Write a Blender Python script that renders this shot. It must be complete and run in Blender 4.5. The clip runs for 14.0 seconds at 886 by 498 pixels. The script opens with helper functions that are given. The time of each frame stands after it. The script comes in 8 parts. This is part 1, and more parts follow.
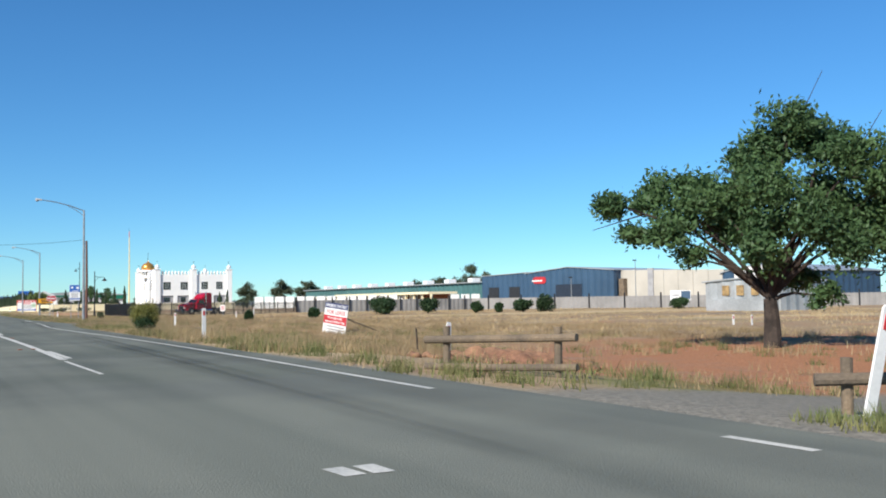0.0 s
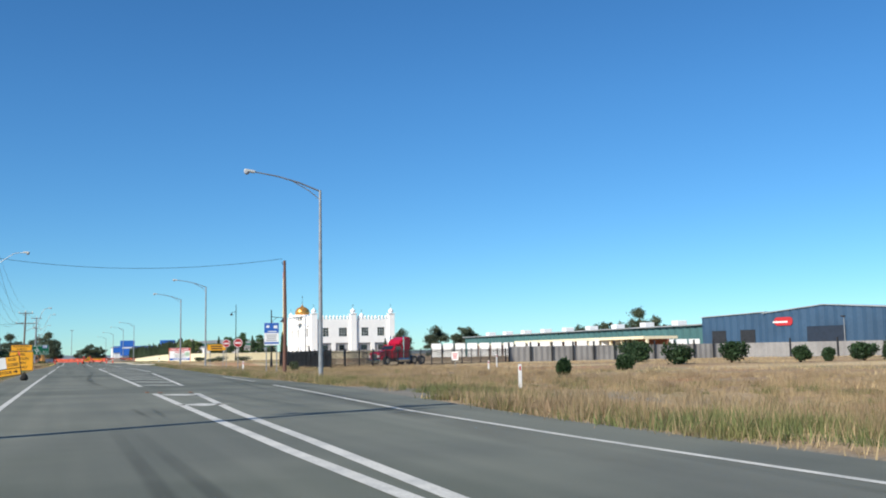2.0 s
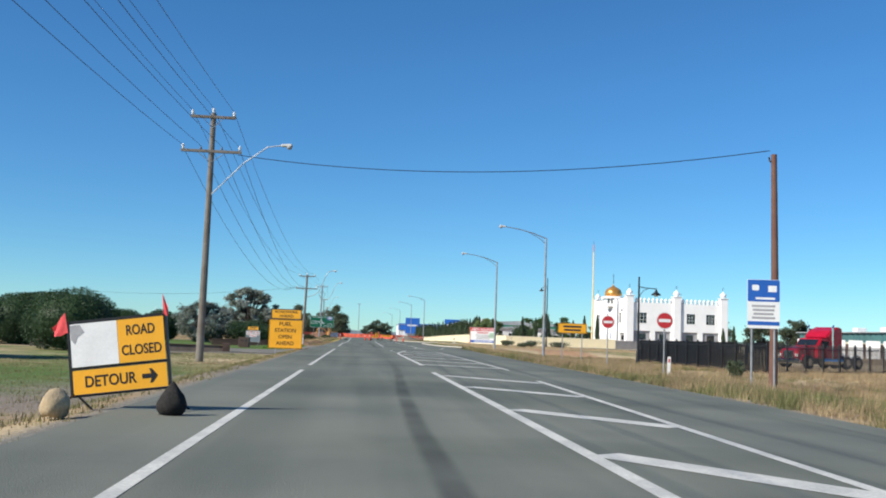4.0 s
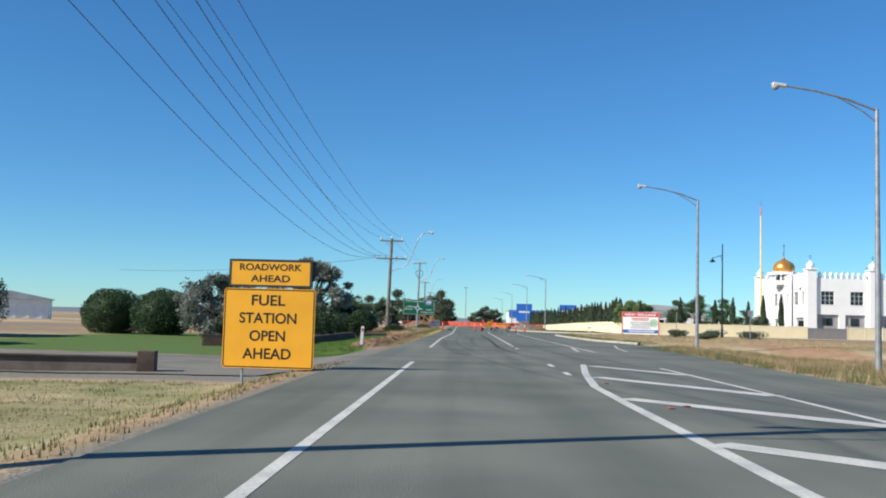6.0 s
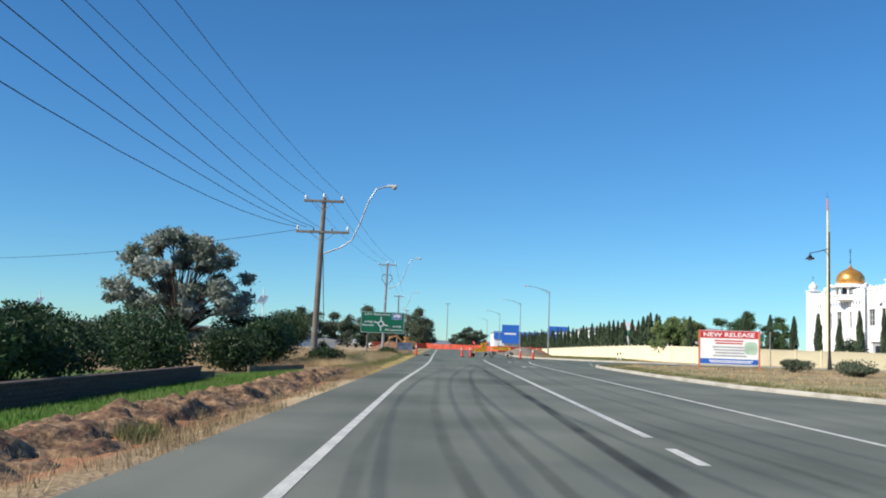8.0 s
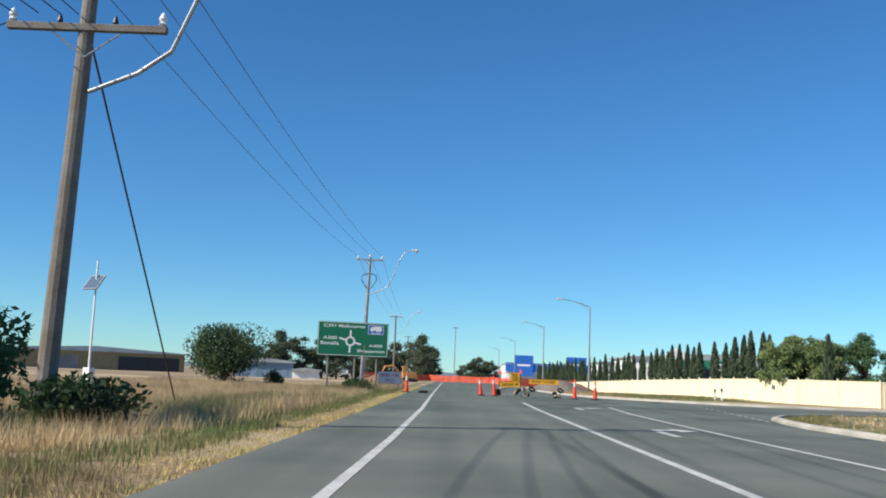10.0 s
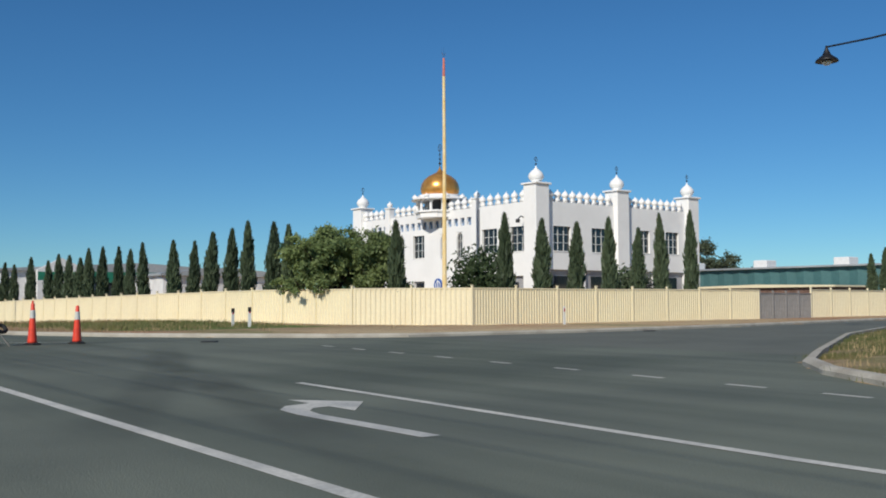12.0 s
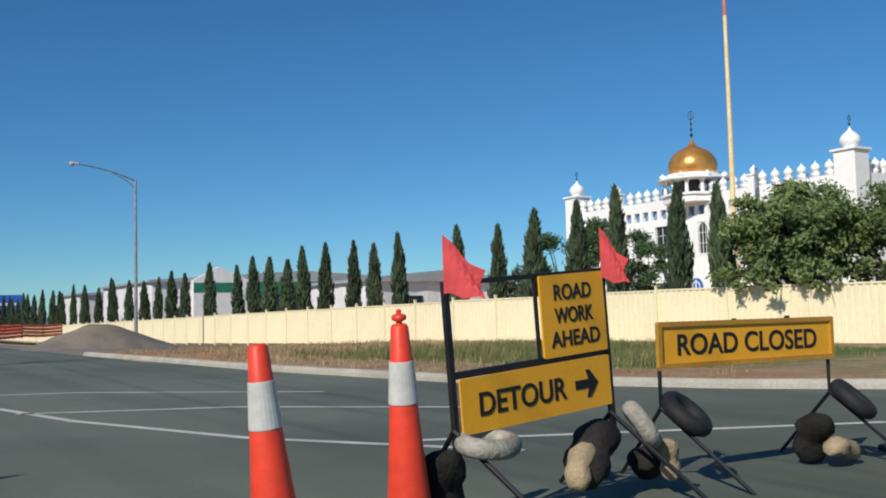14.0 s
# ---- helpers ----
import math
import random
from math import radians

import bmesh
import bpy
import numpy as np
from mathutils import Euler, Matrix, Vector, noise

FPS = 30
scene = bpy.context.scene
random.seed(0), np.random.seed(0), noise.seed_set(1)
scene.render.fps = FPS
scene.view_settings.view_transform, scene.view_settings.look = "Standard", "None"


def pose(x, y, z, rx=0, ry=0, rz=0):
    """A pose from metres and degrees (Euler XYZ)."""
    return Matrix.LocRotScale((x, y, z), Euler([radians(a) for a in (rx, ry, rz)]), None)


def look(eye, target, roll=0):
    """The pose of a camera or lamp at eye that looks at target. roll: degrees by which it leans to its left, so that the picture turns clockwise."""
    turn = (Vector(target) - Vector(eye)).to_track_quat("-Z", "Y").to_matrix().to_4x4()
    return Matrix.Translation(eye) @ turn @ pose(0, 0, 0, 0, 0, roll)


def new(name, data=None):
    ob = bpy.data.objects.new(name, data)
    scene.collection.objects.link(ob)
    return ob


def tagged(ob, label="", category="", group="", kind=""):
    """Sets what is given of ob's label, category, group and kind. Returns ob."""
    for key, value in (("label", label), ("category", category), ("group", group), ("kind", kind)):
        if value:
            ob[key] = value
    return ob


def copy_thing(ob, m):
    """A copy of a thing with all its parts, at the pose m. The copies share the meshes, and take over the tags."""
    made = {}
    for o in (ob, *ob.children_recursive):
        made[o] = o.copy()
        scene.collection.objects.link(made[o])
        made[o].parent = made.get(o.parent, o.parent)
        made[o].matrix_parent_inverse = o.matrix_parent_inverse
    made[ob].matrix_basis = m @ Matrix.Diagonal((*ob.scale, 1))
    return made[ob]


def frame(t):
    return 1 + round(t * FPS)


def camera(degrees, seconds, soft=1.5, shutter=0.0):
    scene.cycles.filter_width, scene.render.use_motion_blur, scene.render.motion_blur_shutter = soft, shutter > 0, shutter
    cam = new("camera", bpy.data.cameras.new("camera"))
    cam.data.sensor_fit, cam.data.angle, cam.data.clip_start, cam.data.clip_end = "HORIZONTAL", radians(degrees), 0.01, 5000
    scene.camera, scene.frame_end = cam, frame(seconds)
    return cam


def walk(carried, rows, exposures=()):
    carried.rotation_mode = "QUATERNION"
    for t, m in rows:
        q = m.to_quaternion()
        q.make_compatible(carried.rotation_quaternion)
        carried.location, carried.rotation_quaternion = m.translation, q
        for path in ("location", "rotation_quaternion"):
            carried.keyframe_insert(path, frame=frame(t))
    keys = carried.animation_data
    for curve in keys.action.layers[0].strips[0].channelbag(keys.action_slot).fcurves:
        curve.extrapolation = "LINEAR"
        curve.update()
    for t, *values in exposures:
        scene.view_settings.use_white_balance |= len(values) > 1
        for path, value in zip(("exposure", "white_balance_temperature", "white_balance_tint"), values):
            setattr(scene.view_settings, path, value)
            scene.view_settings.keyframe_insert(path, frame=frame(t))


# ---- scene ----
cam = camera(49.4, 14.0, soft=1.9)
PATH = [
    (0, (7.023, 5.098, 0.976), (7.972, 6.855, 1.086), -0.8),
    (0.5, (7.093, 13.913, 1.007), (8.077, 15.646, 1.181), -0.9),
    (1, (7.207, 22.742, 1.03), (8.19, 24.473, 1.225), -0.6),
    (1.5, (7.268, 31.628, 0.987), (8.211, 33.379, 1.194), -1.3),
    (2, (7.259, 40.52, 0.932), (7.98, 42.373, 1.146), -1.0),
    (2.5, (7.32, 49.606, 0.947), (7.828, 51.531, 1.144), 0.5),
    (3, (7.457, 58.897, 0.975), (7.869, 60.846, 1.162), 0.1),
    (3.5, (7.494, 68.141, 0.977), (7.832, 70.102, 1.176), 0.4),
    (4, (7.459, 77.409, 0.997), (7.632, 79.393, 1.179), 2.1),
    (6.3, (7.479, 119.775, 1.094), (7.433, 121.769, 1.243), 1.5),
    (6.5, (7.449, 123.377, 1.067), (7.42, 125.37, 1.229), 1.7),
    (7, (7.378, 132.208, 1.028), (7.357, 134.201, 1.192), 1.7),
    (7.5, (7.394, 140.93, 1.029), (7.378, 142.92, 1.226), 1.2),
    (8, (7.282, 149.694, 1.068), (7.277, 151.684, 1.264), 2.0),
    (10.5, (7.358, 188.665, 0.936), (7.335, 190.647, 1.205), 2.3),
    (11, (7.554, 195.647, 0.944), (7.657, 197.628, 1.203), 1.1),
    (11.1, (7.603, 197.026, 0.959), (7.838, 199.002, 1.158), 1.1),
    (11.3, (7.702, 199.751, 0.996), (8.388, 201.624, 1.143), -2.0),
    (11.5, (7.707, 202.445, 0.95), (8.78, 204.132, 0.997), -2.6),
    (11.6, (7.63, 203.722, 0.939), (8.844, 205.311, 0.964), -0.6),
    (12, (7.442, 208.435, 1.014), (8.667, 210.012, 1.125), -0.2),
    (12.5, (7.44, 213.875, 1.147), (8.65, 215.462, 1.288), -0.9),
    (13, (7.553, 219.206, 1.153), (8.754, 220.8, 1.289), -1.3),
    (13.5, (7.541, 224.349, 1.101), (8.708, 225.968, 1.222), -1.3),
    (14, (7.415, 229.403, 1.072), (8.501, 231.077, 1.206), -1.4),
]
EXPOSURE = [(0, 0.33), (1.0, 0.28), (4, 0.3), (11.0, 0.33), (11.5, -0.14), (12.0, -0.4), (12.5, -0.55), (13.5, -0.42), (14, -0.28)]
walk(cam, [(t, look(eye, target, roll)) for t, eye, target, roll in PATH], EXPOSURE)

# ---- world, sun ----
SUN_EL, SUN_DIR = 34.5, Vector((-0.894, -0.447, 0)).normalized()
world = bpy.data.worlds.new("sky")
scene.world = world
world.use_nodes = True
wn = world.node_tree
wn.nodes.clear()
sky = wn.nodes.new("ShaderNodeTexSky")
sky.sky_type = "NISHITA"
sky.sun_disc = False
sky.sun_elevation = radians(SUN_EL)
sky.sun_rotation = math.atan2(SUN_DIR.x, SUN_DIR.y)
sky.air_density, sky.dust_density, sky.ozone_density = 0.8, 0.0, 4.0
bg = wn.nodes.new("ShaderNodeBackground")
bg.inputs["Strength"].default_value = 0.1
wo = wn.nodes.new("ShaderNodeOutputWorld")
deep = wn.nodes.new("ShaderNodeHueSaturation")
deep.inputs["Saturation"].default_value = 1.14
tint = wn.nodes.new("ShaderNodeMix")
tint.data_type, tint.blend_type = "RGBA", "MULTIPLY"
tint.inputs["Factor"].default_value, tint.inputs["B"].default_value = 1.0, (0.68, 1.01, 1.12, 1)
# dimming put into the sky colour, growing towards the horizon
way, parts, low, horizon_dim = wn.nodes.new("ShaderNodeTexCoord"), wn.nodes.new("ShaderNodeSeparateXYZ"), wn.nodes.new("ShaderNodeMapRange"), wn.nodes.new("ShaderNodeMix")
horizon_dim.data_type, horizon_dim.blend_type = "RGBA", "MULTIPLY"
horizon_dim.inputs["B"].default_value = (0.86, 0.87, 0.88, 1)
low.inputs["From Min"].default_value, low.inputs["From Max"].default_value = 0.26, 0.0
wn.links.new(way.outputs["Generated"], parts.inputs["Vector"])
wn.links.new(parts.outputs["Z"], low.inputs["Value"])
wn.links.new(low.outputs["Result"], horizon_dim.inputs["Factor"])
wn.links.new(sky.outputs["Color"], horizon_dim.inputs["A"])
wn.links.new(horizon_dim.outputs["Result"], deep.inputs["Color"])
wn.links.new(deep.outputs["Color"], tint.inputs["A"])
wn.links.new(tint.outputs["Result"], bg.inputs["Color"])
wn.links.new(bg.outputs["Background"], wo.inputs["Surface"])
sun = new("sun", bpy.data.lights.new("sun", "SUN"))
sun.data.energy, sun.data.angle, sun.data.color = 5.0, radians(0.53), (1.0, 0.93, 0.82)
sun_from = SUN_DIR * math.cos(radians(SUN_EL)) + Vector((0, 0, math.sin(radians(SUN_EL))))
sun.matrix_world = look(sun_from * 300 + Vector((10, 150, 0)), (10, 150, 0))

# ---- building helpers ----
rng = np.random.default_rng(7)


def thing(name, x=0.0, y=0.0, z=0.0, rz=0.0, label="", category="", group="", kind=""):
    ob = new(name)
    ob.empty_display_size = 0.3
    ob.matrix_world = pose(x, y, z, 0, 0, rz)
    return tagged(ob, label, category, group, kind)


def finish(name, bm, material, smooth=False):
    me = bpy.data.meshes.new(name)
    bmesh.ops.recalc_face_normals(bm, faces=bm.faces)
    bm.to_mesh(me)
    bm.free()
    me.materials.append(material)
    if smooth:
        me.polygons.foreach_set("use_smooth", [True] * len(me.polygons))
    return me


def part(name, bm, material, parent=None, label="", smooth=False):
    ob = new(name, finish(name, bm, material, smooth))
    ob.parent = parent
    return tagged(ob, label)


def solid(name, bm, material, label="", category="", group="", kind="", smooth=False):
    return tagged(part(name, bm, material, None, "", smooth), label, category, group, kind)


def piece(name, me, parent, m):
    ob = new(name, me)
    ob.parent = parent
    ob.matrix_basis = m
    return ob


def box(bm, x0, y0, z0, x1, y1, z1, bevel=0.0):
    m = Matrix.Translation(((x0 + x1) / 2, (y0 + y1) / 2, (z0 + z1) / 2)) @ Matrix.Diagonal((abs(x1 - x0), abs(y1 - y0), abs(z1 - z0), 1))
    made = bmesh.ops.create_cube(bm, size=1, matrix=m)
    if bevel:
        edges = list({e for v in made["verts"] for e in v.link_edges})
        bmesh.ops.bevel(bm, geom=edges, offset=bevel, segments=1, affect="EDGES")
    return bm


def tube(bm, pts, r0, r1=None, n=8, cap=True):
    r1 = r0 if r1 is None else r1
    pts = [Vector(p) for p in pts]
    rings, last = [], None
    for i, p in enumerate(pts):
        d = (pts[min(i + 1, len(pts) - 1)] - pts[max(i - 1, 0)]).normalized()
        side = d.cross(Vector((0, 0, 1)) if abs(d.z) < 0.95 else Vector((0, 1, 0)))
        side = side.normalized()
        if last is not None and side.dot(last) < 0:
            side = -side
        last = side
        up = side.cross(d)
        r = r0 + (r1 - r0) * i / max(1, len(pts) - 1)
        rings.append([bm.verts.new(p + r * (math.cos(a) * side + math.sin(a) * up)) for a in [2 * math.pi * k / n for k in range(n)]])
    for a, b in zip(rings, rings[1:]):
        for k in range(n):
            bm.faces.new((a[k], a[(k + 1) % n], b[(k + 1) % n], b[k]))
    if cap:
        bm.faces.new(rings[0][::-1])
        bm.faces.new(rings[-1])
    return bm


def lathe(bm, profile, n=20, at=(0, 0, 0)):
    x, y, z = at
    rings = []
    for r, h in profile:
        rings.append([bm.verts.new((x + r * math.cos(2 * math.pi * k / n), y + r * math.sin(2 * math.pi * k / n), z + h)) for k in range(n)])
    for a, b in zip(rings, rings[1:]):
        for k in range(n):
            bm.faces.new((a[k], a[(k + 1) % n], b[(k + 1) % n], b[k]))
    bm.faces.new(rings[0][::-1])
    bm.faces.new(rings[-1])
    return bm


def prism(bm, outline, y0, y1):
    """A plate with the outline (x, z), from y0 to y1."""
    a = [bm.verts.new((x, y0, z)) for x, z in outline]
    b = [bm.verts.new((x, y1, z)) for x, z in outline]
    bm.faces.new(a)
    bm.faces.new(b[::-1])
    for k in range(len(a)):
        bm.faces.new((a[k], b[k], b[(k + 1) % len(a)], a[(k + 1) % len(a)]))
    return bm


def flat(bm, outline, z0, z1):
    """A slab with the outline (x, y), from z0 to z1."""
    a = [bm.verts.new((x, y, z0)) for x, y in outline]
    b = [bm.verts.new((x, y, z1)) for x, y in outline]
    bm.faces.new(a)
    bm.faces.new(b)
    for k in range(len(a)):
        bm.faces.new((a[k], b[k], b[(k + 1) % len(a)], a[(k + 1) % len(a)]))
    return bm


def wall(bm, length, height, thick, holes, z0=0.0):
    """A wall along +x with its outer face at y = 0, and openings (x0, x1, z0, z1)."""
    xs = sorted({0.0, length, *[v for h in holes for v in h[:2]]})
    zs = sorted({z0, height, *[v for h in holes for v in h[2:]]})
    for a, b in zip(xs, xs[1:]):
        for c, d in zip(zs, zs[1:]):
            if not any(h[0] < (a + b) / 2 < h[1] and h[2] < (c + d) / 2 < h[3] for h in holes):
                box(bm, a, 0, c, b, thick, d)
    welded(bm)
    return bm


def welded(bm):
    """Joins the blocks of a wall into one skin."""
    bmesh.ops.remove_doubles(bm, verts=bm.verts, dist=1e-4)
    bm.verts.index_update()
    seen = {}
    for f in bm.faces:
        seen.setdefault(tuple(sorted(v.index for v in f.verts)), []).append(f)
    bmesh.ops.delete(bm, geom=[f for fs in seen.values() if len(fs) > 1 for f in fs], context="FACES_ONLY")
    return bm


def np_mesh(name, verts, faces, material):
    me = bpy.data.meshes.new(name)
    n = faces.shape[1]
    me.vertices.add(len(verts))
    me.vertices.foreach_set("co", np.ascontiguousarray(verts, dtype=np.float32).ravel())
    me.loops.add(faces.size)
    me.loops.foreach_set("vertex_index", np.ascontiguousarray(faces, dtype=np.int32).ravel())
    me.polygons.add(len(faces))
    me.polygons.foreach_set("loop_start", np.arange(0, faces.size, n, dtype=np.int32))
    me.polygons.foreach_set("loop_total", np.full(len(faces), n, dtype=np.int32))
    me.update(calc_edges=True)
    me.validate()
    me.materials.append(material)
    return me


def leaf_arrays(centres, size, droop=0.0, stretch=1.0):
    """Small four-sided leaves round the centres, as arrays."""
    n = len(centres)
    u = rng.normal(size=(n, 3))
    u[:, 2] = u[:, 2] * stretch - droop
    u /= np.linalg.norm(u, axis=1, keepdims=True) + 1e-9
    v = np.cross(u, rng.normal(size=(n, 3)))
    v /= np.linalg.norm(v, axis=1, keepdims=True) + 1e-9
    s = (size * rng.uniform(0.6, 1.4, n))[:, None]
    verts = np.stack([centres - u * s, centres + v * s * 0.42, centres + u * s, centres - v * s * 0.42], 1).reshape(-1, 3)
    return verts, np.arange(4 * n).reshape(-1, 4)


def merged(arrays):
    verts, faces, n = [], [], 0
    for v, f in arrays:
        verts.append(v)
        faces.append(f + n)
        n += len(v)
    return np.concatenate(verts), np.concatenate(faces)


def words(name, text, material, parent, x, z, y, width=None, height=0.2, depth=0.004):
    """Lettering on a board that faces -y, centred on (x, z); width and height are those of the whole line."""
    curve = bpy.data.curves.new(name, "FONT")
    curve.body, curve.align_x, curve.extrude = text, "CENTER", 0.004
    curve.offset = 0.016
    tmp = bpy.data.objects.new(name, curve)
    scene.collection.objects.link(tmp)
    bpy.context.view_layer.update()
    me = bpy.data.meshes.new_from_object(tmp.evaluated_get(bpy.context.evaluated_depsgraph_get()))
    bpy.data.objects.remove(tmp)
    bpy.data.curves.remove(curve)
    co = np.array([v.co for v in me.vertices])
    lo, hi = co.min(0), co.max(0)
    sy = height / (hi[1] - lo[1])
    sx = width / (hi[0] - lo[0]) if width else sy
    out = np.stack([x + (co[:, 0] - (lo[0] + hi[0]) / 2) * sx, y - depth / 2 + (hi[2] - co[:, 2]) / (hi[2] - lo[2] + 1e-9) * depth - depth / 2, z + (co[:, 1] - (lo[1] + hi[1]) / 2) * sy], 1)
    me.vertices.foreach_set("co", out.astype(np.float32).ravel())
    me.update()
    me.name = name
    me.materials.clear()
    me.materials.append(material)
    ob = new(name, me)
    ob.parent = parent
    return ob


def bars(name, material, parent, x, z, y, width, height, count=3, ragged=0.2):
    """Lines of writing too small to read, as plain bars on a board that faces -y."""
    bm = bmesh.new()
    step = height / count
    for k in range(count):
        w = width * (1 - ragged * ((k * 37 % 11) / 11))
        zz = z + height / 2 - (k + 0.5) * step
        box(bm, x - w / 2, y - 0.004, zz - step * 0.28, x + w / 2, y, zz + step * 0.28)
    return part(name, bm, material, parent)


# ---- materials ----
def mat(name, col, rough=0.7, var=0.15, scale=2.0, fine=30.0, bump=0.0, metal=0.0, col2=None, patch=0.0, spec=0.5, rand=0.0):
    """A surface whose colour drifts at two scales, with grain and relief."""
    m = bpy.data.materials.new(name)
    m.use_nodes = True
    t = m.node_tree
    b = t.nodes["Principled BSDF"]
    b.inputs["Roughness"].default_value, b.inputs["Metallic"].default_value = rough, metal
    b.inputs["Specular IOR Level"].default_value = spec
    co = t.nodes.new("ShaderNodeTexCoord")
    n1, n2 = t.nodes.new("ShaderNodeTexNoise"), t.nodes.new("ShaderNodeTexNoise")
    for n, s, d in ((n1, scale, 4.0), (n2, fine, 3.0)):
        n.inputs["Scale"].default_value, n.inputs["Detail"].default_value = s, d
        t.links.new(co.outputs["Object"], n.inputs["Vector"])
    mix = t.nodes.new("ShaderNodeMix")
    mix.data_type = "RGBA"
    c2 = col2 or tuple(c * (1 - 2 * var) for c in col)
    mix.inputs["A"].default_value, mix.inputs["B"].default_value = (*col, 1), (*c2, 1)
    ramp = t.nodes.new("ShaderNodeMapRange")
    ramp.inputs["From Min"].default_value, ramp.inputs["From Max"].default_value = 0.42 - patch, 0.62
    t.links.new(n1.outputs["Fac"], ramp.inputs["Value"])
    t.links.new(ramp.outputs["Result"], mix.inputs["Factor"])
    hue = t.nodes.new("ShaderNodeHueSaturation")
    val = t.nodes.new("ShaderNodeMapRange")
    val.inputs["From Min"].default_value, val.inputs["From Max"].default_value = 0.3, 0.7
    val.inputs["To Min"].default_value, val.inputs["To Max"].default_value = 1 - var, 1 + var
    t.links.new(n2.outputs["Fac"], val.inputs["Value"])
    t.links.new(mix.outputs["Result"], hue.inputs["Color"])
    last = val.outputs["Result"]
    if rand:
        info, geo = t.nodes.new("ShaderNodeObjectInfo"), t.nodes.new("ShaderNodeNewGeometry")
        add, rr, mul = t.nodes.new("ShaderNodeMath"), t.nodes.new("ShaderNodeMapRange"), t.nodes.new("ShaderNodeMath")
        add.operation, mul.operation = "ADD", "MULTIPLY"
        t.links.new(info.outputs["Random"], add.inputs[0])
        t.links.new(geo.outputs["Random Per Island"], add.inputs[1])
        rr.inputs["From Max"].default_value = 2.0
        rr.inputs["To Min"].default_value, rr.inputs["To Max"].default_value = 1 - rand, 1 + rand
        t.links.new(add.outputs["Value"], rr.inputs["Value"])
        t.links.new(rr.outputs["Result"], mul.inputs[0])
        t.links.new(last, mul.inputs[1])
        last = mul.outputs["Value"]
    t.links.new(last, hue.inputs["Value"])
    t.links.new(hue.outputs["Color"], b.inputs["Base Color"])
    if bump:
        bp = t.nodes.new("ShaderNodeBump")
        bp.inputs["Strength"].default_value, bp.inputs["Distance"].default_value = bump, 0.02
        t.links.new(n2.outputs["Fac"], bp.inputs["Height"])
        t.links.new(bp.outputs["Normal"], b.inputs["Normal"])
    return m


def leaf_mat(name, col, col2, rough=0.55, rand=0.35, thin=0.3):
    m = mat(name, col, rough, 0.12, 0.6, 9.0, 0.0, col2=col2, rand=rand, spec=0.3)
    t = m.node_tree
    b = t.nodes["Principled BSDF"]
    tr, mx = t.nodes.new("ShaderNodeBsdfTranslucent"), t.nodes.new("ShaderNodeMixShader")
    mx.inputs["Fac"].default_value = thin
    col_link = b.inputs["Base Color"].links[0].from_socket
    t.links.new(col_link, tr.inputs["Color"])
    t.links.new(b.outputs["BSDF"], mx.inputs[1])
    t.links.new(tr.outputs["BSDF"], mx.inputs[2])
    t.links.new(mx.outputs["Shader"], t.nodes["Material Output"].inputs["Surface"])
    return m


def asphalt_material():
    """Worn asphalt: wheel tracks drawn out along the road, patches and grain, and a darker tone at the junction."""
    m = mat("asphalt", (0.183, 0.192, 0.156), 0.85, 0.13, 0.28, 70.0, 0.4, col2=(0.145, 0.154, 0.129), spec=0.3)
    t = m.node_tree
    b = t.nodes["Principled BSDF"]
    grain = b.inputs["Base Color"].links[0].from_socket
    co, sep = t.nodes.new("ShaderNodeTexCoord"), t.nodes.new("ShaderNodeSeparateXYZ")
    t.links.new(co.outputs["Object"], sep.inputs["Vector"])
    mp, streak, patch = t.nodes.new("ShaderNodeMapping"), t.nodes.new("ShaderNodeTexNoise"), t.nodes.new("ShaderNodeTexNoise")
    mp.inputs["Scale"].default_value = (1.3, 0.035, 1.0)
    t.links.new(co.outputs["Object"], mp.inputs["Vector"])
    t.links.new(mp.outputs["Vector"], streak.inputs["Vector"])
    t.links.new(co.outputs["Object"], patch.inputs["Vector"])
    streak.inputs["Scale"].default_value, streak.inputs["Detail"].default_value = 1.0, 3.0
    patch.inputs["Scale"].default_value, patch.inputs["Detail"].default_value = 0.12, 6.0

    def span(v, lo, hi, a=0.0, c=1.0):
        r = t.nodes.new("ShaderNodeMapRange")
        for key, q in zip(("From Min", "From Max", "To Min", "To Max"), (lo, hi, a, c)):
            r.inputs[key].default_value = q
        t.links.new(v, r.inputs["Value"])
        return r.outputs["Result"]

    def mixed(a, col, fac, kind="MIX"):
        x = t.nodes.new("ShaderNodeMix")
        x.data_type, x.blend_type = "RGBA", kind
        t.links.new(a, x.inputs["A"])
        x.inputs["B"].default_value = (*col, 1)
        t.links.new(fac, x.inputs["Factor"])
        return x.outputs["Result"]

    col = mixed(grain, (0.78, 0.8, 0.8), span(streak.outputs["Fac"], 0.42, 0.66), "MULTIPLY")
    col = mixed(col, (0.8, 0.82, 0.8), span(patch.outputs["Fac"], 0.5, 0.6), "MULTIPLY")
    edge = t.nodes.new("ShaderNodeMath")
    edge.operation = "MULTIPLY_ADD"
    edge.inputs[1].default_value = 14.0
    t.links.new(patch.outputs["Fac"], edge.inputs[0])
    t.links.new(sep.outputs["Y"], edge.inputs[2])
    col = mixed(col, (0.88, 0.94, 0.92), span(edge.outputs["Value"], 205.0, 219.0), "MULTIPLY")
    t.links.new(col, b.inputs["Base Color"])
    return m


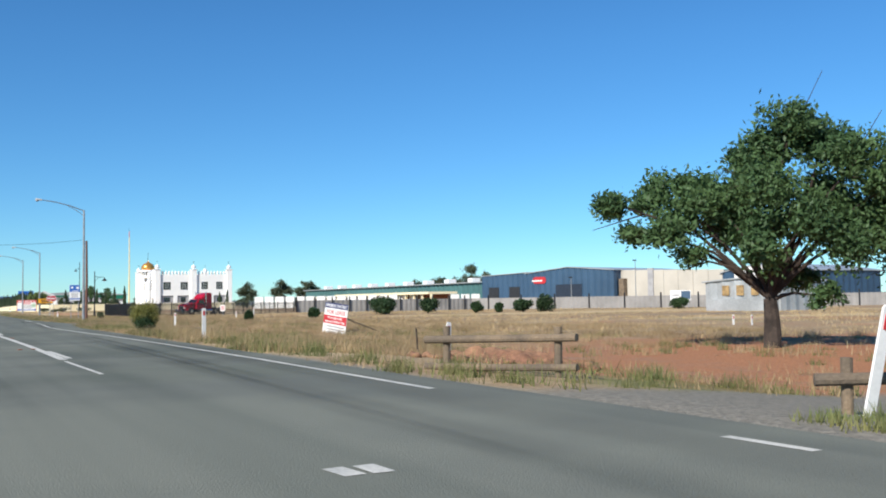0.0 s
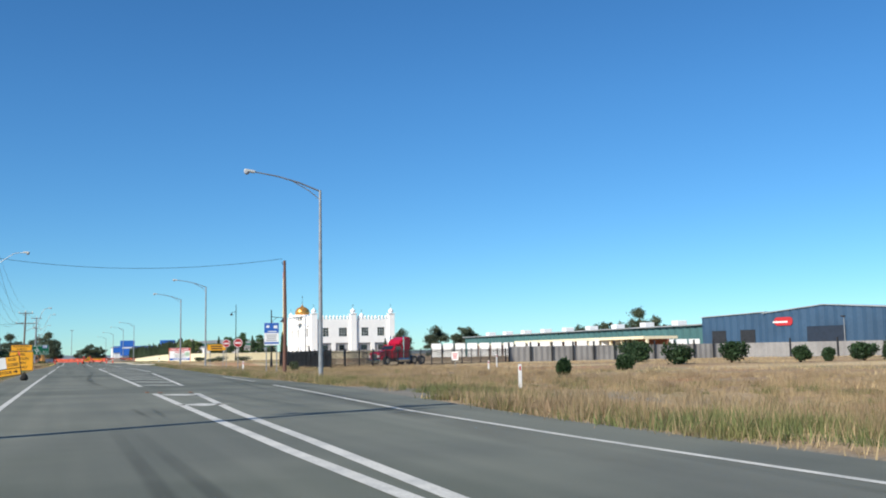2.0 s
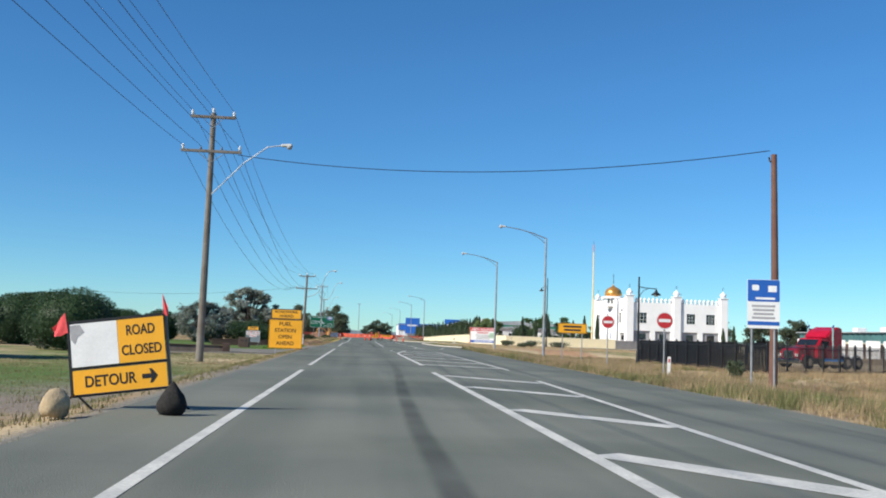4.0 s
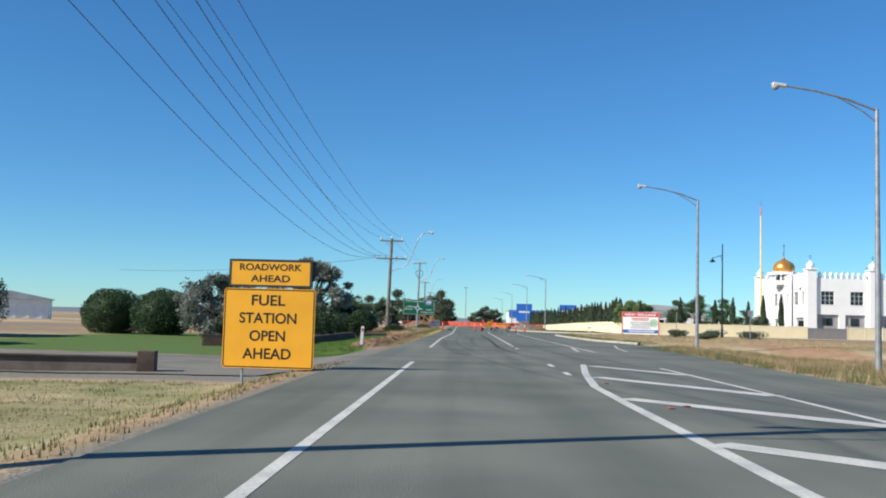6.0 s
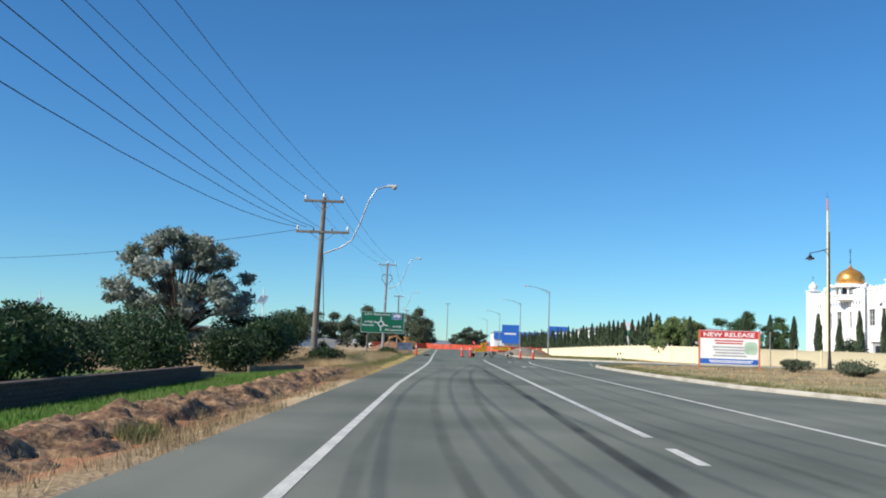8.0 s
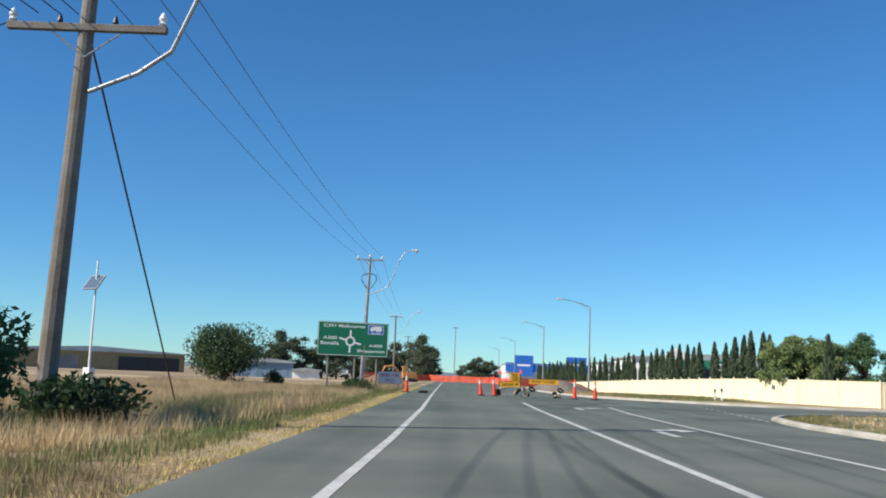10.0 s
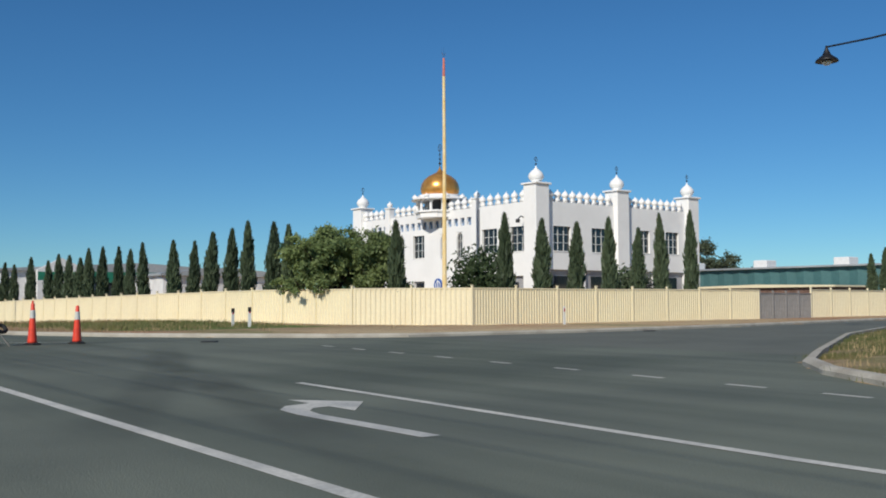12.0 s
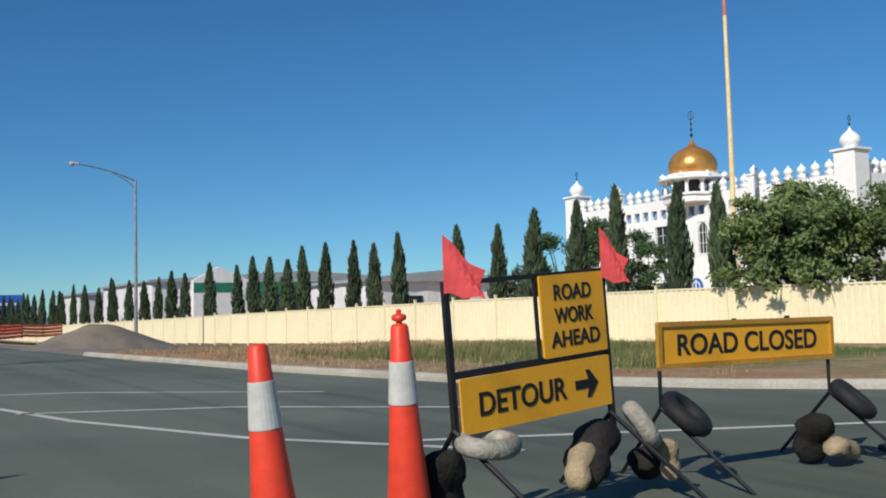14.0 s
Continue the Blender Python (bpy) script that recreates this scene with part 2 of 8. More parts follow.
M_ASPHALT = asphalt_material()
M_SIDEROAD = mat("side_road_asphalt", (0.145, 0.155, 0.13), 0.85, 0.12, 0.3, 60.0, 0.35, col2=(0.12, 0.13, 0.11), spec=0.3)
M_GRAVEL = mat("gravel", (0.24, 0.2, 0.155), 0.95, 0.22, 0.8, 22.0, 0.8, col2=(0.17, 0.15, 0.125))
M_CONCRETE = mat("concrete", (0.46, 0.43, 0.36), 0.9, 0.12, 1.2, 30.0, 0.3, col2=(0.36, 0.33, 0.27))
M_PAINTLINE = mat("road_paint", (0.6, 0.59, 0.53), 0.75, 0.16, 1.6, 26.0, 0.15, col2=(0.47, 0.47, 0.43))
M_WHITE = mat("white_render", (0.88, 0.88, 0.86), 0.75, 0.03, 0.5, 14.0, 0.1, col2=(0.84, 0.84, 0.82))
M_WHITEPAINT = mat("white_paint", (0.8, 0.8, 0.77), 0.5, 0.05, 2.0, 30.0)
M_GREYBAND = mat("grey_render", (0.36, 0.36, 0.37), 0.8, 0.08, 1.0, 20.0)
M_GOLD = mat("gilded_dome", (0.8, 0.4, 0.1), 0.3, 0.12, 1.2, 18.0, 0.15, metal=0.6, col2=(0.62, 0.29, 0.07))
M_CREAM = mat("cream_steel", (0.82, 0.74, 0.51), 0.5, 0.04, 0.4, 8.0, col2=(0.78, 0.69, 0.47), rand=0.04)
M_NICHE = mat("pale_blue_paint", (0.2, 0.3, 0.46), 0.6, 0.1, 1.0, 20.0)
M_GLASS = mat("dark_glass", (0.015, 0.018, 0.022), 0.06, 0.1, 0.7, 3.0, spec=0.8)
M_STEEL = mat("galvanised_steel", (0.33, 0.345, 0.355), 0.5, 0.12, 3.0, 40.0, metal=0.45)
M_BLACK = mat("black_paint", (0.012, 0.012, 0.014), 0.45, 0.2, 4.0, 40.0)
M_DARK = mat("dark_metal", (0.03, 0.032, 0.036), 0.5, 0.2, 4.0, 40.0)
M_TYRE = mat("tyre_rubber", (0.018, 0.018, 0.019), 0.75, 0.2, 5.0, 50.0, 0.3)
M_RUBBER = mat("worn_rubber", (0.03, 0.028, 0.026), 0.9, 0.25, 5.0, 40.0, 0.4, spec=0.2)
M_POLEWOOD = mat("weathered_pole", (0.2, 0.183, 0.16), 0.9, 0.2, 1.5, 40.0, 0.5, col2=(0.15, 0.125, 0.1))
M_REDWOOD = mat("stained_pole", (0.15, 0.08, 0.058), 0.85, 0.2, 1.5, 40.0, 0.4, col2=(0.13, 0.06, 0.045))
M_TIMBER = mat("grey_timber", (0.2, 0.15, 0.1), 0.9, 0.2, 2.0, 30.0, 0.5, col2=(0.12, 0.095, 0.07))
M_BARK = mat("bark", (0.055, 0.041, 0.033), 0.95, 0.3, 3.0, 30.0, 0.8)
M_YELLOW = mat("yellow_sheeting", (0.85, 0.4, 0.02), 0.42, 0.04, 1.5, 40.0)
M_ORANGE = mat("orange_plastic", (0.8, 0.06, 0.025), 0.45, 0.08, 3.0, 20.0)
M_SILVER = mat("reflective_band", (0.6, 0.6, 0.56), 0.4, 0.08, 3.0, 30.0)
M_GREENSIGN = mat("green_sheeting", (0.008, 0.155, 0.072), 0.4, 0.05, 1.0, 30.0)
M_BLUESIGN = mat("blue_sheeting", (0.02, 0.11, 0.42), 0.4, 0.05, 1.0, 30.0)
M_REDPRINT = mat("red_print", (0.5, 0.03, 0.035), 0.5, 0.06, 2.0, 30.0)
M_SIGNWHITE = mat("sign_white", (0.78, 0.78, 0.76), 0.45, 0.04, 2.0, 30.0)
M_NAVY = mat("navy_cladding", (0.04, 0.088, 0.155), 0.5, 0.1, 0.15, 3.0)
M_TEAL = mat("teal_cladding", (0.07, 0.17, 0.17), 0.55, 0.08, 0.1, 3.0)
M_TILT = mat("tilt_panel", (0.5, 0.47, 0.41), 0.85, 0.06, 0.2, 5.0)
M_ZINC = mat("zinc_sheet", (0.5, 0.52, 0.52), 0.4, 0.12, 0.3, 6.0, metal=0.35)
M_GREYFENCE = mat("grey_fence", (0.27, 0.26, 0.25), 0.6, 0.1, 0.3, 6.0)
M_REDTRUCK = mat("red_truck_paint", (0.42, 0.008, 0.028), 0.25, 0.05, 2.0, 30.0)
M_CHROME = mat("chrome", (0.75, 0.75, 0.76), 0.12, 0.05, 2.0, 30.0, metal=1.0)
M_BRICK = mat("brown_brick", (0.1, 0.066, 0.052), 0.9, 0.2, 1.5, 25.0, 0.4, rand=0.25)
M_MORTAR = mat("mortar", (0.16, 0.13, 0.11), 0.95, 0.15, 2.0, 30.0, 0.3)
M_BANK = mat("dug_bank_earth", (0.125, 0.066, 0.036), 0.95, 0.5, 3.5, 14.0, 1.0, col2=(0.29, 0.18, 0.095))
M_SOIL = mat("red_soil", (0.27, 0.148, 0.085), 0.95, 0.25, 0.8, 9.0, 0.9, col2=(0.2, 0.1, 0.06))
M_DRIVE = mat("driveway_gravel", (0.2, 0.185, 0.15), 0.95, 0.2, 0.5, 24.0, 0.6, col2=(0.15, 0.14, 0.118))
M_SACK = mat("sandbag", (0.4, 0.31, 0.19), 0.95, 0.15, 4.0, 40.0, 0.5)
M_LEAF = leaf_mat("ash_leaves", (0.09, 0.16, 0.062), (0.065, 0.125, 0.052))
M_CYPRESS = leaf_mat("cypress_leaves", (0.105, 0.145, 0.08), (0.075, 0.11, 0.06))
M_GUM = leaf_mat("gum_leaves", (0.11, 0.135, 0.08), (0.075, 0.1, 0.06))
M_FIGLEAF = leaf_mat("fig_leaves", (0.23, 0.29, 0.11), (0.16, 0.22, 0.085))
M_PALEGRASS = leaf_mat("pale_dry_grass", (0.66, 0.51, 0.29), (0.5, 0.38, 0.22), 0.8, 0.5)
M_PILLY = leaf_mat("pilly_leaves", (0.085, 0.125, 0.055), (0.045, 0.085, 0.04))
M_HEDGE = leaf_mat("hedge_leaves", (0.045, 0.085, 0.034), (0.03, 0.06, 0.026))
M_SILVERLEAF = leaf_mat("silver_leaves", (0.3, 0.33, 0.29), (0.13, 0.16, 0.12))
M_SCRUB = leaf_mat("scrub_leaves", (0.26, 0.25, 0.07), (0.15, 0.17, 0.05))
M_REDFLAG = leaf_mat("red_flag_cloth", (0.95, 0.16, 0.17), (0.9, 0.12, 0.13), 0.8, 0.05, 0.35)
M_DRY = leaf_mat("dry_grass", (0.5, 0.38, 0.21), (0.33, 0.25, 0.14), 0.8, 0.5)
M_STRAW = leaf_mat("straw_grass", (0.6, 0.47, 0.2), (0.42, 0.36, 0.15), 0.8, 0.35)
M_DRYRED = leaf_mat("russet_weeds", (0.42, 0.31, 0.18), (0.29, 0.21, 0.13), 0.8, 0.45)
M_GREENGRASS = leaf_mat("green_weeds", (0.16, 0.19, 0.07), (0.24, 0.22, 0.09), 0.8, 0.4)
M_LAWN = leaf_mat("lawn_grass", (0.1, 0.2, 0.035), (0.14, 0.2, 0.05), 0.8, 0.3)
M_DRYLAWN = leaf_mat("dry_lawn_grass", (0.22, 0.21, 0.09), (0.3, 0.25, 0.12), 0.8, 0.4)

# ---- ground, roads ----
def lerp_table(rows, v):
    return float(np.interp(v, [r[0] for r in rows], [r[1] for r in rows]))


# x of the asphalt's edges along the main road, by y
EDGE_L = [(-200, 4.6), (100, 4.65), (133, 4.6), (160, 4.85), (205, 5.15), (260, 5.1), (700, 5.3)]
EDGE_R = [(-200, 12.2), (0, 12.5), (16, 12.8), (35, 13.25), (45, 13.4), (52, 13.5), (57, 13.9), (63, 14.4), (69, 14.8), (80, 14.6), (90, 14.5), (100, 14.9), (120, 15.4), (143, 16.1), (155, 16.7), (165, 17.7), (168, 18.2), (172, 17.9), (180, 16.4), (190, 16.1),
          (200, 16.1), (206, 16.25), (209, 16.7), (211.5, 17.25), (214.0, 18.35), (215.8, 19.8), (217.1, 21.4), (218.5, 24.0)]
NORTH_R = [(231.4, 24.0), (232.5, 22.2), (235, 19.8), (238, 17.5), (242, 15.7), (248, 15.0), (262, 14.6), (700, 14.2)]


def side_s(x):
    return float(np.interp(x, [24, 33, 40, 60, 400], [218.5, 223.0, 225.6, 227.5, 240]))


def side_n(x):
    return float(np.interp(x, [24, 31, 40, 60, 400], [231.4, 230.9, 231.6, 235.0, 247]))


def on_road(x, y):
    """How far a place lies inside the asphalt; below 0 outside it."""
    inside = x - lerp_table(EDGE_L, y)
    if y <= 218.5:
        main = min(inside, lerp_table(EDGE_R, y) - x)
    elif y >= 231.4:
        main = min(inside, lerp_table(NORTH_R, y) - x)
    else:
        main = min(inside, 24.5 - x)
    side = min(y - side_s(x), side_n(x) - y, x - 23.5)
    return max(main, side)


def smooth(a, b, v):
    v = min(1.0, max(0.0, (v - a) / (b - a)))
    return v * v * (3 - 2 * v)


def height(x, y):
    """The ground's height: flat under the asphalt, falling gently away to the fields."""
    d = -on_road(x, y)
    if d <= 0:
        return -0.07
    kerbed = smooth(168, 174, y) * (1 - smooth(262, 280, y)) * smooth(9, 13, x)
    drop = 0.42 if x > 9 else 0.3
    z = -0.02 - drop * smooth(0.3, 7, d)
    if x < 9 and y < 152:
        z = -0.02 - 0.42 * smooth(0.2, 2.3, d) * (1 - 0.3 * smooth(137, 152, y))
    if x < 9 and 155 < y < 186:
        # broken earth between the verge and the lawn
        e = smooth(155, 159, y) * (1 - smooth(180, 186, y))
        z += e * (0.16 * noise.noise(Vector((x * 2.1, y * 1.6, 9))) * smooth(0.5, 1.0, d) * (1 - smooth(1.8, 2.3, d)) - 0.12 * smooth(0.2, 0.6, d) * (1 - smooth(1.0, 1.6, d)))
    z = z * (1 - kerbed) + (0.02 + 0.08 * smooth(0.4, 1.6, d)) * kerbed
    if x > 12 and y > 255:
        # the land falls gently away to the north along the fence
        z -= 0.0105 * (min(y, 330) - 255) * smooth(0.5, 6, d)
    far = smooth(60, 200, d)
    n = noise.noise(Vector((x * 0.11, y * 0.11, 0))) * 0.1 + noise.noise(Vector((x * 0.7, y * 0.7, 3))) * 0.035
    z += n * smooth(0.6, 2.5, d) * (1 - 0.6 * kerbed)
    return z * (1 - far) + -0.35 * far


def axis_steps(fine0, fine1, step, far):
    mid = list(np.arange(fine0, fine1 + 1e-6, step))
    out, v, s = [], fine1, step
    while v < far:
        s *= 1.25
        v += s
        out.append(v)
    low, v, s = [], fine0, step
    while v > -far:
        s *= 1.25
        v -= s
        low.append(v)
    return np.array(low[::-1] + mid + out)


def zones(x, y):
    """Bare red soil, living grass and pale gravel, each 0 to 1."""
    d = -on_road(x, y)
    n = noise.noise(Vector((x * 0.09, y * 0.06, 8))) + 0.5 * noise.noise(Vector((x * 0.35, y * 0.3, 2)))
    soil = green = stone = 0.0
    if x > 9:
        soil = smooth(0.05, 0.5, n) * 0.55 * smooth(3, 8, d)
        soil = max(soil, (1 - smooth(24, 40, y)) * smooth(1.6, 5, d) * (1 - smooth(50, 75, x)) * (0.75 + 0.35 * n))
        green = smooth(0.1, 0.6, noise.noise(Vector((x * 0.16, y * 0.1, 21)))) * 0.5 * smooth(0.3, 1.5, d)
        stone = (1 - smooth(0.05, 0.35, d)) * 0.9
        if 59 < y < 69.5 and d > 0:
            stone = max(stone, smooth(59, 60.5, y) * (1 - smooth(67.5, 69.5, y)) * (1 - smooth(5, 13, d)))
        if 8.6 < y < 14.8:
            stone = max(stone, smooth(8.6, 9.6, y) * (1 - smooth(13.4, 14.8, y)))
            soil *= 1 - stone
        if 172 < y < 300:
            soil = max(soil, (0.35 if y > 226 else 0.12) + 0.4 * n) * smooth(0.1, 1.0, d)
            green = max(green, (0.42 + 0.5 * n) * smooth(0.3, 1.0, d) * (1 - smooth(8, 20, d)) * smooth(172, 182, y) if y < 226 else 0.0)
            stone = 0.0
        if 238 < y < 256 and x < 27:
            green = max(green, 0.85 * smooth(238, 242, y) * (1 - smooth(249, 256, y)) * smooth(2.0, 3.5, d))
        if y > 258 and x < 60:
            stone = max(stone, smooth(258, 268, y) * (0.75 + 0.3 * n) * (1 - smooth(22, 27, x)))
    else:
        stone = (1 - smooth(0.05, 0.3, d)) * (0.9 if y < 160 else 0.4)
        if y < 136:
            green = smooth(0.1, 1.6, d) * (0.5 + 0.6 * n)
        elif y < 149.5:
            stone = max(stone, smooth(135.5, 137.5, y) * (1 - smooth(148.3, 149.5, y)))
        elif y < 190:
            near = 0.8 * (1 - smooth(153.5, 156, y))
            green = smooth(1.75 - near, 2.15 - near, d) * (1 - smooth(184, 190, y))
            soil = smooth(0.5, 0.9, d) * (1 - smooth(1.75, 2.15, d)) * smooth(152, 156, y) * (1 - smooth(184, 192, y))
        else:
            soil = 0.25 * smooth(-0.1, 0.4, n)
            green = (0.3 + 0.5 * smooth(-0.2, 0.4, noise.noise(Vector((x * 0.3, y * 0.2, 5))))) * (1 - smooth(1.6, 3, d)) * smooth(0.3, 0.9, d)
    if x < 9:
        green *= 1 - smooth(16, 26, d)
        stone *= 1 - smooth(14, 20, d)
    elif y < 70:
        stone *= 1 - smooth(20, 34, d)
    return min(1, max(0, soil)), min(1, max(0, green)), min(1, max(0, stone))


def ground_material():
    m = bpy.data.materials.new("field_ground")
    m.use_nodes = True
    t = m.node_tree
    b = t.nodes["Principled BSDF"]
    b.inputs["Roughness"].default_value = 0.95
    b.inputs["Specular IOR Level"].default_value = 0.2
    co = t.nodes.new("ShaderNodeTexCoord")

    def noise_at(scale, detail=5.0):
        n = t.nodes.new("ShaderNodeTexNoise")
        n.inputs["Scale"].default_value, n.inputs["Detail"].default_value = scale, detail
        t.links.new(co.outputs["Object"], n.inputs["Vector"])
        return n

    def blend(a, b2, fac):
        x = t.nodes.new("ShaderNodeMix")
        x.data_type = "RGBA"
        for key, v in (("A", a), ("B", b2)):
            if isinstance(v, tuple):
                x.inputs[key].default_value = (*v, 1)
            else:
                t.links.new(v, x.inputs[key])
        t.links.new(fac, x.inputs["Factor"])
        return x.outputs["Result"]

    def span(value, lo, hi):
        r = t.nodes.new("ShaderNodeMapRange")
        r.inputs["From Min"].default_value, r.inputs["From Max"].default_value = lo, hi
        t.links.new(value, r.inputs["Value"])
        return r.outputs["Result"]

    def masked(attribute, n, lo=0.25, hi=0.75):
        a = t.nodes.new("ShaderNodeAttribute")
        a.attribute_name = attribute
        add = t.nodes.new("ShaderNodeMath")
        add.operation = "MULTIPLY_ADD"
        add.inputs[1].default_value = 0.6
        t.links.new(n.outputs["Fac"], add.inputs[0])
        sub = t.nodes.new("ShaderNodeMath")
        sub.operation = "SUBTRACT"
        t.links.new(a.outputs["Fac"], add.inputs[2])
        t.links.new(add.outputs["Value"], sub.inputs[0])
        sub.inputs[1].default_value = 0.3
        return span(sub.outputs["Value"], lo, hi)

    big, mid, fine = noise_at(0.12), noise_at(1.3), noise_at(14.0)
    col = blend((0.37, 0.275, 0.16), (0.27, 0.19, 0.11), span(mid.outputs["Fac"], 0.35, 0.65))
    col = blend(col, (0.34, 0.225, 0.135), span(big.outputs["Fac"], 0.48, 0.7))
    wide, stretch = noise_at(1.0, 4.0), t.nodes.new("ShaderNodeMapping")
    stretch.inputs["Scale"].default_value = (0.012, 0.055, 1.0)
    t.links.new(co.outputs["Object"], stretch.inputs["Vector"])
    t.links.new(stretch.outputs["Vector"], wide.inputs["Vector"])
    col = blend(col, (0.52, 0.41, 0.25), span(wide.outputs["Fac"], 0.5, 0.62))
    col = blend(col, (0.24, 0.2, 0.16), span(wide.outputs["Fac"], 0.44, 0.36))
    col = blend(col, (0.37, 0.175, 0.09), masked("soil", mid))
    col = blend(col, (0.1, 0.16, 0.04), masked("green", mid))
    col = blend(col, (0.22, 0.205, 0.17), masked("stone", fine))
    hue, val = t.nodes.new("ShaderNodeHueSaturation"), span(fine.outputs["Fac"], 0.3, 0.7)
    rng2 = t.nodes.new("ShaderNodeMapRange")
    rng2.inputs["To Min"].default_value, rng2.inputs["To Max"].default_value = 0.75, 1.25
    t.links.new(val, rng2.inputs["Value"])
    t.links.new(rng2.outputs["Result"], hue.inputs["Value"])
    t.links.new(col, hue.inputs["Color"])
    t.links.new(hue.outputs["Color"], b.inputs["Base Color"])
    bp = t.nodes.new("ShaderNodeBump")
    bp.inputs["Strength"].default_value, bp.inputs["Distance"].default_value = 0.8, 0.05
    t.links.new(fine.outputs["Fac"], bp.inputs["Height"])
    t.links.new(bp.outputs["Normal"], b.inputs["Normal"])
    return m


gx, gy = axis_steps(-8, 42, 0.6, 3500), axis_steps(-4, 280, 0.9, 3500)
gverts = np.array([(x, y, height(x, y)) for y in gy for x in gx], dtype=np.float32)
gn = len(gx)
gq = np.array([(j * gn + i, j * gn + i + 1, (j + 1) * gn + i + 1, (j + 1) * gn + i) for j in range(len(gy) - 1) for i in range(gn - 1)], dtype=np.int32)
ground_mesh = np_mesh("ground", gverts, gq, ground_material())
gz3 = np.array([zones(v[0], v[1]) for v in gverts], dtype=np.float32)
for k, key in enumerate(("soil", "green", "stone")):
    ground_mesh.attributes.new(key, "FLOAT", "POINT").data.foreach_set("value", np.ascontiguousarray(gz3[:, k]))
ground_mesh.polygons.foreach_set("use_smooth", [True] * len(ground_mesh.polygons))
tagged(new("ground", ground_mesh), "dry grass paddocks with bare red soil patches", "ground", kind="structure")


def road_strip(name, rows, label):
    """An asphalt sheet between pairs of edge points, with its sides going down into the ground."""
    bm = bmesh.new()
    lines = [[bm.verts.new((x0, y0, -0.12)), bm.verts.new((x0, y0, 0)), bm.verts.new((x1, y1, 0)), bm.verts.new((x1, y1, -0.12))] for (x0, y0), (x1, y1) in rows]
    for a, b in zip(lines, lines[1:]):
        for k in range(3):
            bm.faces.new((a[k], a[k + 1], b[k + 1], b[k]))
    return solid(name, bm, M_SIDEROAD if name == "side_road" else M_ASPHALT, label, "road", kind="structure")


ys = sorted({-200.0, *[float(v) for v in range(-40, 219, 3)], *[r[0] for r in EDGE_R if r[0] > -200], 218.5})
rows = [((lerp_table(EDGE_L, y), y), (lerp_table(EDGE_R, y), y)) for y in ys]
rows += [((lerp_table(EDGE_L, y), y), (24.0, y)) for y in (219.5, 223.5, 227.5, 230.5)]
rows += [((lerp_table(EDGE_L, y), y), (lerp_table(NORTH_R, y), y)) for y in (231.4, 232.5, 235, 238, 242, 248, 262, 300, 400, 700)]
road_strip("road", rows, "worn grey asphalt main road with faded lines")
road_strip("side_road", [((x, side_s(x)), (x, side_n(x))) for x in (24, 28, 31, 33, 36, 40, 50, 60, 100, 200, 400)], "grey asphalt side road joining the main road")


bm = bmesh.new()
lines = []
for k in range(25):
    x = 4.78 - 0.8 * k
    lines.append([bm.verts.new((x, y, (height(x, y) + 0.03) * smooth(0, 0.8, 4.78 - x) - 0.004 * (x > 4.7))) for y in (138.2, 140, 142, 144, 146, 148, 149.2 - 0.9 * smooth(0, 3, 4.78 - x))])
for a, b in zip(lines, lines[1:]):
    for k in range(6):
        bm.faces.new((a[k], b[k], b[k + 1], a[k + 1]))
solid("driveway", bm, M_DRIVE, "worn gravel driveway apron joining the asphalt", "driveway", kind="structure")


def kerb(name, pts, w=0.22, h=0.1):
    """A concrete kerb along the points."""
    bm = bmesh.new()
    prev = None
    pts = [Vector((*p, 0)) for p in pts]
    for i, p in enumerate(pts):
        d = (pts[min(i + 1, len(pts) - 1)] - pts[max(0, i - 1)]).normalized()
        s = Vector((-d.y, d.x, 0)) * w
        ring = [bm.verts.new(q) for q in (p + Vector((0, 0, -0.12)), p + Vector((0, 0, h * 0.55)) , p + s * 0.35 + Vector((0, 0, h)), p + s + Vector((0, 0, h)), p + s + Vector((0, 0, -0.12)))]
        if prev:
            for k in range(4):
                bm.faces.new((prev[k], prev[k + 1], ring[k + 1], ring[k]))
        prev = ring
    return solid(name, bm, M_CONCRETE, "pale concrete kerb edging the asphalt", "kerb", kind="structure")


kerb("kerb", [(x, y) for y, x in EDGE_R if y >= 172][::-1], w=0.2, h=0.12)
kerb("kerb", [(x, side_s(x)) for x in (60, 50, 40, 36, 33, 30, 27, 24)], w=0.2, h=0.12)
kerb("kerb", [(x, y) for y, x in NORTH_R if y <= 262], w=-0.2, h=0.12)
kerb("kerb", [(x, side_n(x)) for x in (60, 50, 40, 36, 31, 27, 24)], w=-0.2, h=0.12)

# ---- road markings ----


def stripe(pts, w=0.12, z=0.004):
    bm = bmesh.new()
    pts = [Vector((*p, 0)) for p in pts]
    prev = None
    for i, p in enumerate(pts):
        d = (pts[min(i + 1, len(pts) - 1)] - pts[max(0, i - 1)]).normalized()
        s = Vector((-d.y, d.x, 0)) * (w / 2)
        ring = [bm.verts.new(p + s + Vector((0, 0, z))), bm.verts.new(p - s + Vector((0, 0, z)))]
        if prev:
            bm.faces.new((prev[0], prev[1], ring[1], ring[0]))
        prev = ring
    return solid("lane_line", bm, M_PAINTLINE, "worn white line painted on the asphalt", "road marking", kind="structure")


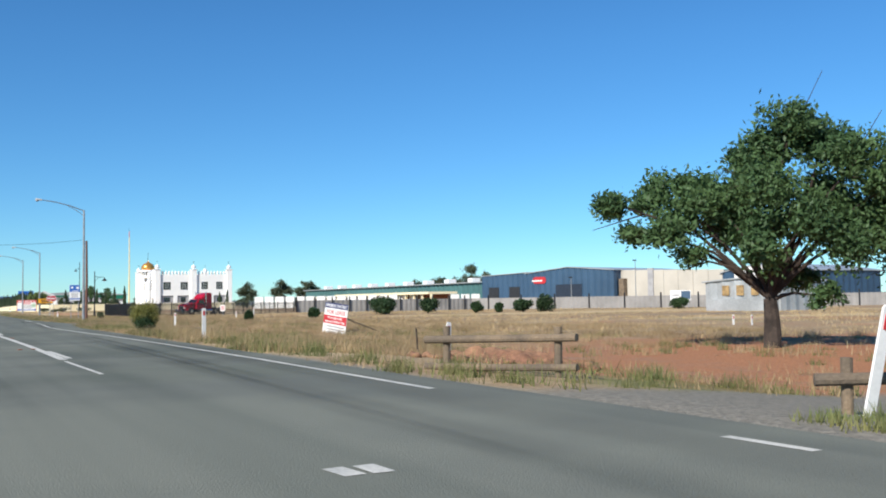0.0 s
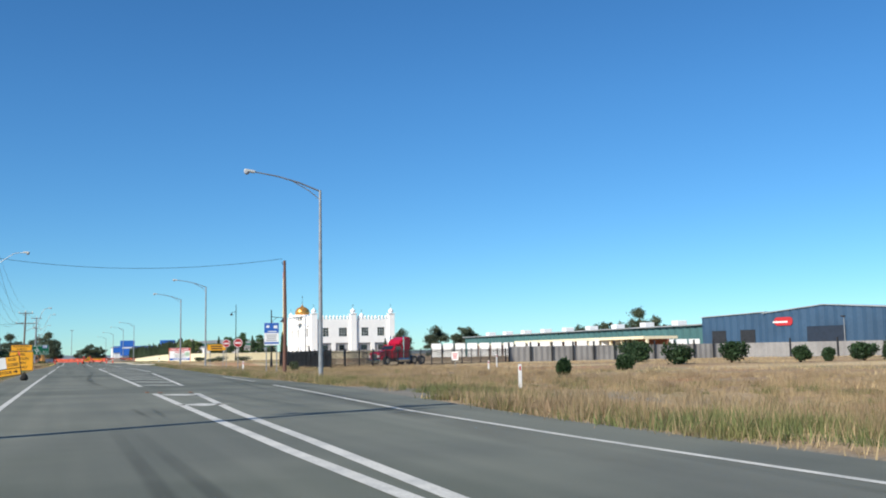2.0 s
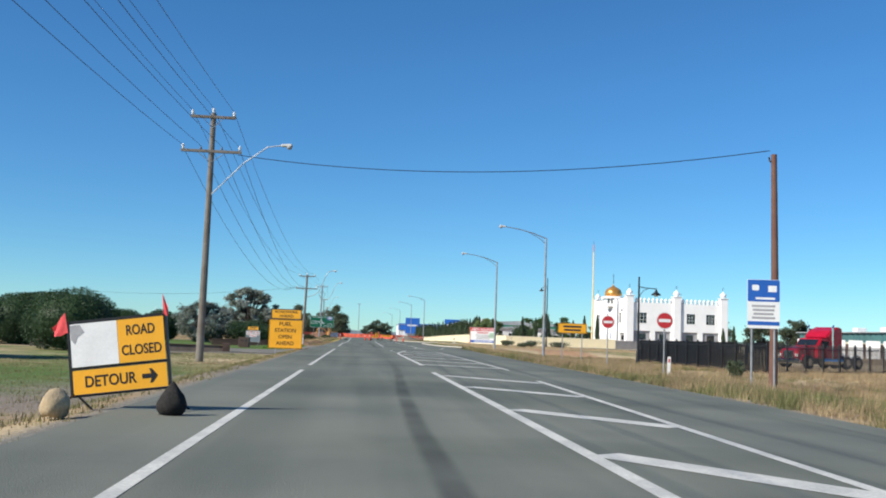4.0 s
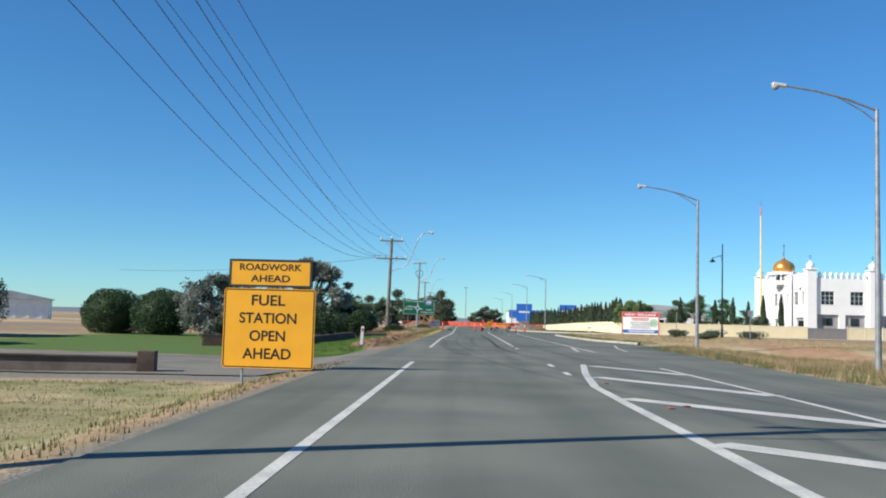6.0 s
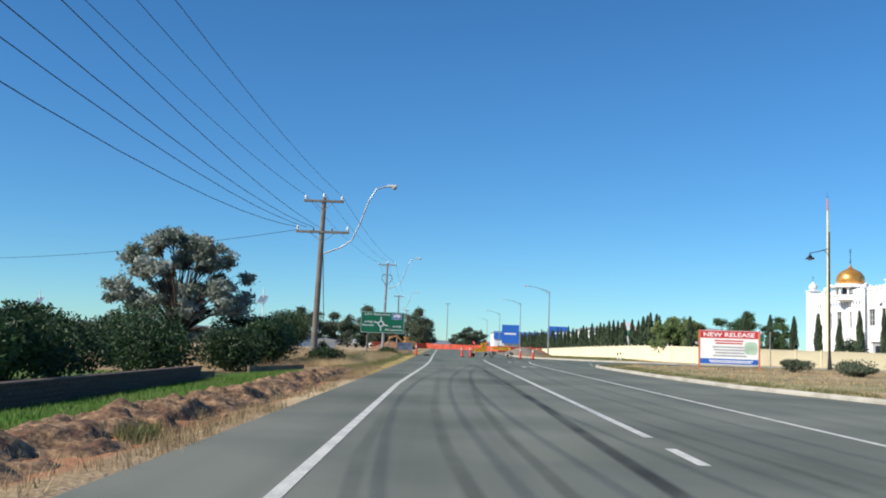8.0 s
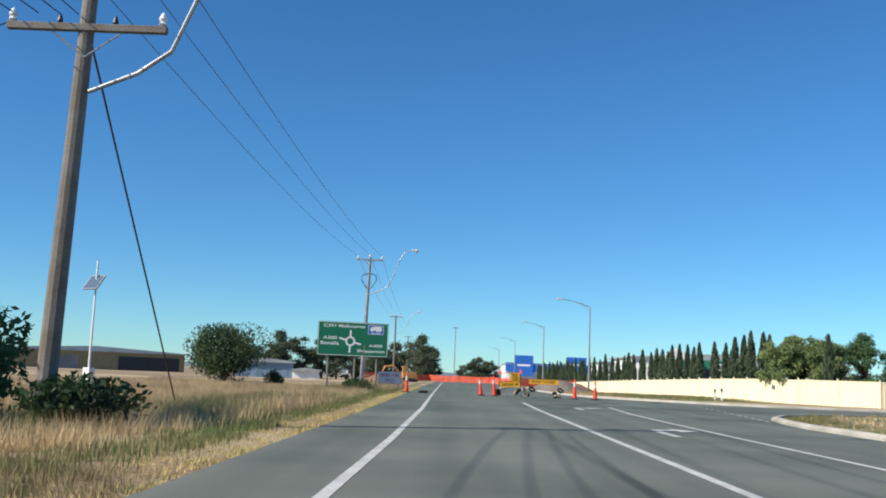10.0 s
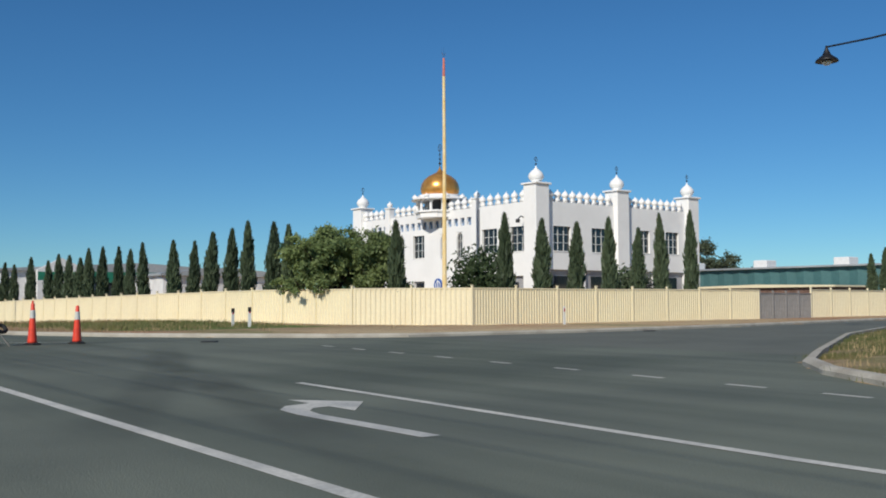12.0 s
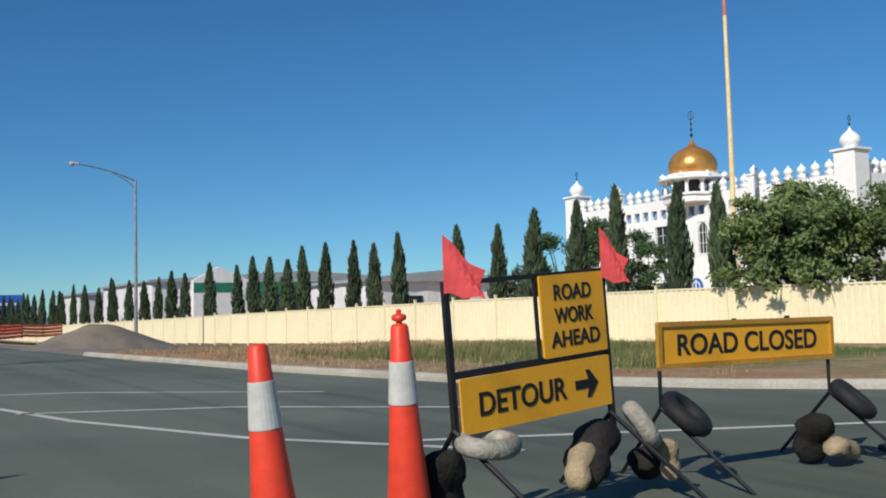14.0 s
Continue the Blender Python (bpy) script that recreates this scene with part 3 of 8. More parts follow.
LEFT_LINE = [(-100, 6.05), (83, 6.06), (103, 6.1), (140, 6.19), (155, 6.18), (175, 6.16), (196, 6.5), (210, 6.58), (232, 6.5), (330, 6.35)]
stripe([(lerp_table(LEFT_LINE, y), y) for y in (-40, 20, 60, 83, 103.2)], 0.12)
stripe([(lerp_table(LEFT_LINE, y), y) for y in (107.2, 120, 139.9)], 0.12)
stripe([(lerp_table(LEFT_LINE, y), y) for y in (153.9, 175, 196, 210, 232, 330)], 0.12)
CENTRE = [(154.8, 9.84), (162, 9.88), (200, 10.12), (212, 10.2), (222, 10.4)]
stripe([(lerp_table(CENTRE, y), y) for y in (161.8, 180, 200, 212, 221.3)], 0.13)
for a, b in ((135.3, 136.6), (139.2, 140.7), (155.2, 156.4), (159.0, 160.5)):
    stripe([(9.82, a), (9.84, b)], 0.13)
# the line right of the turning lane, and the tapers that lead into it
stripe([(12.85, 153.4), (12.8, 161.7), (12.82, 180), (12.85, 200), (12.92, 206.5), (13.05, 212), (13.4, 217), (13.55, 219.3)], 0.12)
stripe([(12.2, 153.7), (12.65, 160.0)], 0.12)
# right-hand edge line
stripe([(12.1, 14.8), (12.35, 22), (12.5, 31), (12.52, 38), (12.45, 44), (12.4, 50), (12.5, 56), (12.75, 60), (13.05, 64.5), (13.4, 71.5)], 0.1)
stripe([(13.7, 76.5), (13.75, 80), (13.95, 86)], 0.1)
stripe([(12.02, 9.4), (12.02, 10.2)], 0.1)
stripe([(14.5, 155.5), (14.65, 157.4), (14.95, 161), (15.7, 166.6)], 0.1)
# the double line and painted island ahead of the driveway
stripe([(9.34, 24.3), (9.42, 32), (9.42, 38), (9.38, 44), (9.31, 50), (9.34, 58), (9.37, 66.7)], 0.15)
stripe([(9.5, 24.7), (9.5, 28.3)], 0.11)
stripe([(9.55, 43.5), (9.61, 46.5), (9.76, 51), (9.92, 57), (10.36, 66.1)], 0.15)
stripe([(9.32, 19.8), (9.3, 23.7)], 0.07)
stripe([(9.2, 10.2), (9.17, 10.5)], 0.14)
stripe([(9.38, 10.2), (9.37, 10.5)], 0.14)
stripe([(9.56, 65.95), (10.2, 65.05)], 0.62)
stripe([(9.5, 60.4), (9.98, 59.7)], 0.66)
# the large hatched island
stripe([(9.49, 73.5), (9.56, 83.7), (9.62, 92), (9.67, 104.5)], 0.15)
stripe([(10.79, 73.5), (11.27, 84), (11.62, 92), (12.0, 101.1)], 0.13)
stripe([(9.8, 110.7), (9.8, 120), (9.82, 128), (9.86, 131.6), (10.25, 136), (10.82, 141)], 0.16)
stripe([(12.45, 108.5), (12.6, 119), (12.74, 130), (12.72, 140)], 0.12)
for x0, y0, x1, y1, w in ((9.66, 75.2, 10.7, 74.0, 0.42), (9.7, 80.5, 11.0, 78.3, 0.4), (9.72, 86.0, 11.2, 83.8, 0.42), (9.76, 91.2, 11.42, 89.0, 0.42), (9.8, 97.2, 11.65, 94.8, 0.42), (9.78, 102.5, 11.86, 99.8, 0.42),
                          (9.9, 112.0, 12.4, 109.8, 0.42), (9.9, 117.8, 12.5, 115.0, 0.42), (9.92, 123.6, 12.6, 120.6, 0.42), (9.95, 129.0, 12.66, 125.6, 0.44), (10.3, 134.8, 12.7, 130.5, 0.44), (10.93, 140.3, 12.68, 136.7, 0.38)):
    stripe([(x0, y0), (x1, y1)], w, 0.005)
# broken line across the mouth of the side road, and the stop line
for y in (210.0, 211.2, 212.4, 213.7, 215.1, 216.8, 218.6, 220.4, 222.3, 224.2, 226.0, 227.7):
    x = 16.55 + 0.14 * (y - 209)
    stripe([(x, y), (x + 0.08, y + 0.6)], 0.1)


def arrow(x, y):
    """A right-turn arrow on the turning lane: a stem that bends over into the head."""
    bm = bmesh.new()
    outer = [(-0.09, -2.3), (-0.09, -0.4), (-0.02, 0.05), (0.18, 0.32), (0.5, 0.4)]
    inner = [(0.09, -2.3), (0.09, -0.5), (0.16, -0.2), (0.3, -0.02), (0.5, 0.02)]
    for k in range(4):
        bm.faces.new([bm.verts.new((x + a, y + b, 0.005)) for a, b in (inner[k], inner[k + 1], outer[k + 1], outer[k])])
    bm.faces.new([bm.verts.new((x + a, y + b, 0.005)) for a, b in ((0.5, -0.45), (1.02, 0.2), (0.5, 0.85))])
    return solid("turn_arrow", bm, M_PAINTLINE, "white right-turn arrow painted on the lane", "road marking", kind="structure")


arrow(11.88, 216.6)
arrow(11.63, 202.0)
# lines beyond the cones
for pts in ([(9.0, 244.8), (9.76, 240.5), (10.67, 237.7), (12.0, 235.4)], [(9.4, 241.9), (11.7, 240.7), (14.0, 238.2)], [(9.3, 245.6), (10.8, 244.9), (13.5, 242.0)], [(11.5, 236.6), (15.5, 234.6)]):
    stripe(pts, 0.12)


def tyre_mark_material():
    m = mat("tyre_marks", (0.03, 0.03, 0.031), 0.8, 0.2, 2.0, 30.0)
    t = m.node_tree
    b = t.nodes["Principled BSDF"]
    co, n, r, at, mul = t.nodes.new("ShaderNodeTexCoord"), t.nodes.new("ShaderNodeTexNoise"), t.nodes.new("ShaderNodeMapRange"), t.nodes.new("ShaderNodeAttribute"), t.nodes.new("ShaderNodeMath")
    n.inputs["Scale"].default_value, n.inputs["Detail"].default_value = 0.5, 4.0
    r.inputs["From Min"].default_value, r.inputs["From Max"].default_value, r.inputs["To Min"].default_value, r.inputs["To Max"].default_value = 0.3, 0.7, 0.12, 0.55
    at.attribute_name = "worn"
    mul.operation = "MULTIPLY"
    t.links.new(co.outputs["Object"], n.inputs["Vector"])
    t.links.new(n.outputs["Fac"], r.inputs["Value"])
    t.links.new(r.outputs["Result"], mul.inputs[0])
    t.links.new(at.outputs["Fac"], mul.inputs[1])
    t.links.new(mul.outputs["Value"], b.inputs["Alpha"])
    return m


M_SKID = tyre_mark_material()


def skid(pts, w=0.21, strength=0.75):
    """A dark track that fades out at its sides and ends."""
    pts = [Vector((*p, 0.0025)) for p in pts]
    verts, fade, faces = [], [], []
    for i, p in enumerate(pts):
        d = (pts[min(i + 1, len(pts) - 1)] - pts[max(0, i - 1)]).normalized()
        s = Vector((-d.y, d.x, 0))
        end = min(1.0, 2.5 * min(i, len(pts) - 1 - i) / (len(pts) - 1)) * strength
        for k, f in ((-1, 0), (-0.45, 1), (0.45, 1), (1, 0)):
            verts.append(p + s * (k * w / 2))
            fade.append(f * end)
        if i:
            for k in range(3):
                a = (i - 1) * 4 + k
                faces.append((a, a + 1, a + 5, a + 4))
    me = np_mesh("tyre_mark", np.array(verts), np.array(faces), M_SKID)
    me.attributes.new("worn", "FLOAT", "POINT").data.foreach_set("value", np.array(fade, dtype=np.float32))
    return tagged(new("tyre_mark", me), "dark curved tyre mark on the asphalt", "tyre mark", "tyre marks", "structure")


def bend(x0, y0, x1, y1, c):
    return [(x0 + (x1 - x0) * (a + c * a * (1 - a)), y0 + (y1 - y0) * a) for a in [k / 16 for k in range(17)]]


# the bold arcs of one hard turn, and fainter ones beside them
skid([(9.0, 206), (9.1, 199), (9.16, 190), (9.18, 177), (9.16, 168), (9.1, 161), (9.1, 157), (9.22, 153), (9.5, 148.5), (10.1, 144), (10.9, 140)], 0.24, 1.15)
skid([(8.5, 192), (8.44, 187), (8.1, 175), (8.0, 167.5), (8.1, 161), (8.25, 157), (8.6, 152), (9.1, 148), (9.9, 144)], 0.19, 0.5)
skid([(7.25, 190), (7.2, 180), (7.19, 166), (7.35, 160), (7.55, 156.7), (7.9, 150.5), (8.3, 146), (8.9, 142)], 0.2, 0.5)
skid([(6.42, 184), (6.44, 166), (6.54, 159), (6.67, 156.4), (6.95, 152.5), (7.3, 148), (7.75, 143.5), (8.2, 139)], 0.19, 0.45)
skid([(8.85, 116), (8.8, 111), (8.65, 103.4), (8.32, 94), (8.18, 88), (8.15, 83.5), (8.2, 78.8), (8.38, 74.4), (8.7, 69)], 0.3, 0.75)
skid([(8.1, 54), (8.22, 47), (8.25, 41.6), (8.22, 38), (8.1, 33)], 0.2, 0.8)
skid([(7.85, 54), (7.88, 49), (7.92, 43), (7.92, 38), (7.8, 33)], 0.2, 0.7)
skid([(8.4, 59.5), (8.43, 57.5), (8.46, 55.8)], 0.12, 0.9)
skid([(8.74, 59.5), (8.71, 57.5), (8.67, 55.8)], 0.12, 0.8)
for row in ((11.5, 138, 9.9, 170, -0.5), (12.6, 135, 10.6, 162, -0.4), (11.8, 60, 14.1, 96, 0.3), (12.7, 60, 13.9, 92, 0.2), (6.8, 16, 7.9, 42, 0.6), (8.0, 14, 7.4, 40, -0.5), (10.2, 6, 11.6, 40, 0.4), (11.0, 16, 12.3, 52, 0.3)):
    skid(bend(*row), 0.2, 0.5)
for row in ((9.8, 210, 14.8, 229, 0.2), (8.3, 213, 17, 233, 0.3), (11.3, 4, 13.2, 50, 0.2), (10.2, 4, 12.0, 48, 0.2), (10.9, 40, 14.0, 78, 0.3)):
    skid(bend(*row), 0.9, 0.45)

# ---- white temple behind the cream fence ----
def onion(bm, x, y, z, r, n=14, stretch=1.0):
    """A small onion dome with a pointed tip."""
    prof = [(0.62, 0.0), (0.7, 0.08), (0.55, 0.14), (0.8, 0.3), (1.0, 0.62), (1.0, 0.85), (0.86, 1.15), (0.55, 1.42), (0.26, 1.62), (0.1, 1.85), (0.02, 2.05)]
    return lathe(bm, [(r * a, r * b * stretch) for a, b in prof], n, (x, y, z))


def temple():
    t = thing("temple", 61.2, 265.3, 0.3, -0.6, "white rendered two-storey temple with onion finials and a gilded dome", "temple")
    LX, LY, TOP = 19.9, 27.0, 9.0
    south = [(1.9, 3.9, 4.95, 7.0), (6.4, 8.4, 4.95, 7.0), (12.0, 13.8, 5.05, 7.05), (16.0, 17.8, 5.05, 7.05)]
    low_s = [(1.3, 4.6, 0.5, 3.4), (5.6, 8.7, 0.5, 3.4), (11.1, 14.3, 0.5, 3.4), (15.3, 18.6, 0.5, 3.4)]
    west = [(1.2, 3.2, 4.95, 7.0), (4.9, 6.9, 4.95, 7.0), (9.6, 10.5, 4.7, 7.0), (12.0, 12.9, 4.7, 7.0), (15.4, 17.2, 4.9, 7.0), (18.6, 19.5, 4.7, 7.0), (23.0, 24.8, 4.9, 6.9)]
    low_w = [(1.6, 6.4, 0.3, 2.9), (15.4, 17.2, 0.2, 2.7)]
    frieze = [(8.4 + 0.95 * k, 9.0 + 0.95 * k, 7.55, 8.25) for k in range(17)]
    bm = bmesh.new()
    wall(bm, LX, TOP, 0.4, south + low_s)
    part("south_wall", bm, M_WHITE, t)
    bm = bmesh.new()
    wall(bm, LY, TOP, 0.4, west + low_w + frieze)
    bmesh.ops.transform(bm, matrix=Matrix(((0, 1, 0, 0), (1, 0, 0, 0), (0, 0, 1, 0), (0, 0, 0, 1))), verts=bm.verts)
    part("west_wall", bm, M_WHITE, t)
    bm = bmesh.new()
    box(bm, LX - 0.4, 0.4, 0, LX, LY, TOP)
    box(bm, 0.4, LY - 0.4, 0, LX - 0.4, LY, TOP)
    part("back_wall", bm, M_WHITE, t)
    bm = bmesh.new()
    box(bm, 0.4, 0.4, TOP - 1.1, LX - 0.4, LY - 0.4, TOP - 0.9)
    part("flat_roof", bm, M_GREYBAND, t)
    part("footing", box(bmesh.new(), -0.15, -0.15, -0.6, LX + 0.15, LY + 0.15, -0.003), M_CONCRETE, t)
    # recessed dark glazing with white bars
    for k, (a, b, c, d) in enumerate(south + west):
        on_south = k < len(south)
        w = bmesh.new()
        box(w, a, 0.22, c, b, 0.26, d)
        rods = []
        for i in range(1, 3):
            x = a + (b - a) * i / 3
            rods.append(box(bmesh.new(), x - 0.018, 0.17, c, x + 0.018, 0.215, d))
        for i in range(1, 3):
            z = c + (d - c) * i / 3
            rods.append(box(bmesh.new(), a, 0.165, z - 0.018, b, 0.212, z + 0.018))
        ledge = box(bmesh.new(), a - 0.05, -0.04, c - 0.08, b + 0.05, 0.12, c - 0.003)
        sill = box(bmesh.new(), a - 0.03, -0.02, d + 0.003, b + 0.03, 0.1, d + 0.07)
        if b - a < 1.2:
            # a pointed head over the narrow windows
            m = (a + b) / 2
            for s in (-1, 1):
                prism(sill, [(m + s * (b - a) / 2, d + 0.002), (m + s * (b - a) / 2, d - 0.55), (m + s * (b - a) * 0.36, d - 0.22), (m, d - 0.02), (m, d + 0.002)], 0.05, 0.2)
        if not on_south:
            for q in (w, sill, ledge, *rods):
                bmesh.ops.transform(q, matrix=Matrix(((0, 1, 0, 0), (1, 0, 0, 0), (0, 0, 1, 0), (0, 0, 0, 1))), verts=q.verts)
        win = part("window", w, M_GLASS, t)
        for q in rods:
            part("glazing_bar", q, M_WHITEPAINT, win)
        part("window_hood", sill, M_WHITE, win)
        part("window_sill", ledge, M_WHITE, win)
    # ground-floor recesses
    for k, (a, b, c, d) in enumerate(low_s + low_w):
        w = bmesh.new()
        box(w, a, 0.3, c, b, 0.36, d)
        g = bmesh.new()
        if b - a > 2.5:
            box(g, a + 0.9, 0.24, c + 1.2, b - 0.9, 0.297, d - 0.5)
        else:
            box(g, a + 0.2, 0.24, c, b - 0.2, 0.297, d - 0.2)
        if k >= len(low_s):
            for q in (w, g):
                bmesh.ops.transform(q, matrix=Matrix(((0, 1, 0, 0), (1, 0, 0, 0), (0, 0, 1, 0), (0, 0, 0, 1))), verts=q.verts)
        rec = part("recessed_panel", w, M_GREYBAND, t)
        part("low_window", g, M_GLASS, rec)
    for a, b, c, d in frieze:
        w = bmesh.new()
        box(w, 0.25, a, c, 0.3, b, d)
        for s in (-1, 1):
            m = (a + b) / 2
            e = m + s * (b - a) / 2
            p = [(0.12, e, d + 0.002), (0.12, e, d - 0.4), (0.12, m, d + 0.002)]
            q = [(0.2, y, z) for _, y, z in p]
            va, vb = [w.verts.new(v) for v in p], [w.verts.new(v) for v in q]
            w.faces.new(va)
            w.faces.new(vb[::-1])
        part("frieze_niche", w, M_NICHE, t, "small pale blue pointed niche")
    # corner and middle towers
    for name, x, y, w, top in (("tower", 0.35, 0.35, 1.5, 10.3), ("tower", LX / 2, 0.35, 1.5, 10.3), ("tower", LX - 0.35, 0.35, 1.5, 10.3), ("tower", 0.35, LY - 0.35, 1.5, 10.3), ("tower", LX - 0.35, LY - 0.35, 1.5, 10.3), ("turret", 0.1, 7.7, 0.7, 9.7), ("turret", 0.1, 21.3, 0.7, 9.9)):
        bm = bmesh.new()
        box(bm, x - w / 2, y - w / 2, 0, x + w / 2, y + w / 2, top, 0.04)
        box(bm, x - w * 0.6, y - w * 0.6, top + 0.002, x + w * 0.6, y + w * 0.6, top + 0.16, 0.03)
        tw = part(name, bm, M_WHITE, t)
        bm = bmesh.new()
        onion(bm, x, y, top + 0.162, w * 0.42, 18, 1.12)
        on = part("onion_dome", bm, M_WHITE, tw, smooth=True)
        if w > 1:
            bm = bmesh.new()
            tube(bm, [(x, y, top + 1.2), (x, y, top + 2.35)], 0.025, 0.02, 6)
            lathe(bm, [(0.02, 0), (0.1, 0.08), (0.02, 0.16)], 8, (x, y, top + 1.65))
            ring = [(x + 0.16 * math.cos(a), y, top + 2.1 + 0.16 * math.sin(a)) for a in [2 * math.pi * k / 12 for k in range(13)]]
            tube(bm, ring, 0.02, n=5)
            part("finial", bm, M_DARK, tw, "thin dark metal finial")
    # parapet finials
    bm = bmesh.new()
    onion(bm, 0, 0, 0, 0.31, 12, 1.25)
    box(bm, -0.27, -0.16, -0.3, 0.27, 0.16, 0.0)
    me = finish("parapet_finial", bm, M_WHITE, True)
    xs = [1.75 + 0.86 * k for k in range(9)] + [11.3 + 0.86 * k for k in range(9)]
    for x in xs:
        piece("parapet_finial", me, t, pose(x, 0.2, TOP + 0.3))
        piece("parapet_finial", me, t, pose(x, LY - 0.2, TOP + 0.3))
    for y in [1.8 + 1.05 * k for k in range(6)] + [8.6 + 0.95 * k for k in range(19)]:
        if abs(y - 21.3) > 0.6 and abs(y - 7.7) > 0.6 and y < LY - 1.2:
            piece("parapet_finial", me, t, pose(0.2, y, TOP + 0.3, 0, 0, 90))
    # drum with open arches, canopy and gilded dome
    cx, cy = 0.0, 0.0
    drum = part("drum", lathe(bmesh.new(), [(2.5, 8.8), (2.5, 9.4), (2.7, 9.4), (2.7, 9.6), (1.6, 9.6)], 8, (cx, cy, 0)), M_WHITE, t)
    bm = bmesh.new()
    lathe(bm, [(1.2, 9.6), (1.2, 11.0)], 8, (cx, cy, 0))
    part("drum_core", bm, M_DARK, drum)
    for k in range(12):
        a = 2 * math.pi * k / 12
        bm = bmesh.new()
        tube(bm, [(cx + 2.35 * math.cos(a), cy + 2.35 * math.sin(a), 9.6), (cx + 2.35 * math.cos(a), cy + 2.35 * math.sin(a), 10.55)], 0.16, 0.14, 8)
        # half arches springing to both sides
        for s in (-1, 1):
            b2 = a + s * math.pi / 12
            p0, p1 = Vector((cx + 2.35 * math.cos(a), cy + 2.35 * math.sin(a), 10.5)), Vector((cx + 2.35 * math.cos(b2), cy + 2.35 * math.sin(b2), 10.95))
            tube(bm, [p0, p0.lerp(p1, 0.3) + Vector((0, 0, 0.2)), p0.lerp(p1, 0.7) + Vector((0, 0, 0.13)), p1], 0.15, 0.1, 6)
        part("arch_column", bm, M_WHITE, drum)
    part("canopy", lathe(bmesh.new(), [(1.0, 10.85), (2.3, 10.9), (2.95, 10.78), (3.0, 10.86), (2.5, 11.12), (2.2, 11.22), (2.2, 11.42), (1.8, 11.42)], 24, (cx, cy, 0)), M_WHITE, drum)
    for k in range(8):
        a = 2 * math.pi * (k + 0.5) / 8
        bm = bmesh.new()
        onion(bm, cx + 2.65 * math.cos(a), cy + 2.65 * math.sin(a), 10.9, 0.3, 10)
        part("small_onion", bm, M_WHITE, drum, smooth=True)
    prof = [(1.85, 11.42), (2.05, 11.7), (2.12, 12.05), (2.0, 12.45), (1.7, 12.85), (1.25, 13.15), (0.75, 13.36), (0.4, 13.5), (0.22, 13.7), (0.1, 13.9), (0.02, 14.1)]
    dome = part("gilded_dome", lathe(bmesh.new(), prof, 32, (cx, cy, 0)), M_GOLD, t, "ribbed gilded onion dome", True)
    bm = bmesh.new()
    tube(bm, [(cx, cy, 13.9), (cx, cy, 15.9)], 0.05, 0.03, 6)
    for z, r in ((14.3, 0.16), (14.7, 0.12), (15.1, 0.1)):
        lathe(bm, [(0.02, -r), (r, 0), (0.02, r)], 10, (cx, cy, z))
    ring = [(cx, cy + 0.3 * math.cos(a), 15.7 + 0.3 * math.sin(a)) for a in [2 * math.pi * k / 14 for k in range(15)]]
    tube(bm, ring, 0.03, n=5)
    part("dome_finial", bm, M_DARK, dome)
    # the whole crown stands over the middle of the west front
    drum.matrix_basis = Matrix.Translation((0.5, 13.6, 1.25)) @ Matrix.Diagonal((0.9, 0.9, 0.82, 1))
    dome.matrix_basis = Matrix.Translation((0.5, 13.6, -1.4)) @ Matrix.Diagonal((0.86, 0.86, 1.05, 1))
    # round emblem and wall details
    bm = bmesh.new()
    lathe(bm, [(0.62, 0), (0.62, 0.05), (0.5, 0.05)], 24)
    bmesh.ops.transform(bm, matrix=Matrix.Translation((-0.02, 13.2, 2.3)) @ Matrix.Rotation(radians(-90), 4, "Y"), verts=bm.verts)
    em = part("emblem", bm, M_BLUESIGN, t, "round blue and white emblem")
    bm = bmesh.new()
    ring = [(-0.08, 13.2 + 0.36 * math.cos(a), 2.3 + 0.36 * math.sin(a)) for a in [2 * math.pi * k / 18 for k in range(19)]]
    tube(bm, ring, 0.05, n=5)
    box(bm, -0.12, 13.14, 1.8, -0.072, 13.26, 2.8)
    part("emblem_device", bm, M_SIGNWHITE, em)
    bm = bmesh.new()
    tube(bm, [(-0.12, 7.2, 0), (-0.12, 7.2, 8.8)], 0.07, n=8)
    part("downpipe", bm, M_GREYBAND, t)
    bm = bmesh.new()
    tube(bm, [(0, 1.2, 7.6), (-0.6, 1.2, 7.75), (-0.9, 1.2, 7.5)], 0.05, n=6)
    box(bm, -1.05, 1.05, 7.2, -0.8, 1.35, 7.5, 0.03)
    part("floodlight", bm, M_DARK, t)
    return t


temple()


def flagpole():
    f = thing("flagpole", 55.1, 269.6, -0.1, 0, "tall flagpole wrapped in saffron cloth with a red tip", "flagpole")
    yellow = mat("saffron_cloth", (0.82, 0.6, 0.25), 0.85, 0.1, 1.0, 8.0, 0.2, col2=(0.85, 0.7, 0.4))
    part("wrapped_pole", tube(bmesh.new(), [(0, 0, 0), (0, 0, 6), (0.03, 0, 12), (0, 0, 19.5)], 0.2, 0.115, 10), yellow, f)
    part("red_tip", tube(bmesh.new(), [(0, 0, 19.5), (0, 0, 21.0)], 0.115, 0.08, 10), mat("faded_red_cloth", (0.7, 0.22, 0.15), 0.85, 0.1), f)
    bm = tube(bmesh.new(), [(0, 0, 21.0), (0, 0, 21.9)], 0.04, 0.02, 6)
    for s in (-1, 1):
        tube(bm, [(0, 0, 21.2), (s * 0.22, 0, 21.4), (s * 0.2, 0, 21.8)], 0.025, 0.01, 5)
    part("finial", bm, M_CHROME, f)
    base = box(bmesh.new(), -0.8, -0.8, 0, 0.8, 0.8, 0.7, 0.05)
    part("plinth", base, M_WHITE, f)


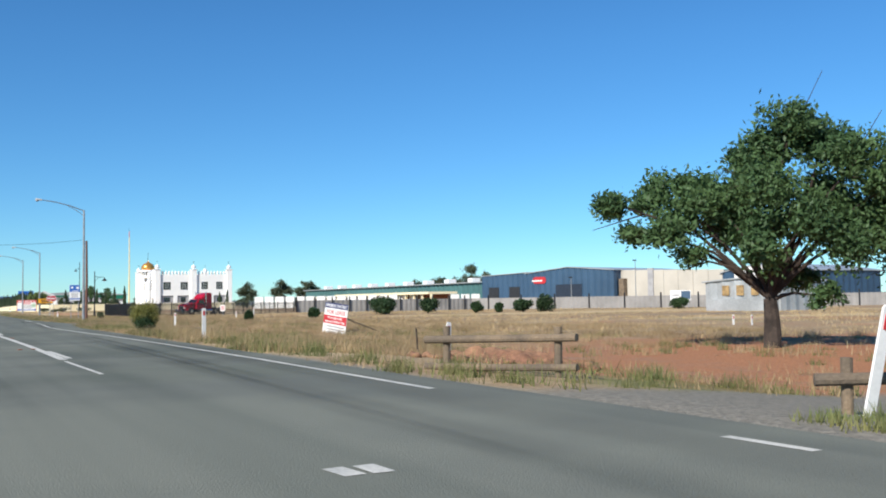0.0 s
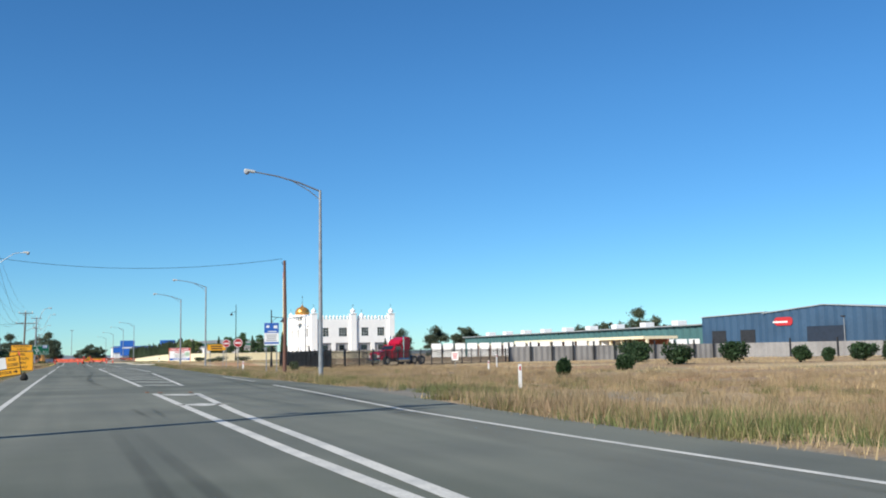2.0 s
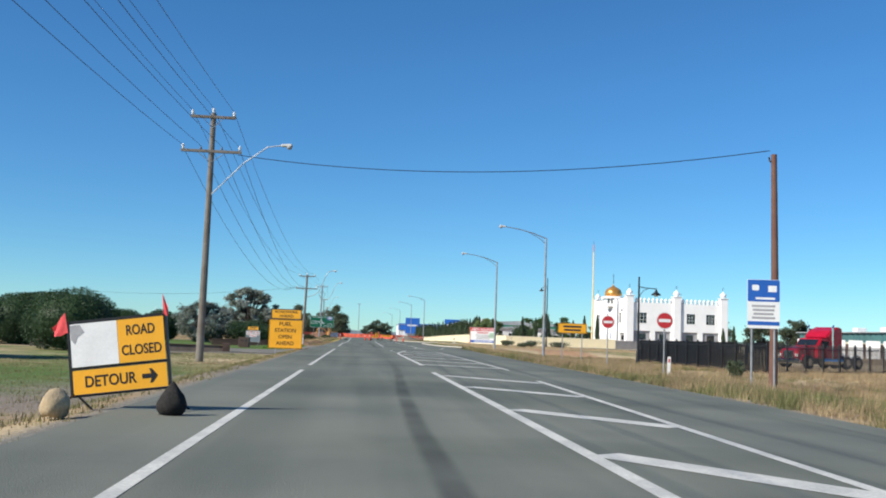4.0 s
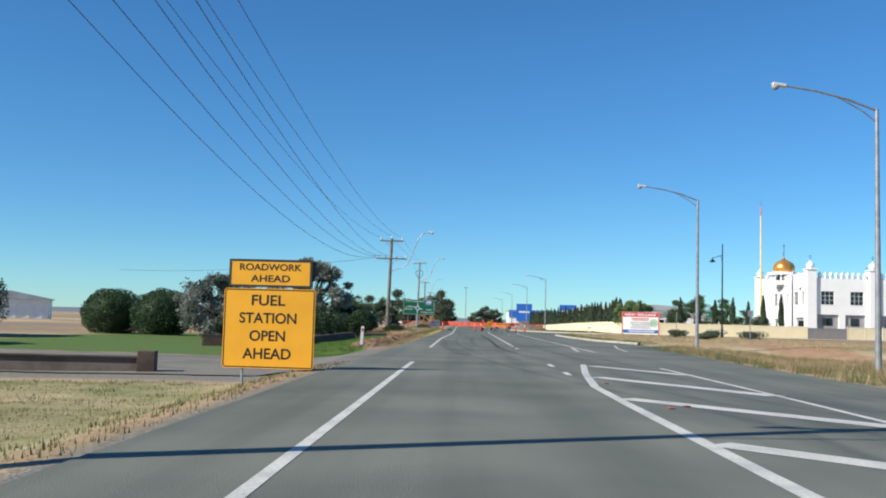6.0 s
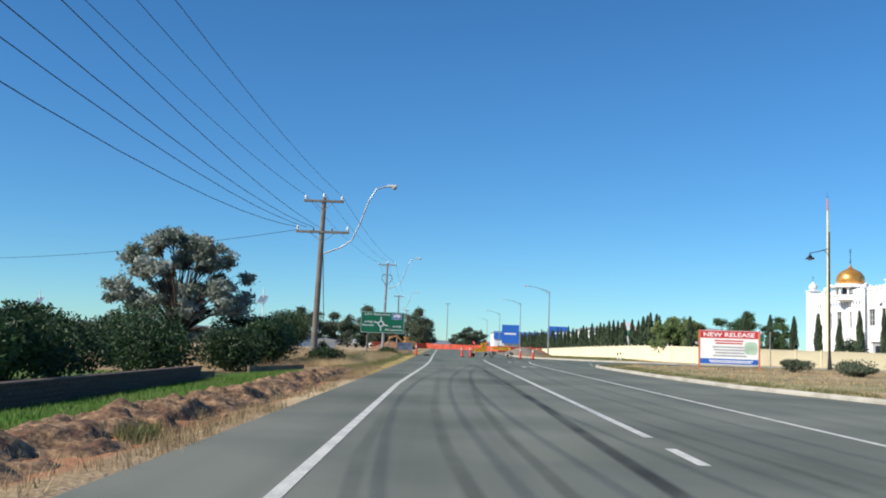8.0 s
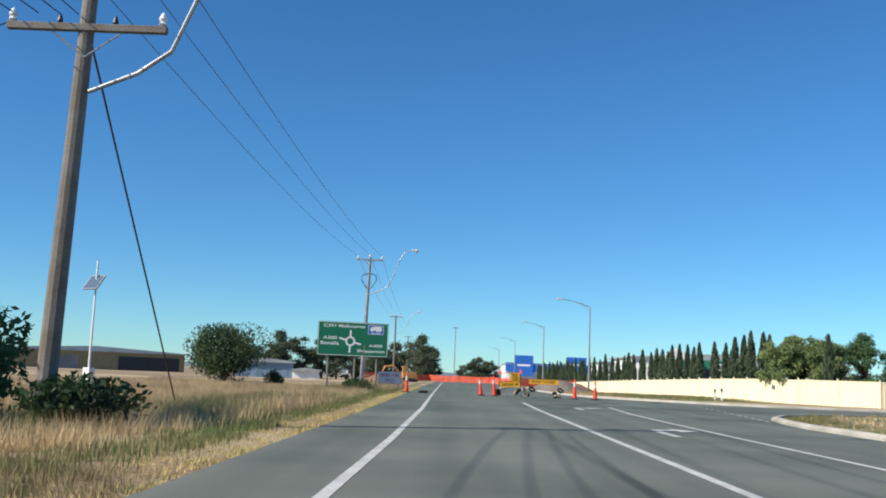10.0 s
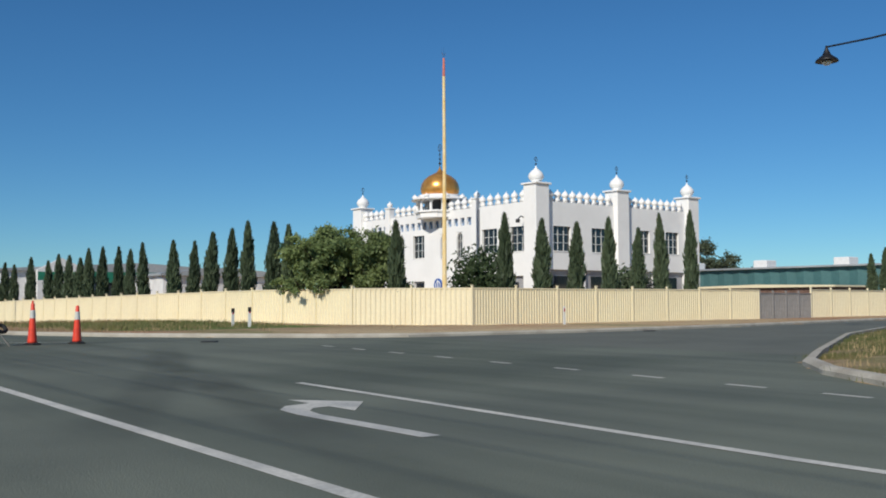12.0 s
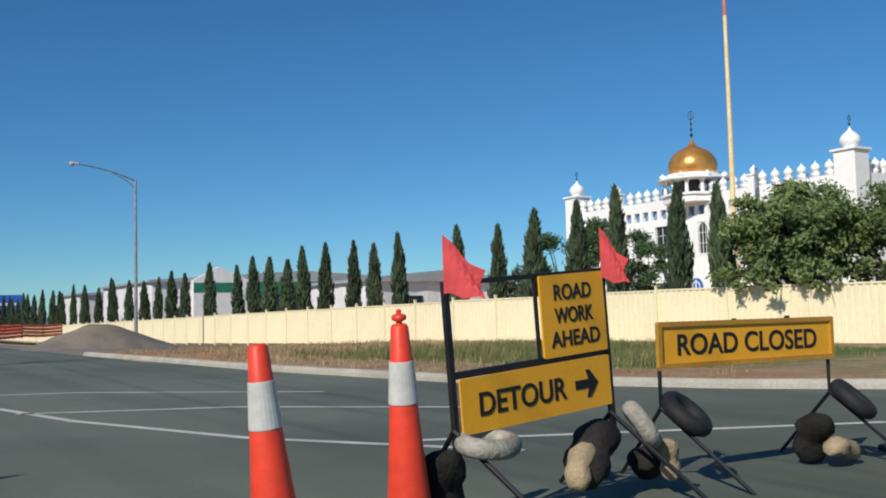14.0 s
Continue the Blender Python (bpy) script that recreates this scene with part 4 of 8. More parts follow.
flagpole()

# ---- cream steel fence, in panels between posts ----


def rib_panel(length, tall, ribs, depth=0.035):
    bm = bmesh.new()
    xs = [(0.0, 0.0)]
    step = length / ribs
    for k in range(ribs):
        a = k * step
        xs += [(a + step * 0.3, 0.0), (a + step * 0.42, -depth), (a + step * 0.82, -depth), (a + step * 0.94, 0.0)]
    xs.append((length, 0.0))
    for (x0, y0), (x1, y1) in zip(xs, xs[1:]):
        f = [bm.verts.new(v) for v in ((x0, y0, 0.06), (x1, y1, 0.06), (x1, y1, tall), (x0, y0, tall))]
        bm.faces.new(f)
    bmesh.ops.remove_doubles(bm, verts=bm.verts, dist=1e-5)
    box(bm, 0, -depth - 0.012, tall - 0.03, length, 0.02, tall + 0.02)
    box(bm, 0, -depth - 0.012, 0.03, length, 0.02, 0.075)
    return bm


def fence_post(tall):
    bm = box(bmesh.new(), -0.035, -0.06, -0.1, 0.035, 0.035, tall + 0.12, 0.006)
    box(bm, -0.045, -0.07, tall + 0.12, 0.045, 0.045, tall + 0.145)
    return bm


def land_fall(y):
    """How far the land has fallen towards the north."""
    return -0.0105 * max(0.0, min(y, 330) - 252)


def panel_fence(name, pts, label, z=0.0, tall=1.5, step=2.37, ribs=12, material=M_CREAM, skip=()):
    f = thing(name, 0, 0, z, 0, label, "fence")
    panel = finish("panel", rib_panel(step, tall, ribs), material)
    post = finish("post", fence_post(tall), material)
    for a, b in zip(pts, pts[1:]):
        a, b = Vector((*a, 0)), Vector((*b, 0))
        n = max(1, round((b - a).length / step))
        ang = math.degrees(math.atan2(b.y - a.y, b.x - a.x))
        k = (b - a).length / n
        for i in range(n):
            p = a + (b - a) * i / n
            drop = land_fall(p.y + (b - a).y / n / 2)
            piece("panel", panel, f, pose(p.x, p.y, drop + rng.uniform(-0.012, 0.012), 0, 0, ang) @ Matrix.Diagonal((k / step, 1, 1, 1)))
            piece("post", post, f, pose(p.x, p.y, drop, 0, 0, ang))
    return f


panel_fence("cream_fence", [(26.0, 420), (26.3, 285), (27.2, 262), (28.3, 250), (29.4, 243), (32.85, 239.2)], "cream ribbed steel panel fence with capped posts", 0.0, 1.6)
panel_fence("cream_fence", [(32.85, 239.2), (51.4, 238.1)], "cream ribbed steel panel fence with capped posts", 0.0, 1.6, ribs=16)
panel_fence("cream_fence", [(56.4, 238.2), (75, 239.5)], "cream ribbed steel panel fence with capped posts", 0.0, 1.65)
panel_fence("grey_gate", [(51.4, 238.1), (56.4, 238.2)], "grey steel gate between cream fence panels", 0.0, 1.45, 1.3, 8, M_GREYFENCE)

# ---- trees and shrubs ----
def limb(bm, p, d, length, r, depth, tips, spread=0.55, n=7):
    """A bent limb that forks; the ends are gathered in tips."""
    p, d = Vector(p), Vector(d).normalized()
    pts, q = [p], p
    for k in range(3):
        d = (d + Vector(rng.normal(0, 0.12, 3)) + Vector((0, 0, 0.04))).normalized()
        q = q + d * (length / 3)
        pts.append(q)
    tube(bm, pts, r, r * 0.62, n)
    tips.append((q, depth))
    if depth == 0:
        return
    for _ in range(3 if depth > 1 else 2):
        turn = Vector(rng.normal(0, spread, 3))
        turn.z *= 0.6
        limb(bm, q, (d + turn).normalized(), length * rng.uniform(0.62, 0.82), r * 0.6, depth - 1, tips, spread, max(4, n - 2))


def leafy(tips, count, clump, size, droop=0.3, flatness=0.7):
    """Leaves in uneven clumps round the tips."""
    cs = []
    weight = np.array([rng.uniform(0.3, 1.6) for _ in tips])
    weight /= weight.sum()
    for (q, depth), w in zip(tips, weight):
        k = int(count * w)
        off = rng.normal(size=(k, 3)) * clump * rng.uniform(0.6, 1.2)
        off[:, 2] *= flatness
        cs.append(np.array(q) + off)
    return leaf_arrays(np.concatenate(cs), size, droop)


def broad_tree(name, x, y, tall, label, bark=M_BARK, leaf=M_LEAF, first=1.5, r=0.22, count=9000, clump=0.45, size=0.13, arms=5, depth=2, reach=None, lean=(0, 0), z=None, group="", crown_lift=0.9, spread=0.55):
    z = height(x, y) if z is None else z
    t = thing(name, x, y, z, 0, label, "tree", group)
    bm, tips = bmesh.new(), []
    tube(bm, [(0, 0, -0.15), (0.02, 0.01, first * 0.5), (lean[0], lean[1], first)], r * 1.25, r * 0.85, 10)
    reach = reach or tall * 0.34
    for k in range(arms):
        a = 2 * math.pi * (k + rng.uniform(-0.25, 0.25)) / arms
        up = rng.uniform(0.5, 1.1) * crown_lift
        limb(bm, (lean[0], lean[1], first - 0.1), (math.cos(a), math.sin(a), up), reach, r * 0.6, depth, tips, spread)
    limb(bm, (lean[0], lean[1], first - 0.1), (0.05, 0, 1), reach * 1.15, r * 0.7, depth, tips, spread)
    top = max(q.z for q, _ in tips)
    s = (tall - clump * 0.6) / top
    part("trunk", bm, bark, t)
    t.children[0].scale = (1, 1, 1)
    outer = [(Vector((q.x, q.y, q.z)), d) for q, d in tips if d < depth]
    v, f = leafy(outer, count, clump, size)
    v[:, 2] = np.where(v[:, 2] > first, v[:, 2], np.maximum(v[:, 2], first * 0.55))
    crown = new("crown", np_mesh("crown", v, f, leaf))
    crown.parent = t
    for o in (t.children[0], crown):
        o.scale = (1, 1, s)
    return t


def mound_bush(name, x, y, w, tall, label, leaf=M_HEDGE, count=3500, size=0.09, z=None, group="", lobes=9, d=None, category="bush"):
    """A dense bush: leaves on lobes over a few stems."""
    z = height(x, y) if z is None else z
    t = thing(name, x, y, z, rng.uniform(0, 360), label, category, group)
    d = d or w
    bm, cs = bmesh.new(), []
    for k in range(lobes):
        a, rr = rng.uniform(0, 2 * math.pi), rng.uniform(0.0, 0.62)
        c = np.array([w / 2 * rr * math.cos(a), d / 2 * rr * math.sin(a), tall * rng.uniform(0.3, 0.72)])
        rad = np.array([w * 0.3, d * 0.3, tall * 0.32]) * rng.uniform(0.75, 1.2)
        u = rng.normal(size=(count // lobes, 3))
        u /= np.linalg.norm(u, axis=1, keepdims=True)
        p = c + u * rad * rng.uniform(0.55, 1.06, (len(u), 1))
        p[:, 2] = np.abs(p[:, 2])
        cs.append(p)
        tube(bm, [(0, 0, -0.1), tuple(c * 0.5), tuple(c)], 0.05, 0.02, 5)
    part("stem", bm, M_BARK, t)
    v, f = leaf_arrays(np.concatenate(cs), size, 0.0)
    crown = new("crown", np_mesh("crown", v, f, leaf))
    crown.parent = t
    return t


def cypress_mesh(seed, tall=5.0, r=0.55, count=3600):
    g = np.random.default_rng(seed)
    h = g.uniform(0.0, 1.0, count) ** 1.12
    prof = np.sin(np.clip(h * 1.05 + 0.07, 0, 1.12) * math.pi / 1.12) ** 0.62 * (1 - 0.38 * h)
    a = g.uniform(0, 2 * math.pi, count)
    lump = 1 + 0.22 * np.sin(a * 3 + h * 17 + seed) + 0.12 * np.sin(a * 5 - h * 29)
    rad = r * prof * lump * g.uniform(0.5, 1.08, count)
    c = np.stack([rad * np.cos(a), rad * np.sin(a), 0.15 + h * (tall - 0.2)], 1)
    u = np.stack([0.3 * np.cos(a), 0.3 * np.sin(a), np.ones(count)], 1) + g.normal(0, 0.22, (count, 3))
    u /= np.linalg.norm(u, axis=1, keepdims=True)
    v = np.cross(u, g.normal(size=(count, 3)))
    v /= np.linalg.norm(v, axis=1, keepdims=True)
    s = 0.13 * g.uniform(0.6, 1.5, count)[:, None]
    verts = np.stack([c - u * s, c + v * s * 0.38, c + u * s * 1.4, c - v * s * 0.38], 1).reshape(-1, 3)
    faces = np.arange(4 * count).reshape(-1, 4)
    # the dense heart of the crown
    n, rings = 9, 10
    cv, cf = [], []
    for j in range(rings + 1):
        hh = j / rings
        pr = max(0.02, r * 0.62 * math.sin(min(1.1, hh * 1.05 + 0.07) * math.pi / 1.12) ** 0.62 * (1 - 0.42 * hh))
        for k in range(n):
            b = 2 * math.pi * k / n
            cv.append((pr * math.cos(b), pr * math.sin(b), 0.15 + hh * (tall - 0.5)))
    for j in range(rings):
        for k in range(n):
            cf.append((j * n + k, j * n + (k + 1) % n, (j + 1) * n + (k + 1) % n, (j + 1) * n + k))
    return np_mesh("crown", *merged([(verts, faces), (np.array(cv), np.array(cf))]), M_CYPRESS)


CYPRESS = [cypress_mesh(s) for s in (3, 5, 9, 12)]
CY_TRUNK = finish("trunk", tube(bmesh.new(), [(0, 0, -0.1), (0, 0, 1.2)], 0.1, 0.07, 7), M_BARK)


def cypress(x, y, tall, k, w=1.0):
    t = thing("cypress", x, y, 0.05 + land_fall(y), 0, "narrow dark green column of pencil pine behind the fence", "tree", "pencil pines along the fence")
    s = tall * 0.95 / 5.0
    w *= 0.77
    piece("crown", CYPRESS[k % 4], t, pose(0, 0, 0, rng.uniform(-2, 2), rng.uniform(-2, 2), rng.uniform(0, 360)) @ Matrix.Diagonal((w, w, s, 1)))
    piece("trunk", CY_TRUNK, t, Matrix())


# along the main road's fence, thinning out to the far end
CYP_N = [(248.4, 4.8), (250.2, 5.05), (252.8, 5.3), (254.9, 5.05), (257.4, 5.0), (259.5, 4.6), (262.1, 4.8), (266.8, 4.9), (269.3, 4.6), (271.3, 4.85), (274.4, 5.0), (276.8, 5.0), (279.2, 4.4), (281.7, 4.7), (283.8, 4.9), (286.4, 4.5), (291.4, 4.95), (296.5, 4.5), (299.5, 4.8), (303, 4.5)] + [(306 + 3.4 * k + 1.2 * (k % 3), 4.3 + 0.25 * (k % 4)) for k in range(31)]
for k, (y, tall) in enumerate(CYP_N):
    cypress(29.5 - 0.008 * (y - 250), y, tall - land_fall(y), k, rng.uniform(0.85, 1.1))
for k, (x, y, tall) in enumerate(((30.95, 241.9, 4.6), (35.8, 240.4, 5.1), (38.0, 240.4, 4.95), (40.15, 240.4, 4.9), (42.5, 240.4, 5.25), (44.45, 240.4, 4.8), (46.5, 240.4, 5.7), (48.8, 240.4, 5.95), (72.2, 243, 4.4), (74, 243.2, 4.9))):
    cypress(x, y, tall, k, rng.uniform(0.9, 1.05))

def lobed_tree(name, x, y, lobes, label, bark=M_BARK, leaf=M_LEAF, first=1.5, r=0.2, count=12000, size=0.09, z=None, group="", inner=0.45, flat=0.72):
    """A tree whose leaves clothe lobes, each carried by a limb from the fork; a lobe is (x, y, z, radius)."""
    z = height(x, y) if z is None else z
    t = thing(name, x, y, z, 0, label, "tree", group)
    bm = bmesh.new()
    tube(bm, [(0, 0, -0.2), (0.03, 0.02, first * 0.5), (0.0, 0.04, first)], r * 1.3, r * 0.9, 10)
    cs = []
    area = sum(q[3] ** 2 for q in lobes)
    for lx, ly, lz, rad in lobes:
        c = Vector((lx, ly, lz))
        fork = Vector((0, 0.04, min(first, lz - rad * 0.3)))
        mid = fork.lerp(c, 0.5) + Vector((rng.normal(0, 0.12), rng.normal(0, 0.12), 0.12 * (c - fork).length))
        tube(bm, [fork, fork.lerp(mid, 0.5) + Vector((0, 0, 0.05)), mid, c], r * 0.42, r * 0.1, 6)
        for _ in range(3):
            e = c + Vector(rng.normal(0, 0.6, 3)) * rad
            tube(bm, [mid.lerp(c, 0.6), e], r * 0.12, r * 0.04, 4)
        k = int(count * rad * rad / area)
        sub = max(5, int(9 * rad / 0.7))
        for _ in range(sub):
            u = rng.normal(size=3)
            u /= np.linalg.norm(u)
            q = np.array(c) + u * np.array([rad, rad, rad * flat]) * rng.uniform(0.25, 0.9)
            off = rng.normal(size=(k // sub, 3)) * rad * rng.uniform(0.2, 0.36)
            off[:, 2] *= 0.75
            cs.append(q + off)
    part("trunk", bm, bark, t)
    v, f = leaf_arrays(np.concatenate(cs), size, 0.35)
    crown = new("crown", np_mesh("crown", v, f, leaf))
    crown.parent = t
    return t


def spread_lobes(n, w, low, high, rad, seed):
    """Lobes filling a rounded crown."""
    g = np.random.default_rng(seed)
    out = []
    for k in range(n):
        a, h = g.uniform(0, 2 * math.pi), g.uniform(0, 1)
        rr = w * math.sqrt(g.uniform(0.05, 1)) * math.sqrt(max(0.05, 1 - (1.7 * h - 0.7) ** 2))
        out.append((rr * math.cos(a), rr * math.sin(a), low + (high - low) * h - rad * 0.5, rad * g.uniform(0.75, 1.25)))
    return out


ASH = [(-4.2, 4.0, 0.7), (-3.2, 4.4, 0.85), (-3.8, 3.2, 0.55), (-2.7, 3.0, 0.7), (-1.9, 4.6, 0.9), (-1.1, 3.6, 0.9), (-0.5, 5.2, 0.9), (0.6, 6.0, 0.85), (1.4, 5.4, 0.95), (0.2, 4.4, 0.95), (1.0, 3.3, 1.0), (2.3, 4.9, 0.95), (2.3, 3.5, 0.95), (-0.2, 2.5, 0.75), (-2.0, 2.4, 0.5), (0.6, 1.8, 0.7), (1.3, 1.3, 0.5), (3.0, 4.2, 0.9),
       (-0.8, 3.1, 0.85), (1.9, 2.7, 0.9), (2.8, 2.9, 0.9), (0.3, 3.3, 0.9), (-2.3, 3.6, 0.75), (3.2, 3.6, 0.9), (0.2, 5.4, 0.9), (-1.4, 4.0, 0.9), (1.6, 4.2, 0.9), (-0.6, 4.2, 0.8)]
lobed_tree("ash_tree", 27.6, 24.2, [(0.68 * a + 0.73 * d, -0.73 * a + 0.68 * d, h + 0.1, 0.92 * q) for (a, h, q), d in zip(ASH, [rng.uniform(-1.3, 1.3) for _ in ASH])], "spreading green ash tree shading bare red soil", first=1.35, r=0.2, count=58000, size=0.085)
lobed_tree("ash_tree", 31.9, 20.9, spread_lobes(12, 2.2, 2.2, 5.6, 0.9, 4), "second green ash tree beside the spreading one", first=1.6, r=0.2, count=13000, size=0.09)
lobed_tree("silver_gum", -5.4, 196.0, spread_lobes(96, 3.5, 1.4, 6.4, 0.5, 31), "full rounded silver-leaved gum tree", M_BARK, M_SILVERLEAF, 1.3, 0.14, 30000, 0.115)
lobed_tree("silver_gum", -7.4, 173.6, spread_lobes(60, 2.5, 0.6, 4.0, 0.6, 14), "low bushy grey-leaved tree behind the garden wall", M_BARK, M_SILVERLEAF, 0.8, 0.14, 22000, 0.1)
lobed_tree("fig_tree", 30.5, 246.6, spread_lobes(64, 1.95, 2.1, 4.2, 0.52, 8) + [(-1.5, 0.4, 3.85, 0.36), (-0.8, -0.5, 4.1, 0.4), (0.1, 0.3, 4.25, 0.4), (0.9, -0.4, 4.1, 0.4), (1.6, 0.2, 3.8, 0.36), (-2.0, -0.9, 3.5, 0.36), (-2.1, -0.2, 1.8, 0.36), (-1.9, -1.3, 1.7, 0.34), (-2.1, 0.9, 1.85, 0.34), (-1.6, -2.2, 1.75, 0.32), (-2.3, -0.8, 1.45, 0.24), (-2.2, 0.4, 1.5, 0.22), (-1.7, -1.8, 1.4, 0.22)], "broad green tree overhanging the cream fence", leaf=M_FIGLEAF, first=1.0, r=0.16, count=36000, size=0.085)
for x, y, w, h in ((43.0, 272.0, 1.7, 5.6), (45.9, 272.0, 1.6, 6.6), (49.6, 272.5, 1.7, 6.2)):
    lobed_tree("garden_tree", x, y, spread_lobes(26, w, 1.6, h, 0.62, int(x)), "bushy green garden tree behind the pencil pines", first=1.4, r=0.13, count=11000, size=0.1, z=-0.1, group="garden trees")
lobed_tree("fig_tree", 31.7, 244.4, spread_lobes(30, 1.2, 1.0, 4.1, 0.5, 9), "upright green tree behind the cream fence", leaf=M_FIGLEAF, first=0.9, r=0.14, count=16000, size=0.085)
mound_bush("garden_bush", 35.3, 242.1, 3.5, 3.6, "dark green bush beside the temple wall", M_PILLY, 5000, 0.11)
mound_bush("garden_bush", 46.6, 243.0, 3.4, 2.9, "dark green bush beside the temple wall", M_CYPRESS, 4000, 0.11)

# scrub on the field
for x, y, w, h, leaf in ((14.75, 44.1, 1.15, 1.2, M_SCRUB), (14.6, 43.8, 0.9, 0.7, M_HEDGE)):
    mound_bush("roadside_shrub", x, y, w, h, "yellow-green flowering shrub in dry grass", leaf, 8000, 0.032, lobes=16)
for x, y, w, h in ((66.3, 134, 4.2, 2.3), (63.8, 129, 2.8, 1.9), (55.9, 110.3, 3.0, 2.0), (62.3, 111.7, 3.0, 2.0), (67.8, 109.3, 2.0, 1.7), (71.6, 109.8, 1.2, 1.2), (74.3, 108.4, 2.8, 1.9), (76.6, 107.0, 2.3, 2.2), (98, 106, 3.4, 1.7), (31.6, 86, 0.8, 1.0), (41, 95, 1.0, 1.1)):
    mound_bush("field_bush", x, y, w, h, "round dark saltbush standing in the dry field", M_HEDGE, 2200, 0.16, group="bushes in the field")
for x, y, w, h in ((27.5, 205.5, 2.2, 0.8), (31, 206, 2.6, 0.85), (35, 207, 3.2, 0.9), (25.0, 120.5, 0.9, 0.9), (29, 200, 1.8, 0.6)):
    mound_bush("verge_bush", x, y, w, h, "low grey-green bush on the dry verge", M_GUM, 1800, 0.07, group="bushes on the verge")

# garden hedge, lawn trees on the other side
for x, y, w, h in ((-1.6, 167.5, 2.6, 1.9), (-3.0, 172.5, 4, 2.1), (-3.6, 177, 4, 2.3), (-2.2, 181.5, 3.4, 1.9), (-4.5, 186, 4, 2.6), (-1.2, 189, 2.6, 1.7), (-0.6, 193, 2.4, 2.2), (-2.4, 196.5, 3.2, 2.5)):
    mound_bush("garden_hedge", x, y, w, h, "dense dark garden shrub behind the low wall", M_HEDGE, 7500, 0.08, group="garden shrubs")
def clipped_dome(x, y, w, tall):
    """A dense tree clipped to a dome: fine leaves close over a dark heart."""
    t = thing("clipped_tree", x, y, height(x, y), rng.uniform(0, 360), "dense rounded dark green clipped tree", "tree", "clipped trees")
    n = 15000
    u = rng.normal(size=(n, 3))
    u /= np.linalg.norm(u, axis=1, keepdims=True)
    lump = np.array([1 + 0.1 * noise.noise(Vector(q * 2.2 + np.array([x, y, 0]))) + 0.05 * noise.noise(Vector(q * 6.0)) for q in u])[:, None]
    c = u * lump * rng.uniform(0.86, 1.02, (n, 1)) * np.array([w / 2, w / 2, tall * 0.56]) + np.array([0, 0, tall * 0.44])
    c = c[c[:, 2] > 0.05]
    leaves = leaf_arrays(c, 0.06, 0.0)
    heart = bmesh.new()
    bmesh.ops.create_uvsphere(heart, u_segments=16, v_segments=10, radius=1)
    hv = np.array([v.co for v in heart.verts]) * np.array([w * 0.42, w * 0.42, tall * 0.46]) + np.array([0, 0, tall * 0.46])
    quads = np.array([[v.index for v in f.verts] for f in heart.faces if len(f.verts) == 4])
    heart.free()
    crown = new("crown", np_mesh("crown", *merged([leaves, (hv, quads)]), M_HEDGE))
    crown.parent = t
    part("trunk", tube(bmesh.new(), [(0, 0, -0.2), (0, 0, tall * 0.5)], 0.14, 0.1, 8), M_BARK, t)


for x, y, w, h in ((-12.4, 178, 4.1, 3.05), (-16.5, 180, 4.2, 3.1), (-8, 132, 5.2, 3.4), (-9.5, 118, 5, 3.4), (-10.5, 107, 5, 3.4), (-13.5, 140, 4.4, 3.3), (-16, 152, 5, 3.6), (-20, 165, 6, 4)):
    clipped_dome(x, y, w, h)
mound_bush("roadside_bush", 1.6, 196.5, 2.2, 0.95, "low dark bush at the foot of the pole", M_HEDGE, 2000, 0.07)
mound_bush("lilly_pilly", -8.7, 250.2, 6.4, 4.4, "large round green bush standing in dry grass", M_PILLY, 16000, 0.11, lobes=18)
mound_bush("grass_bush", 2.6, 229.0, 1.8, 0.8, "dark low bush in the roadside grass", M_HEDGE, 1500, 0.07)
mound_bush("grass_bush", -5.0, 250, 1.4, 1.3, "dark low bush in the roadside grass", M_HEDGE, 1500, 0.08)
mound_bush("grass_bush", -1.5, 198, 3.4, 2.6, "dark bush in the roadside grass", M_LEAF, 3500, 0.09)

# far trees, one kind copied along the distance
FAR = [lobed_tree("far_gum", -21.5, 348, spread_lobes(30, 3.0, 1.2, 8.3, 1.1, 21), "distant grey-green gum tree", M_BARK, M_GUM, 1.6, 0.24, 6500, 0.22, -0.4, "distant gum trees"),
       lobed_tree("far_gum", -9.3, 364, spread_lobes(28, 2.6, 1.4, 9.0, 1.05, 22), "distant grey-green gum tree", M_BARK, M_GUM, 1.8, 0.24, 6500, 0.22, -0.4, "distant gum trees"),
       lobed_tree("far_gum", 107.2, 336, spread_lobes(30, 3.6, 1.2, 8.8, 1.2, 23), "distant grey-green gum tree", M_BARK, M_GUM, 1.6, 0.24, 6500, 0.25, -0.4, "distant gum trees")]
